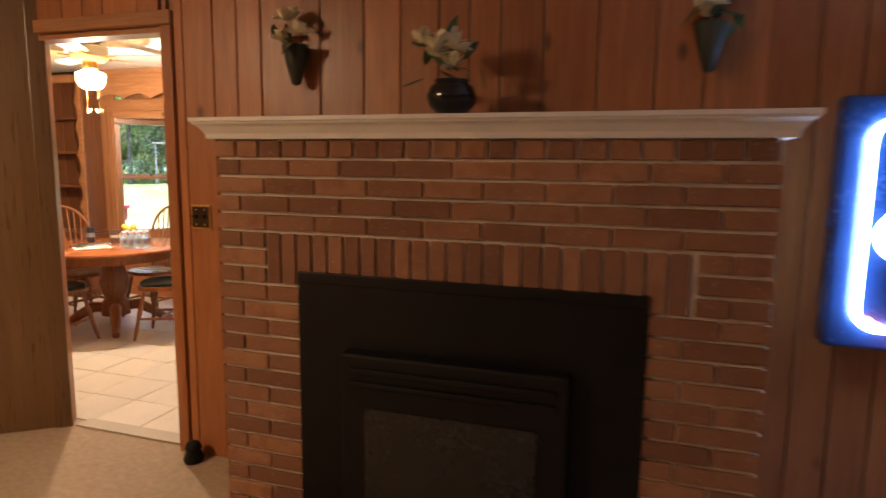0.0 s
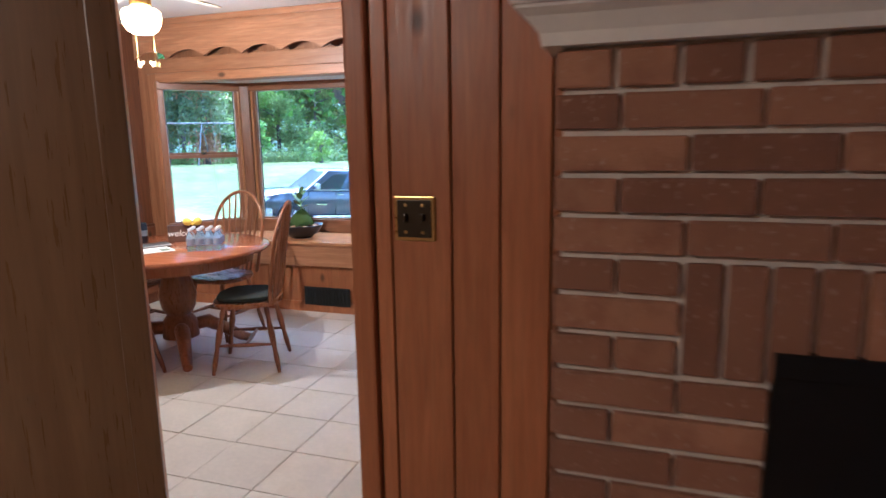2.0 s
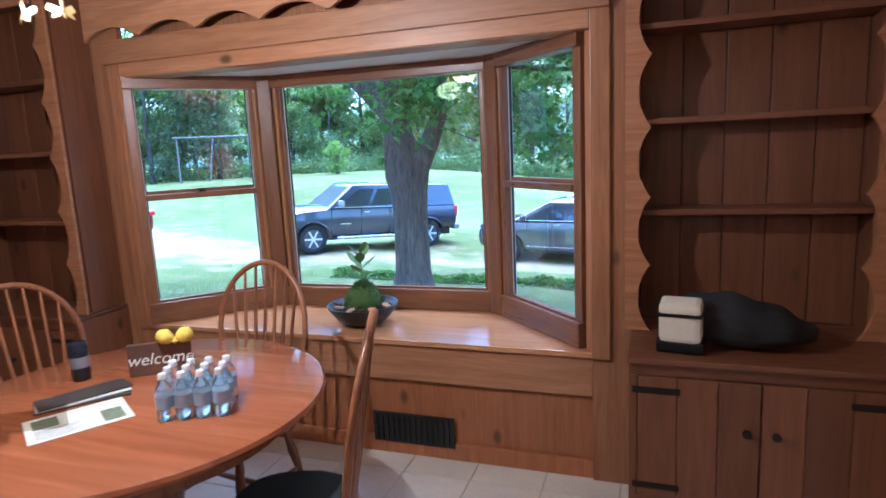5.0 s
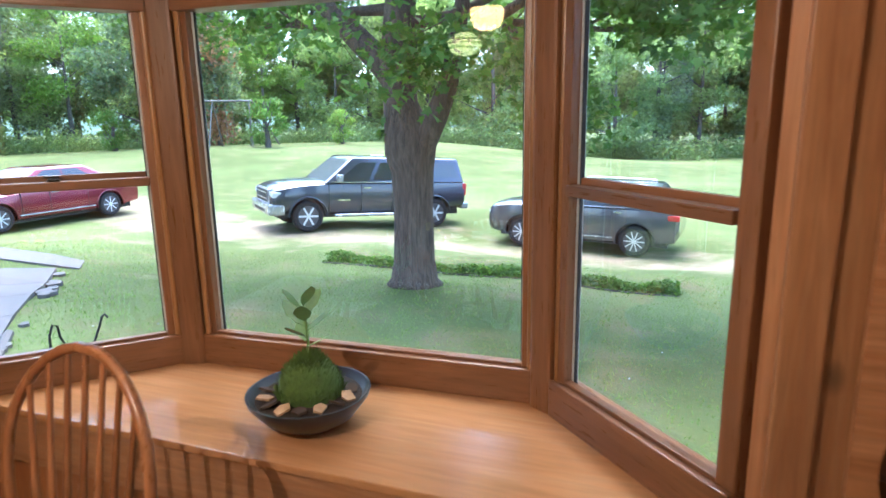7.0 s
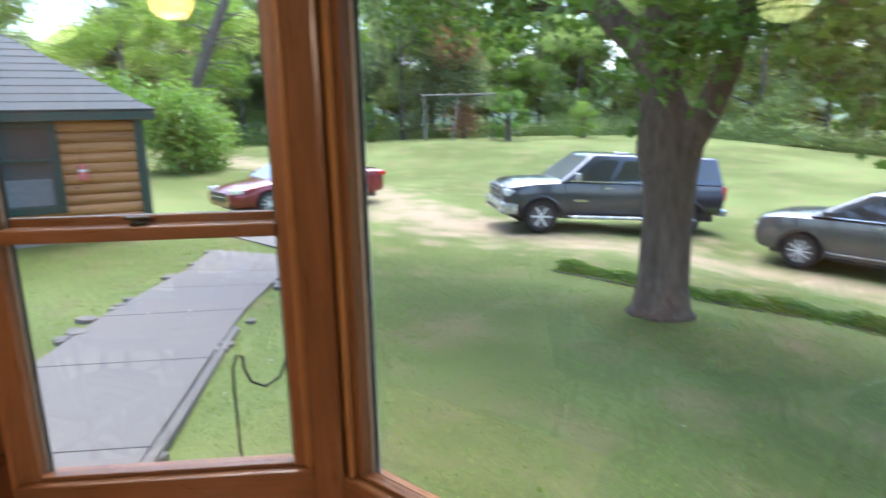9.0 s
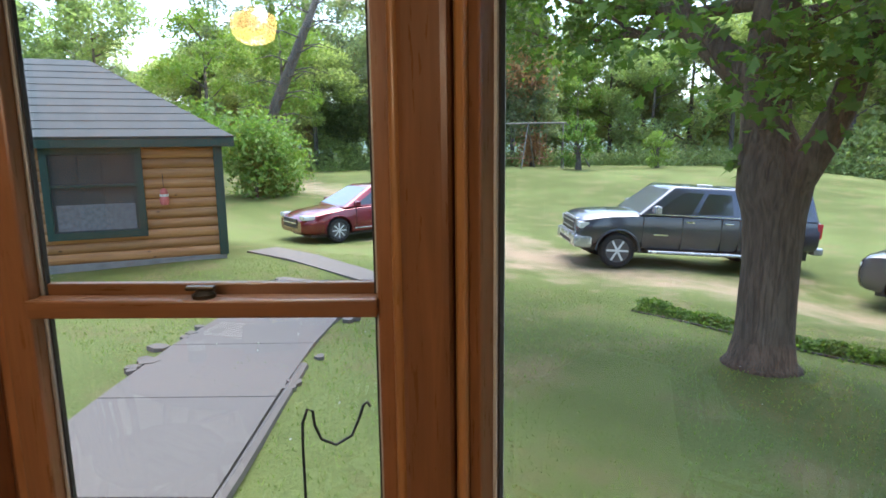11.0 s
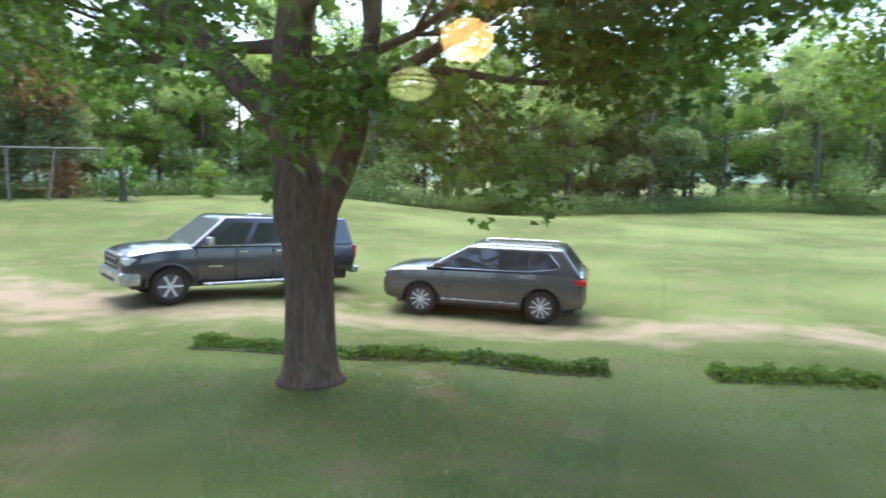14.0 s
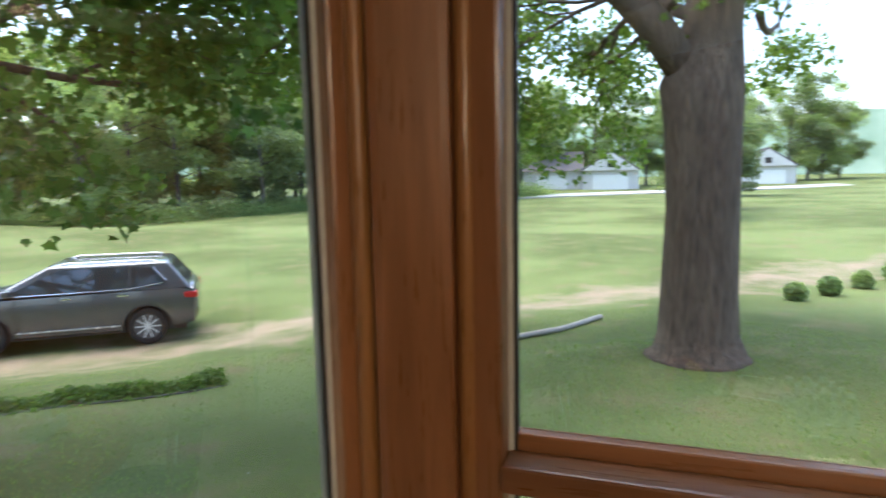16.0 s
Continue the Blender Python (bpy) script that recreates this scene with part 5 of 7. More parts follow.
boughs = [((0.72, 0.0, 3.6), (0.22, 0.15, 0.95), 2.4, 0.07, 3), ((0.0, 0, 3.7), (0.5, 0.9, 0.2), 3.4, 0.09, 3), ((-0.2, 0, 3.9), (-0.9, 0.6, 0.15), 3.4, 0.09, 3), ((-1.5, 0.13, 4.2), (-1.0, 0.1, 0.5), 2.6, 0.09, 3), ((0.68, 0.0, 3.4), (0.9, 0.2, 0.55), 3.0, 0.08, 3), ((1.3, 0.15, 3.6), (0.5, -0.3, -0.4), 1.2, 0.04, 1), ((0.0, 0, 4.2), (0.7, -0.8, 0.5), 3.0, 0.10, 3),
          ((0.0, 0, 4.6), (-0.5, -0.9, 0.45), 3.0, 0.10, 3), ((0.0, 0.1, 4.4), (-0.7, 0.8, 0.4), 3.2, 0.11, 3), ((0.1, 0.1, 5.4), (0.8, 0.6, 0.5), 3.0, 0.1, 3), ((0.1, 0.1, 6.2), (-0.9, 0.0, 0.6), 2.8, 0.08, 3), ((0.1, 0.2, 6.6), (0.2, 0.1, 1.0), 2.6, 0.08, 3),
          ((1.4, 0.2, 3.65), (1.0, 0.3, -0.05), 2.2, 0.05, 2), ((-0.95, 0.07, 3.72), (-1.0, 0.3, 0.02), 2.4, 0.06, 2), ((0.0, -0.15, 3.3), (0.35, -0.5, -0.05), 0.9, 0.03, 1)]
maple = near_tree("maple_tree", "large maple with a forked grey trunk standing in the lawn", b0, trunk, boughs, 56000, 0.115, 21, 0.32, 0.2, stems)
rs = np.random.RandomState(5)
me = leaves_mesh("sprout", np.array([-0.36, -0.1, 2.25]) + rs.normal(0, 0.09, (26, 3)), 0.12, LEAF, 6)
piece("sprout", me, maple, Matrix())
# the larger tree by the corner of the house
b1 = up_from(4.78, 8.15, -0.05)
trunk = [((0, 0, 0), 0.74), ((0, 0, 0.1), 0.59), ((0, 0, 0.35), 0.50), ((0, 0, 0.9), 0.47), ((-0.02, 0, 2.0), 0.44), ((-0.05, 0, 3.0), 0.46), ((-0.1, 0, 3.5), 0.48), ((0.05, 0, 4.2), 0.36), ((0.2, 0, 6.0), 0.27), ((0.3, 0.1, 8.5), 0.15)]
boughs = [((-0.2, 0.0, 3.5), (-0.55, 0.35, 1.0), 4.2, 0.24, 2), ((0, 0, 4.5), (0.9, 0.3, 0.6), 3.4, 0.18, 3), ((0.1, 0.3, 4.4), (0.45, 1.0, 0.22), 4.0, 0.10, 3), ((0, 0.8, 4.9), (0.2, 0.9, 0.25), 3.8, 0.15, 3), ((0.1, 0, 5.0), (-0.9, 0.6, 0.4), 3.6, 0.13, 3),
          ((0.1, 0, 5.6), (0.7, 0.7, 0.4), 3.4, 0.12, 3), ((0.2, 0, 6.4), (-0.4, 0.2, 1), 3.0, 0.12, 3), ((-1.6, 1.0, 5.2), (-0.6, 0.9, 0.1), 3.4, 0.09, 2), ((-2.0, 1.4, 5.8), (-0.8, 0.8, -0.12), 2.2, 0.08, 1), ((-3.4, 2.9, 5.5), (-0.4, 0.3, -0.8), 1.3, 0.05, 1), ((-2.9, 2.4, 5.65), (-0.1, 0.7, -0.6), 1.4, 0.05, 1), ((0.6, 1.4, 5.2), (0.3, 0.9, -0.25), 3.0, 0.07, 2), ((1.6, 0.5, 4.6), (0.9, 0.5, -0.15), 3.0, 0.07, 2)]
near_tree("shade_tree", "massive old shade tree with a thick flared trunk beside the house", b1, trunk, boughs, 42000, 0.115, 33, 0.32, 0.16)
# the pine trunk in front of the cabin
b2 = up_from(-11.9, 3.6, -0.05)
pine_tree = thing("pine_tree", "thick grey pine trunk in front of the cabin", "tree", Matrix.Translation(b2))
part("trunk", tube([(0, 0, 0), (0, 0, 0.3), (0, 0, 1.5), (0.05, 0, 4), (0.1, 0, 9), (0.1, 0, 14)], [0.58, 0.50, 0.46, 0.42, 0.3, 0.12], 18), BARK_FAR, pine_tree, smooth=180)
bm, tips = bmesh.new(), []
for k in range(9):
    a = 2.4 * k
    limbs(bm, (0.1, 0, 6 + 0.8 * k), (math.cos(a), math.sin(a), 0.15), 2.6 - 0.15 * k, 0.06, 1, rs, tips, 0.2, 6)
part("limb", bm, BARK_FAR, pine_tree, smooth=180)
tips = np.array([tuple(p) for p in tips])
NEEDLE = np.array([(0.0, -0.05), (0.5, -0.2), (1.0, -0.04), (1.0, 0.04), (0.5, 0.2), (0.0, 0.05)])
crown = piece("crown", leaves_mesh("crown", tips[rs.randint(0, len(tips), 2600)] + rs.normal(0, 0.25, (2600, 3)), 0.3, LEAF_DARK, 9, 0.0, NEEDLE), pine_tree, Matrix())
crown["kind"] = "stuff"


# ---------------------------------------------------------------- woods round the field
def wood_tree(name, label, height, width, material, seed, low=0.18, count=4200, size=0.40, conifer=False, lean=0.0):
    """A woodland tree, with its crown in clumps; built once and copied."""
    rs = np.random.RandomState(seed)
    t = thing(name, label, "tree", Matrix.Translation((0, 0, -100)), "trees at the edge of the field")
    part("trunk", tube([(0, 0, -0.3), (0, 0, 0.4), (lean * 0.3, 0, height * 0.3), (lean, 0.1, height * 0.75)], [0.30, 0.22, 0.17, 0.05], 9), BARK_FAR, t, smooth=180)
    bm = bmesh.new()
    for k in range(7):
        z = height * (low + 0.1 + 0.09 * k)
        a = rs.uniform(0, 6.28)
        r = width * rs.uniform(0.4, 0.8)
        tube([(lean * z / height, 0, z), (r * 0.5 * math.cos(a), r * 0.5 * math.sin(a), z + 0.5), (r * math.cos(a), r * math.sin(a), z + 1.1)], [0.08, 0.05, 0.02], 5, bm)
    part("limb", bm, BARK_FAR, t)
    if conifer:
        z = rs.uniform(low, 1, count) ** 0.8
        rad = width * (1.05 - z) * (0.55 + 0.45 * rs.rand(count)) * (0.9 + 0.1 * np.sin(z * 60))
        a = rs.uniform(0, 6.283, count)
        c = np.stack([rad * np.cos(a), rad * np.sin(a), z * height - rad * 0.12], 1)
    else:
        clumps = 26
        cz = rs.uniform(low + 0.05, 0.96, clumps)
        cr = width * np.sqrt(np.clip(1 - ((cz - 0.5) / 0.58) ** 2, 0.05, 1)) * rs.uniform(0.35, 1.0, clumps)
        ca = rs.uniform(0, 6.283, clumps)
        cc = np.stack([cr * np.cos(ca), cr * np.sin(ca), cz * height], 1)
        k = rs.randint(0, clumps, count)
        v = rs.normal(0, 1, (count, 3))
        v /= np.linalg.norm(v, axis=1)[:, None]
        c = cc[k] + v * (rs.rand(count) ** 0.5)[:, None] * (width * rs.uniform(0.28, 0.5, clumps)[k])[:, None] * (1, 1, 0.62)
    crown = piece("crown", leaves_mesh("crown", c, size, material, seed + 50, 0.3, SPRAY), t, Matrix())
    crown["kind"] = "stuff"
    return t


kinds = [wood_tree("woodland_tree", "leafy green tree at the edge of the field", 13, 4.2, LEAF_HAZED, 1, 0.08, 10000, 0.34), wood_tree("woodland_tree", "tall leafy tree at the edge of the field", 17, 4.6, LEAF_HAZED, 2, 0.06, 12000, 0.36),
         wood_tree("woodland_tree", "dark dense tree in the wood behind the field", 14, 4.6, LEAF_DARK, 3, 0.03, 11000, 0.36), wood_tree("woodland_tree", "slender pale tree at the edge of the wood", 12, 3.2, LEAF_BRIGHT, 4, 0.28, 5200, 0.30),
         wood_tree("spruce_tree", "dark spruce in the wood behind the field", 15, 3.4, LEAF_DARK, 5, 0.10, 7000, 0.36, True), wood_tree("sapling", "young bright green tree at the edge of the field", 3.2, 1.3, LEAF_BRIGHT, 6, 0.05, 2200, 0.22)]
rnd = random.Random(12)


def place_scaled(k, x, y, s):
    c = copy_thing(kinds[k], pose(x, y, ground_z(x, y) - 0.1, 0, 0, rnd.uniform(0, 360)))
    c.scale = (s, s, s * rnd.uniform(0.9, 1.15))
    return c


# an edge of trees running from the left, behind the swings, across the field
EDGE = ((-75, 22), (-52, 27), (-40, 40), (-26, 46), (-10, 54), (8, 58), (26, 58), (44, 66))
for row, (off, step) in enumerate(((0, 4.8), (6, 5.0), (14, 6.0), (24, 7.5))):
    for (ax, ay), (bx, by) in zip(EDGE, EDGE[1:]):
        n = max(2, int(math.hypot(bx - ax, by - ay) / step))
        for i in range(n):
            t = (i + rnd.uniform(-0.3, 0.3)) / n
            x, y = ax + t * (bx - ax) + rnd.uniform(-1, 1), ay + t * (by - ay) + off + rnd.uniform(-2, 2)
            if ax >= 26 and row == 0 and rnd.random() < 0.5:
                continue
            k = rnd.choice((0, 0, 1, 2, 3)) if row == 0 else rnd.choice((1, 2, 2, 4, 0))
            place_scaled(k, x, y, rnd.uniform(0.75, 1.05) * (1 + 0.12 * row))
for x, y, k, s in ((-33, 33, 2, 0.8), (-30, 36, 4, 0.9), (-43, 24, 3, 1.0), (-38, 16.5, 3, 0.85), (-52, 14, 0, 1.0), (-48, 6, 0, 1.1), (-60, 4, 1, 1.2), (-66, 14, 2, 1.2)):
    place_scaled(k, x, y, s)
for x, y, s in ((-23.1, 32.0, 0.8), (-21.4, 37.8, 0.62), (-34, 31, 0.8)):
    place_scaled(5, x, y, s)
for x, y, s in ((30, 30, 0.65), (36, 33, 0.6), (52, 44, 0.7)):
    place_scaled(2, x, y, s)
for i in range(18):
    place_scaled(1 + i % 2, 42 + 4.2 * i + rnd.uniform(-1, 1), 92 - 1.3 * i + rnd.uniform(-3, 3), rnd.uniform(0.95, 1.3))
# distant tree line behind the wood; its haze is painted as pale, faintly glowing colour
def hazed_woods_mat(nt, b):
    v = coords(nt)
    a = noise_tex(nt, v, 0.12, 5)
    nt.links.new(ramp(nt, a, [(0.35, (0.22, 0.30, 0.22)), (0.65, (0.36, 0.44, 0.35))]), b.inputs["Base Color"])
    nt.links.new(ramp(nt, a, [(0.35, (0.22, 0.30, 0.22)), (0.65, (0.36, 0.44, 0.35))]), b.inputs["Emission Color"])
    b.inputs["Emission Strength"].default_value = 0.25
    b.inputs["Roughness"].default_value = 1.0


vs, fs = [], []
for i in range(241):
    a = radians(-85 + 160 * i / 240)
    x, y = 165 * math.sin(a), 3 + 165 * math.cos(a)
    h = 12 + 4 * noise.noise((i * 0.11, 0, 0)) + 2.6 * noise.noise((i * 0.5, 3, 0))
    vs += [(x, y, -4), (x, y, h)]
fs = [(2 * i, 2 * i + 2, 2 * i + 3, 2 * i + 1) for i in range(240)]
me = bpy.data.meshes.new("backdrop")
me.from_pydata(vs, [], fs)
me.materials.append(mat("hazed_woods", hazed_woods_mat))
tagged(new("backdrop", me), "distant tree line with haze painted into its pale, glowing colour", "backdrop", kind="structure")
# undergrowth along the foot of the wood
shrub0 = thing("bush", "rough green undergrowth at the foot of the wood", "bush", Matrix.Translation((0, 0, -100)), "undergrowth along the wood")
rs = np.random.RandomState(4)
c = rs.normal(0, 1, (3000, 3)) * (1.7, 0.8, 0.55) + (0, 0, 0.5)
c[:, 2] = np.abs(c[:, 2])
part("stem", tube([(0, 0, -0.2), (0.1, 0, 0.6), (0.2, 0.1, 1.2)], [0.05, 0.04, 0.02], 6), BARK_FAR, shrub0)
piece("foliage", leaves_mesh("foliage", c, 0.22, LEAF_HAZED, 3, 0.3, SPRAY), shrub0, Matrix())["kind"] = "stuff"
for (ax, ay), (bx, by) in zip(EDGE, EDGE[1:]):
    n = int(math.hypot(bx - ax, by - ay) / 2.6)
    for i in range(n):
        x, y = ax + (bx - ax) * i / n, ay + (by - ay) * i / n - 1.5 + rnd.uniform(-0.8, 0.8)
        o = copy_thing(shrub0, pose(x, y, ground_z(x, y) - 0.15, 0, 0, rnd.uniform(-25, 25)))
        o.scale = [rnd.uniform(0.7, 1.3)] * 3
for x, y, s in ((-24.0, 12.8, 2.3), (-25.5, 14.2, 2.6), (-27, 11.5, 2.4), (-31, 12, 2.8)):
    o = thing("tall_shrub", "tall bright green shrub beyond the cabin", "shrub", Matrix.Translation(up_from(x, y, -0.1)), "shrubs beyond the cabin")
    v = rs.normal(0, 1, (4500, 3))
    v /= np.linalg.norm(v, axis=1)[:, None]
    clump = rs.normal(0, 0.45, (16, 3)) * (s * 0.55, s * 0.55, s * 0.6)
    c = clump[rs.randint(0, 16, 4500)] + v * (rs.rand(4500) ** 0.4)[:, None] * s * 0.42 + (0, 0, s * 0.72)
    c[:, 2] = np.abs(c[:, 2])
    piece("foliage", leaves_mesh("foliage", c, 0.22, LEAF_BRIGHT, int(s * 10), 0.3, SPRAY), o, Matrix())["kind"] = "stuff"
    part("stem", tube([(0, 0, -0.1), (0.1, 0, s * 0.5), (0.15, 0.1, s)], [0.07, 0.05, 0.02], 6), BARK_FAR, o)
for o in kinds + [shrub0]:
    for p in (o, *o.children_recursive):
        bpy.data.objects.remove(p)
# a spruce with dead brown boughs behind the swings
dead = thing("dead_spruce", "spruce with dead rusty brown boughs behind the swing set", "tree", Matrix.Translation(up_from(-28.4, 34.2, -0.2)))
part("trunk", tube([(0, 0, 0), (0.05, 0, 3.0), (0.1, 0, 9.0)], [0.2, 0.15, 0.06], 9), BARK_FAR, dead, smooth=180)
LEAF_RUST = leaf_mat("dead_needles", (0.22, 0.12, 0.07), (0.36, 0.22, 0.13), 0.3)
c = np.concatenate([rs.normal(0, 1, (700, 3)) * (0.45, 0.45, 0.7) + (0.3, -0.3, 1.5), rs.normal(0, 1, (900, 3)) * (0.8, 0.7, 0.8) + (0, -0.5, 6.2)])
piece("dead_boughs", leaves_mesh("dead_boughs", c, 0.3, LEAF_RUST, 77, 0.5, NEEDLE), dead, Matrix())["kind"] = "stuff"
z = rs.uniform(2.4, 10.5, 4200)
r = 2.3 * (1.05 - z / 11) * np.sqrt(rs.rand(4200))
a = rs.uniform(0, 6.283, 4200)
c = np.stack([r * np.cos(a), r * np.sin(a), z - 0.12 * r], 1)
piece("crown", leaves_mesh("crown", c, 0.32, LEAF_DARK, 78, 0.2, SPRAY), dead, Matrix())["kind"] = "stuff"
# the bare leaning pine
lean = thing("dead_pine", "leaning half-dead pine with bare branches", "tree", Matrix.Translation(up_from(-39, 19, -0.2)))
top = Vector((4.6, 3.6, 12.0))
part("trunk", tube([(0, 0, 0), top * 0.3, top * 0.7, top], [0.42, 0.36, 0.28, 0.15], 12), BARK_FAR, lean, smooth=180)
for k in range(18):
    p = top * (0.3 + 0.038 * k)
    a = 2.1 * k
    d = Vector((math.cos(a) * 0.7 + 0.5, math.sin(a), 0.05))
    part("branch", tube([p, p + d * 1.6 + Vector((0, 0, 0.2)), p + d * 3.0 - Vector((0, 0, 0.2))], [0.06, 0.035, 0.012], 6), BARK_FAR, lean, smooth=180)

# ---------------------------------------------------------------- lawn edge and small shrubs
rs = np.random.RandomState(14)


def strip_plants(name, label, x0, y0, x1, y1, width, height, count, size, material):
    t = thing(name, label, "hedge", Matrix())
    u, v, w = rs.rand(count), rs.normal(0, 0.33, count), rs.rand(count)
    wob = 0.75 + 0.35 * np.sin(u * 37) * np.sin(u * 11 + 1)
    x, y = x0 + u * (x1 - x0), y0 + u * (y1 - y0) + v * width
    z = np.array([ground_z(a, c) for a, c in zip(x, y)]) + w * height * wob * np.clip(1.2 - np.abs(v) * 1.4, 0.15, 1)
    o = piece("foliage", leaves_mesh("foliage", np.stack([x, y, z], 1), size, material, 8, 0.1), t, Matrix())
    o["kind"] = "stuff"
    zs = [(x0 + (x1 - x0) * k / 12, y0 + (y1 - y0) * k / 12) for k in range(13)]
    part("edging", tube([(a, c - 0.28, ground_z(a, c - 0.28) + 0.005) for a, c in zs], 0.016, 6), BARK_FAR, t, "weathered timber edging")
    return t


strip_plants("border_hedge", "low ragged green border plants along a timber edge", -7.1, 11.62, -0.7, 11.75, 0.42, 0.19, 7500, 0.05, LEAF)
strip_plants("border_hedge", "low ragged green border plants along a timber edge", 0.7, 11.72, 3.3, 11.75, 0.48, 0.21, 3600, 0.05, LEAF)
for x, y, s in ((11.2, 11.0, 0.22), (12.6, 11.1, 0.24), (14.2, 11.25, 0.24), (16.0, 11.4, 0.3), (17.6, 11.6, 0.3)):
    t = thing("round_shrub", "small round clipped shrub in a row along the drive", "shrub", Matrix.Translation(up_from(x, y)), "round shrubs along the drive")
    v = rs.normal(0, 1, (700, 3))
    v /= np.linalg.norm(v, axis=1)[:, None]
    c = v * (rs.rand(700) ** 0.3)[:, None] * s + (0, 0, s * 0.75)
    piece("foliage", leaves_mesh("foliage", c, 0.11, LEAF_HAZED, 12), t, Matrix())["kind"] = "stuff"
    part("stem", tube([(0, 0, -0.1), (0, 0, s)], [0.03, 0.02], 6), BARK_FAR, t)
log = thing("timber_edging", "weathered timber lying along the lawn", "timber", Matrix())
part("log", tube([(3.4, 11.3, ground_z(3.4, 11.3) + 0.05), (5.2, 11.5, ground_z(5.2, 11.5) + 0.05), (6.4, 11.85, ground_z(6.4, 11.85) + 0.05)], 0.05, 8), plain("grey_timber", (0.36, 0.32, 0.27), 0.9, vary=0.25, scale=9, bumpy=0.4), log, smooth=180)

# short blades of grass in the near lawn
n = 46000
x, y = rs.uniform(-13, 8, n), rs.uniform(3.9, 13, n) ** 1.0
keep = (np.array([track_at(a, c) for a, c in zip(x, y)]) < 0.35)
x, y = x[keep], y[keep]
z = np.array([ground_z(a, c) + 0.03 * noise.noise((a * 0.5, c * 0.5, 0)) for a, c in zip(x, y)])
n = len(x)
h, a = rs.uniform(0.015, 0.04, n), rs.uniform(0, 6.283, n)
wx, wy = np.cos(a) * 0.006, np.sin(a) * 0.006
lx, ly = rs.normal(0, 0.018, n), rs.normal(0, 0.018, n)
P = np.stack([np.stack([x - wx, y - wy, z - 0.005], 1), np.stack([x + wx, y + wy, z - 0.005], 1), np.stack([x + lx, y + ly, z + h], 1)], 1).reshape(-1, 3)
me = bpy.data.meshes.new("grass")
me.from_pydata(P.tolist(), [], np.arange(3 * n).reshape(n, 3).tolist())
me.materials.append(leaf_mat("grass_blade", (0.13, 0.20, 0.05), (0.22, 0.30, 0.09), 0.45))
tagged(new("grass", me), "short mown grass blades of the lawn", "grass", kind="stuff")
n = 130
x, y = rs.uniform(-9, 6, n), rs.uniform(4.2, 12, n)
c = np.stack([x, y, np.array([ground_z(a, d) for a, d in zip(x, y)]) + 0.055], 1)
tagged(new("fallen_petals", leaves_mesh("fallen_petals", c, 0.02, plain("petal_white", (0.4, 0.4, 0.34), 0.8), 2, 0.0)), "pale fallen petals scattered on the lawn", "petals", kind="stuff")

# ---------------------------------------------------------------- parked vehicles
def paint(name, col, rough=0.22):
    def f(nt, b):
        v = coords(nt)
        a = noise_tex(nt, v, 1.6, 4)
        fl = noise_tex(nt, v, 900, 2)
        c = ramp(nt, a, [(0.3, [x * 0.85 for x in col]), (0.7, [x * 1.15 for x in col])])
        c = mixc(nt, 0.25, c, ramp(nt, fl, [(0.4, [x * 0.7 for x in col]), (0.6, [min(1, x * 1.6) for x in col])]))
        nt.links.new(c, b.inputs["Base Color"])
        b.inputs["Metallic"].default_value = 0.45
        b.inputs["Roughness"].default_value = rough
        b.inputs["Coat Weight"].default_value = 0.8
        b.inputs["Coat Roughness"].default_value = 0.06
    return mat(name, f)


GREY_PAINT, SUV_PAINT, RED_PAINT = paint("truck_grey", (0.05, 0.057, 0.075)), paint("suv_grey", (0.085, 0.088, 0.098)), paint("car_red", (0.17, 0.018, 0.03))
CAR_GLASS = plain("car_glass", (0.03, 0.035, 0.038), 0.04, vary=0.1, bumpy=0, spec=1.0)
# pale half-metal base puts the sky's reflection into the windshield colour
WINDSHIELD_SKY = plain("windshield_sky_tint", (0.16, 0.18, 0.19), 0.08, 0.5, vary=0.1, bumpy=0, spec=1.0)
TYRE = plain("tyre_rubber", (0.018, 0.018, 0.018), 0.85)
RIM_LIP = plain("rim_lip", (0.10, 0.10, 0.105), 0.4, 0.5)
ALLOY = plain("alloy", (0.62, 0.63, 0.64), 0.4, 0.15)
TRIM = plain("black_trim", (0.02, 0.02, 0.021), 0.55)
LAMP_CLEAR = plain("headlight_lens", (0.62, 0.65, 0.68), 0.12, 0.3)
LAMP_RED = plain("tail_light_lens", (0.40, 0.015, 0.02), 0.15)


def body_shell(stations, bm=None):
    """A car body lofted along x; stations: x, underside, shoulder height, half width, height in the middle."""
    bm = bm or bmesh.new()
    rings = []
    for x, zb, zs, w, zt in stations:
        h = zs - zb
        half = [(0, zb), (0.80 * w, zb), (0.93 * w, zb + 0.05), (0.985 * w, zb + 0.25 * h), (w, zb + 0.5 * h), (0.995 * w, zb + 0.72 * h), (0.965 * w, zs - 0.03), (0.92 * w, zs), (0.6 * w, zs + (zt - zs) * 0.75), (0, zt)]
        full = half + [(-y, z) for y, z in half[-2:0:-1]]
        rings.append([bm.verts.new((x, y, z)) for y, z in full])
    n = len(rings[0])
    for a, c in zip(rings, rings[1:]):
        for k in range(n):
            bm.faces.new((a[k], a[(k + 1) % n], c[(k + 1) % n], c[k]))
    bm.faces.new(rings[0])
    bm.faces.new(rings[-1][::-1])
    return bm


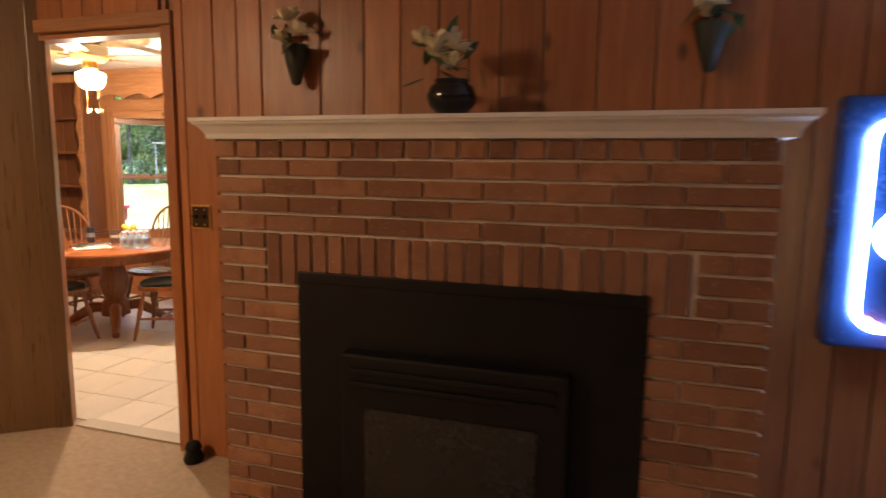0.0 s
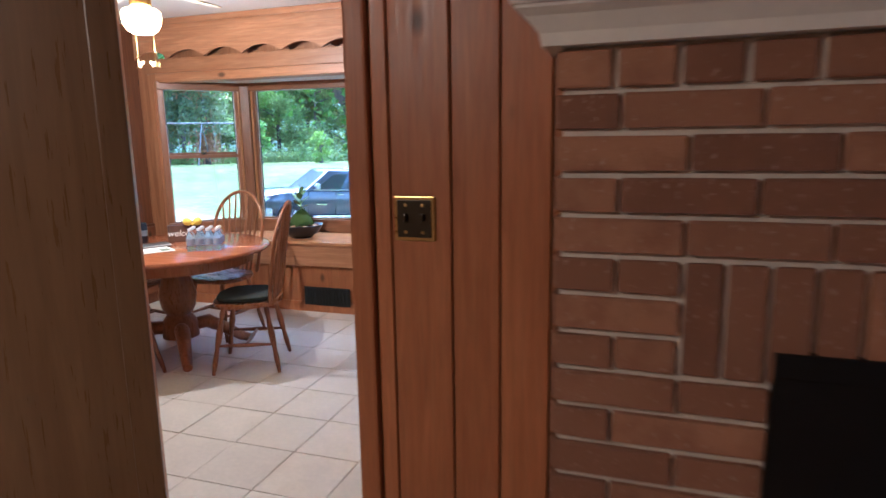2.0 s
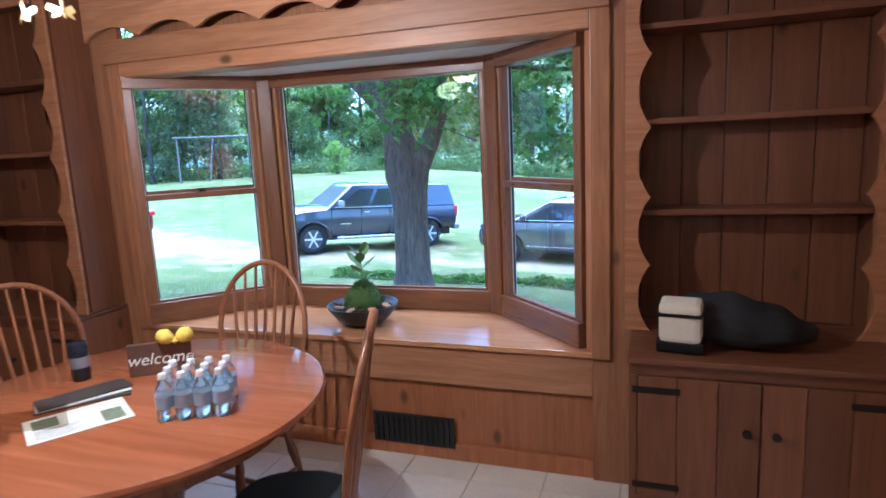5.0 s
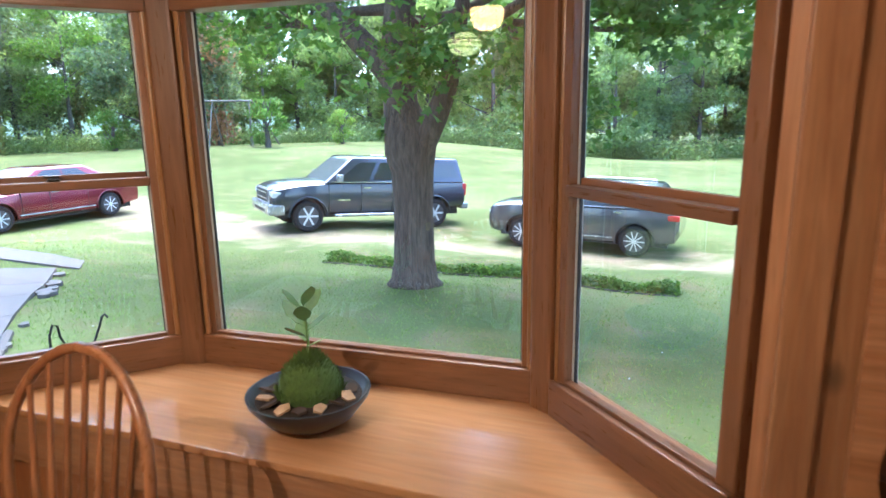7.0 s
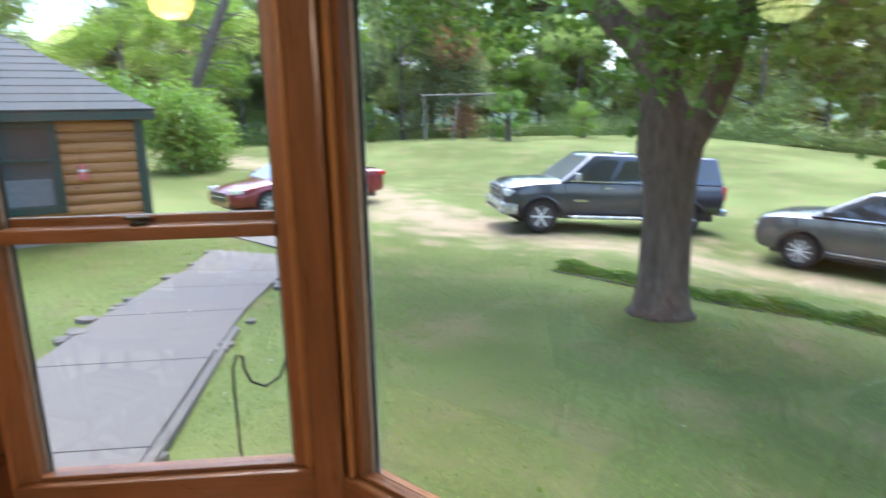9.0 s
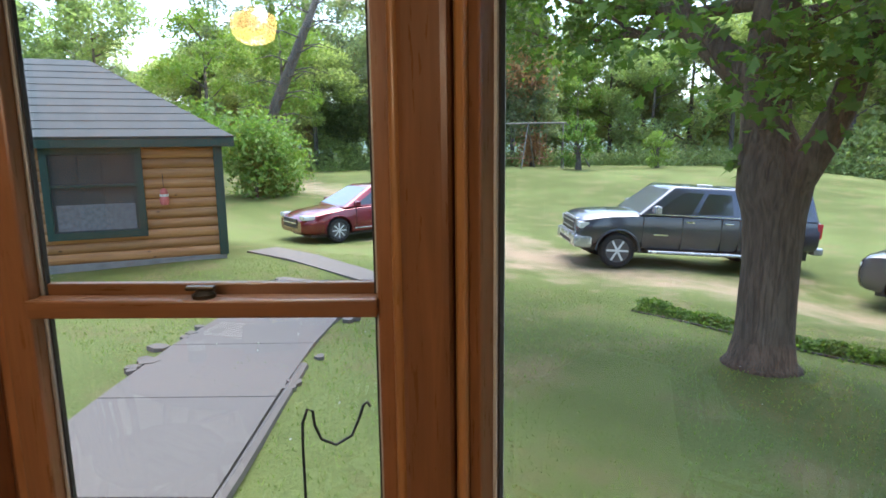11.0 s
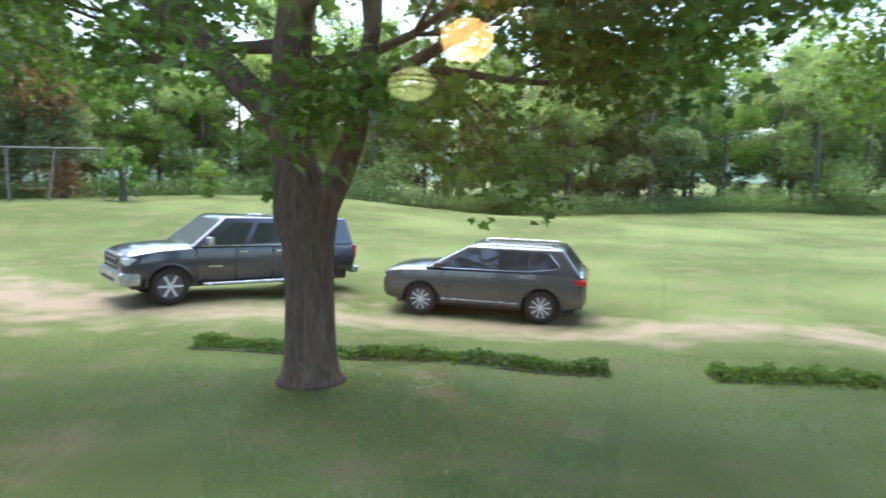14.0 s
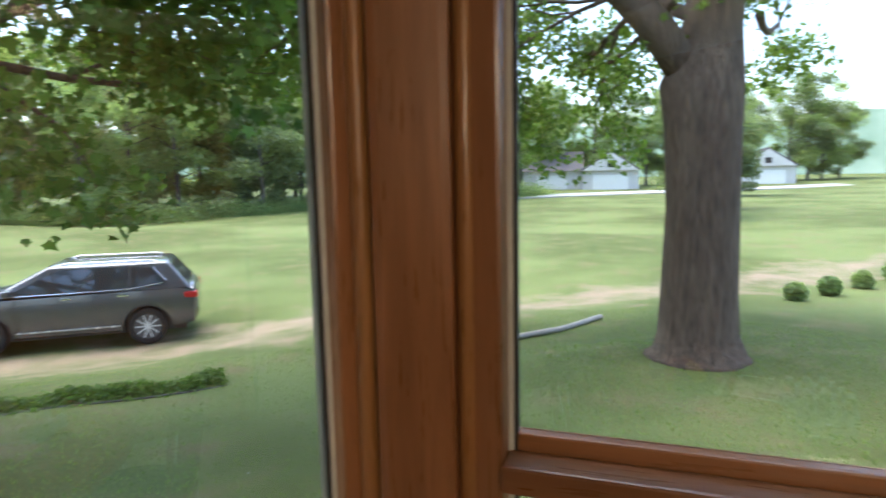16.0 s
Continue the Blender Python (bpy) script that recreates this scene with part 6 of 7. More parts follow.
class House:
    """The upper part of a car between a base and a roof rectangle."""

    def __init__(self, xb, xt, zb, zt, wb, wt):
        self.v = xb, xt, zb, zt, wb, wt

    def at(self, u, v, side, off=0.0):
        (b0, b1), (t0, t1), zb, zt, wb, wt = self.v
        x = (b0 + (b1 - b0) * u) * (1 - v) + (t0 + (t1 - t0) * u) * v
        return Vector((x, side * (wb + (wt - wb) * v + off), zb + (zt - zb) * v))

    def end(self, front, s, v, off=0.0):
        p = self.at(1 if front else 0, v, 1)
        w = p.y
        return Vector((p.x + (off if front else -off), w * s, p.z + off * 0.4))

    def shell(self):
        bm = bmesh.new()
        lo = [bm.verts.new(self.at(u, 0, s)) for u, s in ((0, -1), (1, -1), (1, 1), (0, 1))]
        hi = [bm.verts.new(self.at(u, 1, s)) for u, s in ((0, -1), (1, -1), (1, 1), (0, 1))]
        bm.faces.new(lo[::-1])
        bm.faces.new(hi)
        for k in range(4):
            bm.faces.new((lo[k], lo[(k + 1) % 4], hi[(k + 1) % 4], hi[k]))
        bmesh.ops.bevel(bm, geom=[e for e in bm.edges if e.verts[0].co.z > self.v[2] + 0.01 or e.verts[1].co.z > self.v[2] + 0.01], offset=0.07, segments=3, affect="EDGES", profile=0.5)
        return bm

    def quad(self, corners):
        bm = bmesh.new()
        c = sum(corners, Vector()) / len(corners)
        n = (corners[1] - corners[0]).cross(corners[-1] - corners[0]).normalized()
        if n.dot(c - Vector((c.x * 0.8, 0, 0.9))) < 0:
            n = -n
        a = [bm.verts.new(p + n * 0.004) for p in corners]
        d = [bm.verts.new(p - n * 0.012) for p in corners]
        k = len(corners)
        bm.faces.new(a)
        bm.faces.new(d[::-1])
        for i in range(k):
            bm.faces.new((a[i], a[(i + 1) % k], d[(i + 1) % k], d[i]))
        return bm


def wheel(parent, x, side, w, r, spokes, rim_r, arch):
    """A wheel with its tyre, rim and spokes, under a dark arch."""
    m = Matrix.Translation((x, side * w, r)) @ pose(0, 0, 0, -90 * side, 0, 0)
    wh = part("wheel", lathe([(rim_r, -0.2), (r * 0.93, -0.21), (r, -0.17), (r, -0.03), (r * 0.95, 0.005), (r * 0.86, 0.015), (rim_r + 0.01, 0.008), (rim_r, 0.0)], 36, m=m), TYRE, parent, "black tyre", smooth=50)
    part("rim", lathe([(rim_r + 0.006, 0.006), (rim_r - 0.012, 0.010), (rim_r - 0.022, -0.02), (rim_r - 0.03, -0.05), (0.0, -0.055)], 36, m=m), plain("rim_shadow", (0.08, 0.08, 0.085), 0.4, 0.6), wh, smooth=50)
    part("rim_edge", lathe([(rim_r + 0.006, 0.004), (rim_r - 0.004, 0.016), (rim_r - 0.022, 0.010), (rim_r - 0.02, -0.01)], 36, m=m), RIM_LIP, wh, "dark alloy rim", smooth=50)
    bm = bmesh.new()
    for k in range(spokes):
        wd = 0.55 / spokes * rim_r
        box(0.02, rim_r - 0.004, -wd, wd, -0.02, 0.014, 0.004, bm, m @ pose(0, 0, 0, 0, 0, 360 / spokes * k))
    lathe([(0, 0.012), (0.04, 0.010), (0.05, -0.01), (0, -0.02)], 16, bm, m=m)
    part("spokes", bm, ALLOY, wh, "alloy spokes")
    return wh


def cutters(shell, holes):
    """Round wheel openings in the sides of a body shell, by a boolean that is applied at once."""
    for x, r, rad, w in holes:
        for side in (-1, 1):
            bm = bmesh.new()
            lathe([(0, -0.25), (rad, -0.25), (rad, 0.3), (0, 0.3)], 32, bm, m=Matrix.Translation((x, side * w, r)) @ pose(0, 0, 0, -90 * side, 0, 0))
            me = bpy.data.meshes.new("cut")
            bmesh.ops.recalc_face_normals(bm, faces=bm.faces)
            bm.to_mesh(me)
            bm.free()
            tool = new("cut", me)
            tool.parent = shell.parent
            md = shell.modifiers.new("arch", "BOOLEAN")
            md.operation, md.object, md.solver = "DIFFERENCE", tool, "EXACT"
            bpy.context.view_layer.update()
            done = bpy.data.meshes.new_from_object(shell.evaluated_get(bpy.context.evaluated_depsgraph_get()))
            shell.modifiers.clear()
            shell.data = done
            bpy.data.objects.remove(tool)
    shell.data.shade_smooth()
    shell.data.set_sharp_from_angle(angle=radians(35))


def stand(front, rear, extra=0.0):
    """The pose of a vehicle by the ground under its front and rear wheels on the near side."""
    f, r = Vector(front), Vector(rear)
    d = (f - r).normalized()
    mid = (f + r) / 2 + Vector((-d.y, d.x)) * extra
    zs = [ground_z(*(p + Vector((-d.y, d.x)) * k * extra)) for p in (f, r) for k in (0, 2)]
    pitch = math.degrees(math.atan2(((zs[2] + zs[3]) - (zs[0] + zs[1])) / 2, (f - r).length))
    return pose(mid.x, mid.y, sum(zs) / 4 + 0.01, 0, pitch, math.degrees(math.atan2(d.y, d.x)))


# grey pickup with a cap over its bed
truck = thing("pickup_truck", "dark grey crew-cab pickup with a cap, parked on the gravel track", "pickup truck", stand((-9.655, 14.84), (-7.257, 17.60), -0.82))
W = 0.98
st = [(-2.82, 0.62, 1.20, 0.93, 1.22), (-2.77, 0.55, 1.28, W, 1.30), (-1.0, 0.50, 1.29, W, 1.31), (-0.9, 0.45, 1.26, W, 1.30), (1.0, 0.43, 1.26, W, 1.30), (1.45, 0.45, 1.24, W, 1.32), (2.05, 0.48, 1.20, W, 1.29), (2.42, 0.50, 1.14, 0.975, 1.24), (2.63, 0.52, 1.08, 0.95, 1.18), (2.72, 0.54, 1.02, 0.91, 1.10), (2.75, 0.56, 0.96, 0.86, 1.0)]
tb = part("body", body_shell(st), GREY_PAINT, truck, "dark grey metallic paint")
cutters(tb, ((1.835, 0.40, 0.50, 0.98), (-1.835, 0.40, 0.50, 0.98)))
part("underbody", box(-2.7, 2.55, -0.72, 0.72, 0.34, 0.62), TRIM, truck)
cab = House((-0.97, 1.42), (-0.90, 0.60), 1.25, 1.93, 0.955, 0.80)
part("cab", cab.shell(), GREY_PAINT, truck, smooth=35)
for s in (-1, 1):
    part("side_window", cab.quad([cab.at(0.09, 0.12, s), cab.at(0.45, 0.10, s), cab.at(0.445, 0.80, s), cab.at(0.13, 0.80, s)]), CAR_GLASS, truck, "dark side window")
    part("side_window", cab.quad([cab.at(0.51, 0.10, s), cab.at(0.875, 0.08, s), cab.at(0.80, 0.74, s), cab.at(0.76, 0.80, s), cab.at(0.51, 0.80, s)]), CAR_GLASS, truck, "dark side window")
    part("belt_trim", box(-0.9, 1.2, s * 0.945 - 0.008, s * 0.945 + 0.008, 1.268, 1.288, 0.004), CHROME, truck)
    part("running_board", tube([(-1.15, s * 1.0, 0.42), (1.15, s * 1.0, 0.42)], 0.045, 10), BRIGHT, truck, "chrome running board", smooth=50)
    part("mirror", box(0.98, 1.12, min(s * 0.97, s * 1.17), max(s * 0.97, s * 1.17), 1.30, 1.48, 0.03), BRIGHT, truck, "chrome mirror")
    part("headlight", box(2.40, 2.75, min(s * 0.62, s * 0.945), max(s * 0.62, s * 0.945), 0.88, 1.03, 0.03), LAMP_CLEAR, truck, "headlight")
    part("tail_light", box(-2.83, -2.71, min(s * 0.84, s * 0.975), max(s * 0.84, s * 0.975), 0.90, 1.24, 0.02), LAMP_RED, truck, "red tail light")
    for x in (0.15, -0.75):
        part("door_handle", box(x, x + 0.2, min(s * 0.985, s * 1.01), max(s * 0.985, s * 1.01), 1.12, 1.16, 0.01), CHROME, truck)
    for x in (0.40, -0.50, -0.92, 1.30):
        part("door_seam", box(x - 0.004, x + 0.004, s * 0.9 - 0.085, s * 0.9 + 0.085, 0.5, 1.25), TRIM, truck)
    part("badge", box(0.72, 1.05, min(s * 0.98, s * 0.99), max(s * 0.98, s * 0.99), 0.80, 0.835, 0.003), CHROME, truck)
    for x in (1.835, -1.835):
        wheel(truck, x, s, 0.95, 0.405, 6, 0.265, 0.5)
        part("arch_lip", tube([(x + 0.50 * math.cos(radians(a)), s * 0.975, 0.40 + 0.50 * math.sin(radians(a))) for a in range(0, 181, 12)], 0.028, 6), GREY_PAINT, truck, smooth=50)
part("windshield", cab.quad([cab.end(True, -0.88, 0.06, 0.0), cab.end(True, 0.88, 0.06, 0.0), cab.end(True, 0.86, 0.88, 0.0), cab.end(True, -0.86, 0.88, 0.0)]), WINDSHIELD_SKY, truck, "windshield with the sky's reflection put into its pale colour")
cap = House((-2.77, -0.98), (-2.60, -0.98), 1.28, 1.93, 0.94, 0.79)
part("bed_cap", cap.shell(), GREY_PAINT, truck, "grey bed cap", smooth=35)
for s in (-1, 1):
    part("cap_window", cap.quad([cap.at(0.08, 0.2, s), cap.at(0.90, 0.2, s), cap.at(0.90, 0.82, s), cap.at(0.13, 0.82, s)]), CAR_GLASS, truck, "dark cap window")
part("grille_surround", box(2.65, 2.78, -0.66, 0.66, 0.70, 1.09, 0.04), BRIGHT, truck, "chrome grille surround")
part("grille", box(2.67, 2.795, -0.58, 0.58, 0.75, 1.05, 0.02), TRIM, truck, "black grille")
for z in (0.84, 0.98):
    part("grille_bar", box(2.78, 2.81, -0.56, 0.56, z - 0.012, z + 0.012, 0.006), BRIGHT, truck, "chrome grille bar")
part("bumper", box(2.43, 2.85, -0.97, 0.97, 0.44, 0.72, 0.06), BRIGHT, truck, "chrome front bumper")
part("bumper_inset", box(2.78, 2.856, -0.55, 0.55, 0.50, 0.58, 0.01), TRIM, truck)
part("rear_bumper", box(-2.95, -2.73, -0.93, 0.93, 0.50, 0.68, 0.04), BRIGHT, truck, "chrome rear bumper")
part("roof_marker", box(-0.60, -0.25, -0.06, 0.06, 1.925, 1.97, 0.02), WHITE, truck)


def passenger(name, label, pos, base, st, axles, r, rim, spokes, col, house, wins, grille_z):
    """A passenger car of the usual parts; wins: side windows by their corners on the upper part."""
    c = thing(name, label, "car", pos)
    shell = part("body", body_shell(st), col, c)
    w = max(s[3] for s in st)
    cutters(shell, [(x, r, r + 0.075, w) for x in axles])
    part("underbody", box(st[0][0] + 0.25, st[-1][0] - 0.3, -w * 0.74, w * 0.74, base - 0.04, base + 0.25), TRIM, c)
    part("upper_body", house.shell(), col, c, smooth=35)
    for s in (-1, 1):
        for q in wins:
            part("side_window", house.quad([house.at(u, v, s) for u, v in q]), CAR_GLASS, c, "dark side window")
        for x in axles:
            wheel(c, x, s, w - 0.03, r, spokes, rim, r + 0.075)
            pts = [(x + (r + 0.075) * math.cos(radians(a)), s * (w - 0.012), r + (r + 0.075) * math.sin(radians(a))) for a in range(-8, 189, 14)]
            part("arch_lip", tube(pts, 0.022, 6), TRIM if name == "suv" else col, c, smooth=50)
        zsill = base + 0.14
        part("sill_trim", box(axles[1] + r + 0.12, axles[0] - r - 0.12, s * (w - 0.005) - 0.012, s * (w - 0.005) + 0.012, zsill, zsill + 0.03, 0.005), BRIGHT, c, "bright sill strip")
        xm = house.v[0][1] - 0.42
        part("mirror", box(xm, xm + 0.14, min(s * (w - 0.04), s * (w + 0.15)), max(s * (w - 0.04), s * (w + 0.15)), house.v[2] + 0.02, house.v[2] + 0.15, 0.03), col, c, "door mirror")
        xf, xr = st[-1][0], st[0][0]
        part("headlight", box(xf - 0.36, xf - 0.03, min(s * 0.52, s * 0.82), max(s * 0.52, s * 0.82), grille_z + 0.10, grille_z + 0.22, 0.03), LAMP_CLEAR, c, "headlight")
        part("tail_light", box(xr - 0.005, xr + 0.26, min(s * 0.58, s * (w - 0.02)), max(s * 0.58, s * (w - 0.02)), grille_z + 0.24, grille_z + 0.37, 0.03), LAMP_RED, c, "red tail light")
        for x in (axles[0] - 1.45, axles[0] - 2.45):
            part("door_handle", box(x, x + 0.18, min(s * (w - 0.012), s * (w + 0.012)), max(s * (w - 0.012), s * (w + 0.012)), house.v[2] - 0.10, house.v[2] - 0.07, 0.006), CHROME, c)
        for x in (axles[0] - 0.52, axles[0] - 1.22, axles[0] - 2.22):
            part("door_seam", box(x - 0.003, x + 0.003, s * (w - 0.08) - 0.083, s * (w - 0.08) + 0.083, base + 0.2, house.v[2] - 0.01), TRIM, c)
    part("windshield", house.quad([house.end(True, -0.9, 0.05), house.end(True, 0.9, 0.05), house.end(True, 0.88, 0.9), house.end(True, -0.88, 0.9)]), WINDSHIELD_SKY, c, "windshield with the sky's reflection put into its pale colour")
    part("rear_window", house.quad([house.end(False, -0.86, 0.12), house.end(False, 0.86, 0.12), house.end(False, 0.84, 0.85), house.end(False, -0.84, 0.85)]), CAR_GLASS, c, "dark rear window")
    part("grille", box(st[-1][0] - 0.05, st[-1][0] + 0.02, -0.45, 0.45, grille_z - 0.12, grille_z + 0.12, 0.02), TRIM, c, "black grille")
    part("grille_bar", box(st[-1][0] + 0.01, st[-1][0] + 0.03, -0.46, 0.46, grille_z - 0.01, grille_z + 0.02, 0.005), BRIGHT, c)
    return c


w = 0.945
st = [(-2.34, 0.50, 1.0, 0.82, 1.06), (-2.26, 0.36, 1.11, 0.91, 1.16), (-1.95, 0.30, 1.14, w, 1.18), (-1.0, 0.27, 1.13, w, 1.18), (0.9, 0.27, 1.10, w, 1.16), (1.3, 0.27, 1.09, w, 1.16), (1.85, 0.29, 1.06, 0.935, 1.12), (2.16, 0.31, 1.01, 0.89, 1.07), (2.29, 0.34, 0.94, 0.83, 1.0), (2.34, 0.40, 0.82, 0.78, 0.88)]
hs = House((-2.22, 1.30), (-1.80, 0.30), 1.12, 1.65, 0.91, 0.73)
suv = passenger("suv", "dark grey family car with roof rails parked on gravel", stand((-4.36, 16.54), (-1.63, 16.206), -0.82), 0.27, st, (1.3825, -1.3825), 0.37, 0.245, 10, SUV_PAINT, hs,
                (((0.60, 0.06), (0.93, 0.06), (0.86, 0.84), (0.60, 0.86)), ((0.335, 0.08), (0.585, 0.06), (0.585, 0.86), (0.33, 0.86)), ((0.12, 0.26), (0.32, 0.08), (0.315, 0.86), (0.16, 0.78))), 0.66)
for s in (-1, 1):
    part("roof_rail", tube([(-1.6, s * 0.63, 1.648), (-1.5, s * 0.63, 1.675), (0.0, s * 0.63, 1.68), (0.15, s * 0.63, 1.648)], 0.016, 8), CHROME, suv, smooth=50)
    part("window_trim", tube([hs.at(u, v, s, 0.012) for u, v in ((0.94, 0.02), (0.6, 0.03), (0.32, 0.05), (0.13, 0.22), (0.105, 0.30), (0.15, 0.80))], 0.010, 6), CHROME, suv, "bright window trim")
w = 0.89
st = [(-2.42, 0.45, 0.80, 0.74, 0.88), (-2.33, 0.30, 0.95, 0.84, 1.00), (-1.8, 0.24, 0.98, w, 1.03), (-0.6, 0.22, 0.95, w, 1.0), (0.8, 0.22, 0.92, w, 0.97), (1.3, 0.22, 0.88, w, 0.94), (1.9, 0.23, 0.80, 0.88, 0.86), (2.3, 0.25, 0.70, 0.80, 0.76), (2.42, 0.3, 0.62, 0.70, 0.65)]
hr = House((-1.85, 1.25), (-0.95, 0.30), 0.93, 1.45, 0.84, 0.60)
passenger("sedan", "dark red four-door saloon car parked at the end of the track", stand((-15.85, 11.3), (-15.55, 14.1), -0.78), 0.20, st, (1.42, -1.42), 0.325, 0.215, 8, RED_PAINT, hr,
          (((0.52, 0.06), (0.90, 0.06), (0.80, 0.86), (0.52, 0.86)), ((0.16, 0.08), (0.50, 0.06), (0.50, 0.86), (0.24, 0.84))), 0.55)

# ---------------------------------------------------------------- log-sided cabin
CABIN = Matrix.Translation((-13.3, 7.2, 0)) @ pose(0, 0, 0, 0, 0, math.degrees(math.atan2(-2.25, -0.84)))
LOG = pine("log_siding", (0.42, 0.20, 0.07), (0.62, 0.36, 0.15), 0.5, axis=0, knots=True, stretch=6)
GREEN = plain("green_trim", (0.012, 0.042, 0.03), 0.5, vary=0.2)
SHINGLE = plain("shingle", (0.055, 0.065, 0.068), 0.9, vary=0.35, scale=3, bumpy=0.8)
STONE = plain("foundation", (0.20, 0.19, 0.17), 0.95, vary=0.3, scale=8, bumpy=0.8)
cabin = thing("cabin", "small log-sided cabin with dark green trim and a grey shingle roof", "cabin", CABIN)
zb, zt, L, D = -0.42, 1.78, 6.5, 4.6
part("wall", box(0.05, L, -D, -0.05, zb, zt), LOG, cabin)
part("foundation", box(-0.02, L, -D, 0.03, -0.75, zb, 0.01), STONE, cabin)
n = 12
WX0, WX1, WZ0, WZ1 = 1.42, 2.75, 0.15, 1.50
for k in range(n):
    z = zb + (zt - zb) * (k + 0.5) / n
    r = (zt - zb) / n / 2
    spans = [(0.08, L)] if z > WZ1 + 0.1 or z < WZ0 - 0.1 else [(0.08, WX0 - 0.1), (WX1 + 0.1, L)]
    for a, c in spans:
        m = Matrix.Translation((0, -0.05, z)) @ Matrix.Diagonal((1, 0.55, 1, 1))
        bm = tube([(a, 0, 0), (c, 0, 0)], r * 1.03, 14)
        bmesh.ops.transform(bm, matrix=m, verts=bm.verts)
        part("log", bm, LOG, cabin, smooth=60)
    bm = tube([(0, -0.08, 0), (0, -D, 0)], r * 1.03, 10)
    bmesh.ops.transform(bm, matrix=Matrix.Translation((0.05, 0, z)) @ Matrix.Diagonal((0.55, 1, 1, 1)), verts=bm.verts)
    part("log", bm, LOG, cabin, smooth=60)
part("corner_board", box(-0.06, 0.10, -0.10, 0.06, zb, zt, 0.01), GREEN, cabin, "dark green corner board")
win = part("window", box(WX0, WX1, -0.04, 0.02, WZ0, WZ1), plain("cabin_glass", (0.05, 0.06, 0.06), 0.05, bumpy=0), cabin, "dark window pane with curtains")
for a in ((WX0 - 0.12, WX1 + 0.12, WZ1, WZ1 + 0.13), (WX0 - 0.12, WX1 + 0.12, WZ0 - 0.13, WZ0), (WX0 - 0.12, WX0, WZ0, WZ1), (WX1, WX1 + 0.12, WZ0, WZ1), (WX0, WX1, (WZ0 + WZ1) / 2 + 0.1, (WZ0 + WZ1) / 2 + 0.15)):
    part("frame", box(a[0], a[1], 0.0, 0.075, a[2], a[3], 0.006), GREEN, win, "dark green frame")
part("curtain", box(WX0 + 0.05, WX1 - 0.05, 0.022, 0.026, WZ0 + 0.02, WZ0 + 0.48), plain("curtain_lace", (0.14, 0.145, 0.15), 0.9, vary=0.5, scale=14), win, "pale patterned curtain")
ov = 0.28
ex0, ex1, ey0, ey1 = -ov, L + ov, -D - ov, ov
rz, inset = 3.35, (D + 2 * ov) / 2
ridge = ((ex0 + inset, -D / 2), (ex1 - inset, -D / 2))
for name, pts in (("roof", [(ex0, ey1, zt), (ex1, ey1, zt), (*ridge[1], rz), (*ridge[0], rz)]), ("roof", [(ex1, ey0, zt), (ex0, ey0, zt), (*ridge[0], rz), (*ridge[1], rz)]), ("roof", [(ex0, ey0, zt), (ex0, ey1, zt), (*ridge[0], rz)]), ("roof", [(ex1, ey1, zt), (ex1, ey0, zt), (*ridge[1], rz)])):
    bm = bmesh.new()
    P = [Vector(p) for p in pts]
    nrm = (P[1] - P[0]).cross(P[-1] - P[0]).normalized()
    nrm = nrm if nrm.z > 0 else -nrm
    rows = 11
    for k in range(rows):
        a, c = k / rows, (k + 1) / rows
        q0, q1 = P[0].lerp(P[-1], a), P[1].lerp(P[2], a)
        q2, q3 = P[1].lerp(P[2], c), P[0].lerp(P[-1], c)
        vs = [bm.verts.new(q + nrm * o) for q, o in ((q0, 0.022), (q1, 0.022), (q2, 0.012), (q3, 0.012))] + [bm.verts.new(q - nrm * 0.03) for q in (q0, q1, q2, q3)]
        for f in ((0, 1, 2, 3), (7, 6, 5, 4), (0, 4, 5, 1), (1, 5, 6, 2), (2, 6, 7, 3), (3, 7, 4, 0)):
            bm.faces.new([vs[i] for i in f])
    part(name, bm, SHINGLE, cabin, "grey asphalt shingle courses")
for a in ((ex0 + 0.004, ex1, ey1 - 0.03, ey1 - 0.002), (ex0 + 0.004, ex1, ey0, ey0 + 0.03)):
    part("fascia", box(a[0], a[1], a[2], a[3], zt - 0.17, zt - 0.03, 0.004), GREEN, cabin, "dark green fascia")
part("fascia", box(ex0 + 0.002, ex0 + 0.03, ey0 + 0.03, ey1 - 0.03, zt - 0.17, zt - 0.03, 0.004), GREEN, cabin, "dark green fascia")
part("soffit", box(ex0 + 0.03, ex1, ey0 + 0.03, ey1 - 0.03, zt - 0.06, zt - 0.032), GREEN, cabin)
orn = thing("wall_ornament", "small red and white hanging ornament on the cabin wall", "ornament", CABIN @ Matrix.Translation((0.98, 0.10, 0.72)))
part("cord", tube([(0, 0, 0.16), (0, 0, 0.42)], 0.006, 6), TRIM, orn)
part("body", lathe([(0, -0.16), (0.07, -0.14), (0.085, -0.04), (0.05, 0.03), (0.07, 0.06), (0.055, 0.12), (0, 0.17)], 18), plain("ornament_red", (0.5, 0.12, 0.1), 0.5, vary=0.2), orn, smooth=50)
part("band", lathe([(0.062, 0.005), (0.072, 0.005), (0.078, 0.05), (0.062, 0.05)], 18), plain("ornament_white", (0.75, 0.7, 0.66), 0.6), orn, smooth=50)

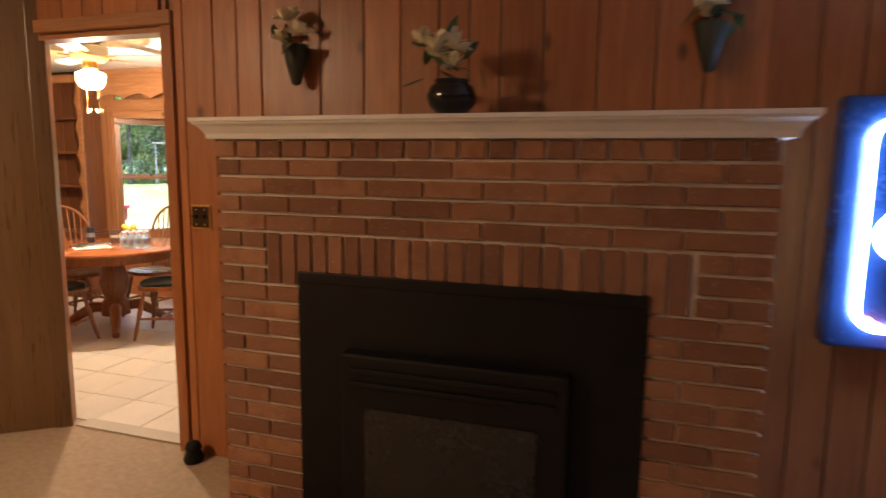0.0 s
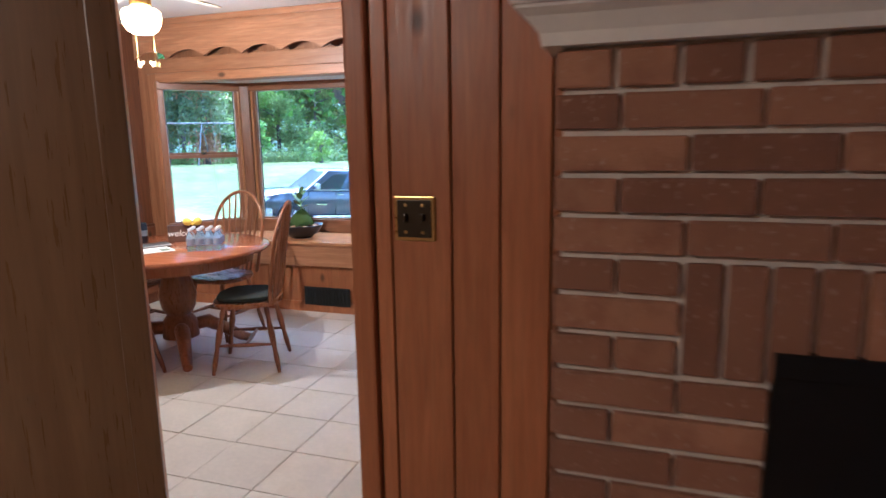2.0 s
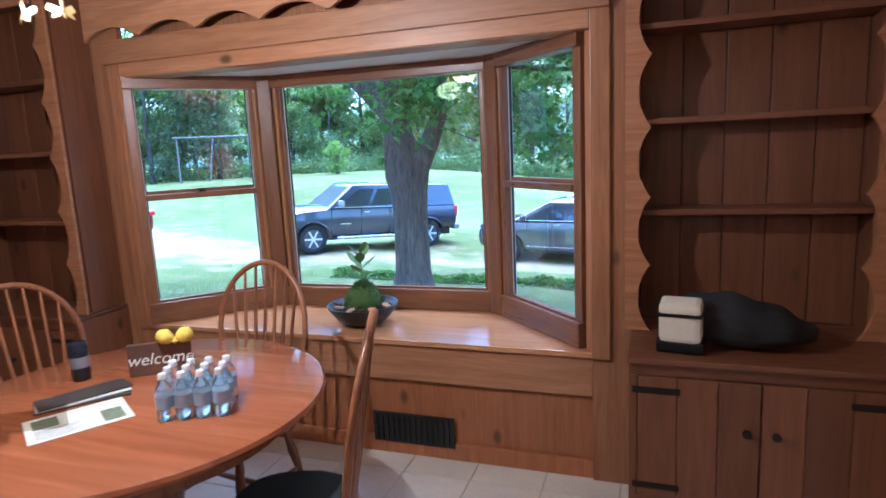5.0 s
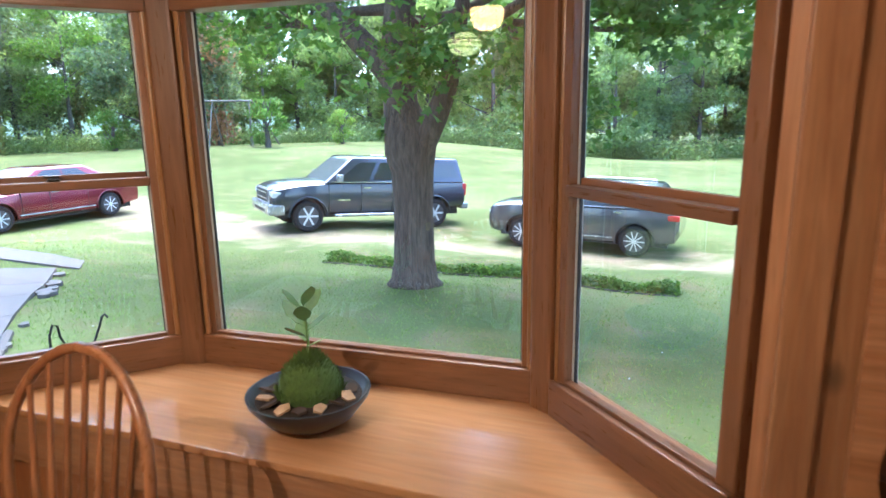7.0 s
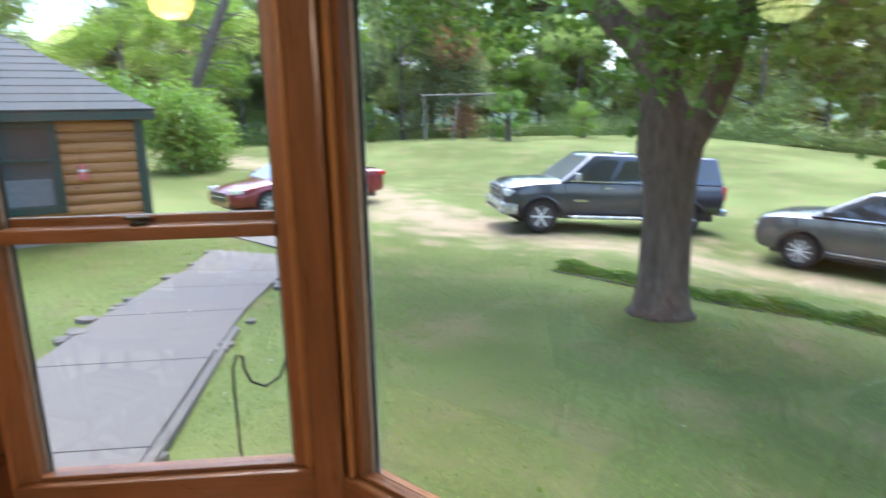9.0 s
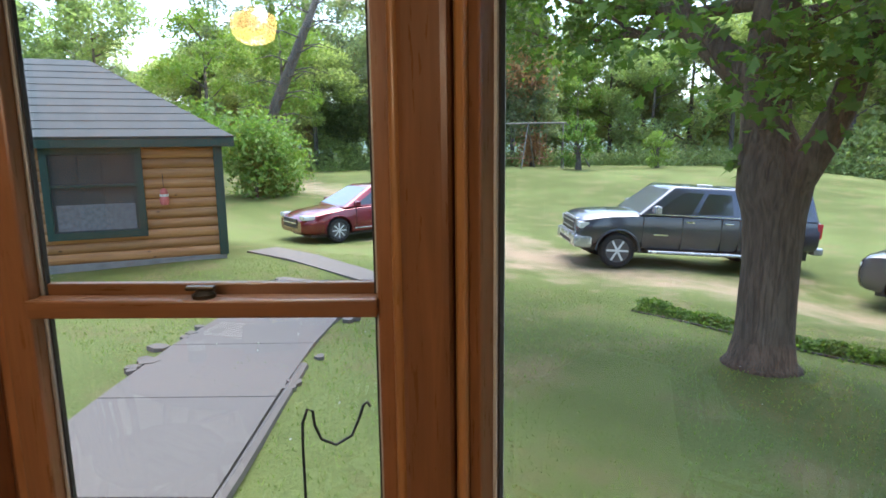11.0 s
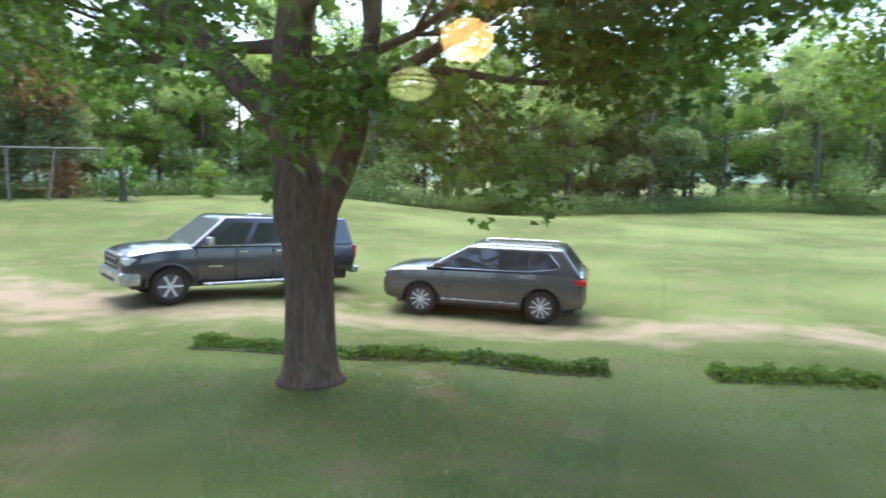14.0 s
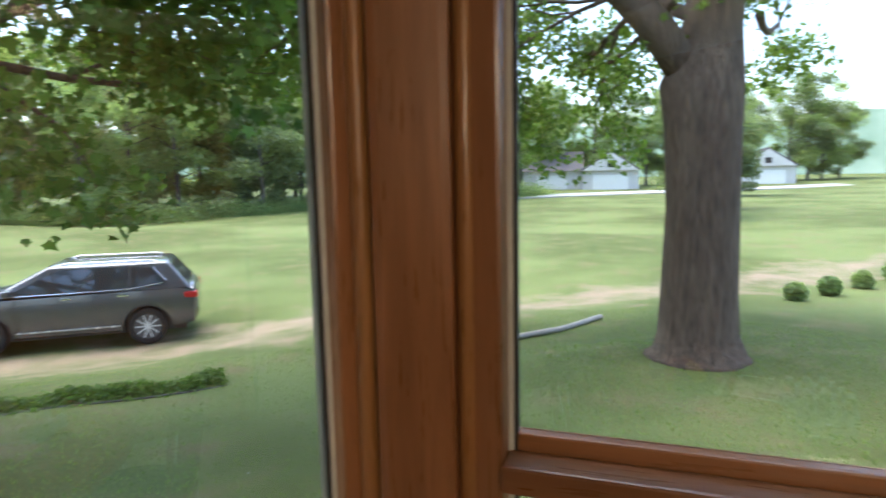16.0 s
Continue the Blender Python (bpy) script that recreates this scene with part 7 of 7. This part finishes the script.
# ---------------------------------------------------------------- concrete walk
CONCRETE = plain("concrete", (0.122, 0.110, 0.098), 0.9, vary=0.12, scale=2.5, bumpy=0.5)
walk_way = tagged(new("concrete_walk"), "grey concrete garden walk with rough broken edges", "walk", kind="structure")
p0, p1 = Vector((-4.35, 2.95)), Vector((-10.2, 8.35))
d = (p1 - p0).normalized()
nrm = Vector((-d.y, d.x))
slabs = 6
for k in range(slabs):
    a, c = p0 + (p1 - p0) * k / slabs, p0 + (p1 - p0) * (k + 1) / slabs - d * 0.012
    pts = [a, c, c + nrm * 1.45, a + nrm * 1.45]
    bm = bmesh.new()
    up = [bm.verts.new((q.x, q.y, ground_z(q.x, q.y) + 0.05)) for q in pts]
    lo = [bm.verts.new((q.x, q.y, ground_z(q.x, q.y) - 0.12)) for q in pts]
    bm.faces.new(up)
    bm.faces.new(lo[::-1])
    for i in range(4):
        bm.faces.new((up[i], lo[i], lo[(i + 1) % 4], up[(i + 1) % 4]))
    part("slab", bm, CONCRETE, walk_way)
rnd = random.Random(31)
for k in range(34):
    t = rnd.random()
    q = p0 + (p1 - p0) * t + nrm * rnd.choice((-0.08, 1.53)) + nrm * rnd.uniform(-0.08, 0.08)
    s = rnd.uniform(0.05, 0.13)
    out = [(s * rnd.uniform(0.6, 1.1) * math.cos(a), s * rnd.uniform(0.6, 1.1) * math.sin(a)) for a in (0.3, 1.3, 2.4, 3.5, 4.6, 5.5)]
    part("broken_edge", prism(out, 0, 0.05, m=Matrix.Translation((q.x, q.y, ground_z(q.x, q.y))) @ pose(0, 0, 0, rnd.uniform(-5, 5), rnd.uniform(-5, 5), rnd.uniform(0, 360))), CONCRETE, walk_way)
part("curb", tube([(q.x, q.y, ground_z(q.x, q.y) + 0.03) for q in (p0 - nrm * 0.05, p0.lerp(p1, 0.2) - nrm * 0.06, p0.lerp(p1, 0.42) - nrm * 0.05)], 0.045, 6), CONCRETE, walk_way)
bm = bmesh.new()
pts = [(-13.6, 7.75), (-12.4, 8.0), (-10.9, 8.35), (-10.0, 8.6), (-10.5, 9.1), (-11.3, 9.05), (-12.6, 8.75), (-13.8, 8.5)]
up = [bm.verts.new((x, y, ground_z(x, y) + 0.04)) for x, y in pts]
lo = [bm.verts.new((x, y, ground_z(x, y) - 0.2)) for x, y in pts]
for i in range(8):
    bm.faces.new((up[i], lo[i], lo[(i + 1) % 8], up[(i + 1) % 8]))
for i in range(3):
    bm.faces.new((up[i], up[i + 1], up[6 - i], up[7 - i]))
structure("concrete_apron", bm, CONCRETE, "pale concrete strip by the cabin corner", "paving")

# ---------------------------------------------------------------- shepherd's hook
IRON = plain("hook_iron", (0.012, 0.012, 0.012), 0.5, 0.5)
hk = thing("shepherd_hook", "black iron plant hook stuck in the lawn by the walk", "plant hook", Matrix.Translation((-4.50, 4.02, 0)))
z0 = ground_z(-4.5, 4.02)
a = Vector((0.45, 0.89, 0)).normalized()
pts = [Vector((0, 0, z0 - 0.1)), Vector((0, 0, 0.15)), Vector((0.01, 0, 0.28)), a * 0.03 + Vector((0, 0, 0.345)), a * 0.055 + Vector((0, 0, 0.33)), a * 0.06 + Vector((0, 0, 0.26)), a * 0.09 + Vector((0, 0, 0.18)), a * 0.16 + Vector((0, 0, 0.14)), a * 0.24 + Vector((0, 0, 0.18)), a * 0.28 + Vector((0, 0, 0.27)), a * 0.30 + Vector((0, 0, 0.33)), a * 0.32 + Vector((0, 0, 0.345)), a * 0.335 + Vector((0, 0, 0.32))]
part("rod", tube(pts, 0.0075, 8), IRON, hk, smooth=60)

# ---------------------------------------------------------------- swing set
POLE = plain("swing_pole", (0.13, 0.125, 0.105), 0.5, 0.3)
sw = thing("swing_set", "pale metal pipe swing set at the edge of the field", "swing set")
A, B = Vector((-27.5, 29.6, 2.75)), Vector((-24.42, 32.25, 2.75))
dr = (B - A).normalized()
sd = Vector((-dr.y, dr.x, 0))
part("top_bar", tube([A - dr * 0.2, B + dr * 0.2], 0.06, 8), POLE, sw)
for t in (0.0, 0.5, 1.0):
    for s in (-1, 1):
        f = A.lerp(B, t) + sd * s * 1.0 + dr * (0.4 if t == 0.5 else 0.0) * s
        f.z = ground_z(f.x, f.y) - 0.05
        part("leg", tube([A.lerp(B, t), f], 0.038, 8), POLE, sw)
for t in (0.2, 0.35, 0.72):
    for o in (-0.05, 0.05):
        part("chain", tube([A.lerp(B, t + o), A.lerp(B, t + o) - Vector((0, 0, 2.0))], 0.012, 5), POLE, sw)
    p = A.lerp(B, t) - Vector((0, 0, 2.02))
    part("swing_seat", box(-0.28, 0.28, -0.1, 0.1, -0.02, 0.02, 0.008, m=Matrix.Translation(p) @ pose(0, 0, 0, 0, 0, 40)), plain("seat_red", (0.30, 0.14, 0.09), 0.7), sw)
part("slide_ladder", tube([B + dr * 0.2, B + dr * 1.6 + Vector((0, 0, -2.6))], 0.05, 8), POLE, sw)

# ---------------------------------------------------------------- far houses and road
ROAD = plain("road_surface", (0.34, 0.33, 0.32), 0.9, vary=0.1, scale=0.5)
SIDING, ROOF_FAR = plain("pale_siding", (0.55, 0.53, 0.50), 0.7, vary=0.05), plain("far_roof", (0.10, 0.09, 0.09), 0.9, vary=0.1)
road = structure("road", prism([(20, 62), (75, 52), (140, 50), (140, 56), (75, 58), (22, 68)], -2.0, -1.66), ROAD, "pale road beyond the field", "road")


def far_house(x, y, turn, w, d, h, label):
    z = ground_z(x, y)
    hse = thing("house", label, "house", pose(x, y, z, 0, 0, turn))
    part("wall", box(-w / 2, w / 2, 0, d, -0.2, h), SIDING, hse)
    gable = prism([(-w / 2 - 0.4, 0), (w / 2 + 0.4, 0), (0, w * 0.36)], -0.4, d + 0.3, m=Matrix.Translation((0, 0, h)) @ pose(0, 0, 0, 90, 0, 0) @ Matrix.Diagonal((1, 1, -1, 1)))
    part("roof", gable, ROOF_FAR, hse)
    part("gable", prism([(-w / 2, 0), (w / 2, 0), (0, w * 0.34)], 0, 0.1, m=Matrix.Translation((0, -0.42, h - 0.05)) @ pose(0, 0, 0, 90, 0, 0)), SIDING, hse)
    part("garage_door", box(-w * 0.32, w * 0.32, -0.06, 0.0, 0.0, 2.2, 0.01), DOOR_WHITE, hse, "white garage door")
    part("window", box(-0.5, 0.5, -0.56, -0.53, h + 0.4, h + 1.3), CAR_GLASS, hse)
    side = part("wing", box(-w / 2 - 9, -w / 2, 1.5, d + 3, -0.2, h), SIDING, hse)
    part("wing_roof", prism([(0.9, 0), (d + 3.6, 0), ((d + 4.5) / 2, 3.0)], -w / 2 - 9.4, -w / 2, m=Matrix.Translation((0, 0, h)) @ Matrix(((0, 0, 1, 0), (1, 0, 0, 0), (0, 1, 0, 0), (0, 0, 0, 1)))), ROOF_FAR, side)
    part("garage_door", box(-w / 2 - 7, -w / 2 - 2.4, 1.42, 1.5, 0, 2.2, 0.01), DOOR_WHITE, side, "white garage door")
    return hse


far_house(61.5, 72.5, -40, 8, 9, 2.9, "pale grey house with white garage doors beyond the field")
far_house(88, 66, -48, 8, 9, 2.9, "pale grey house with white garage doors beyond the field")
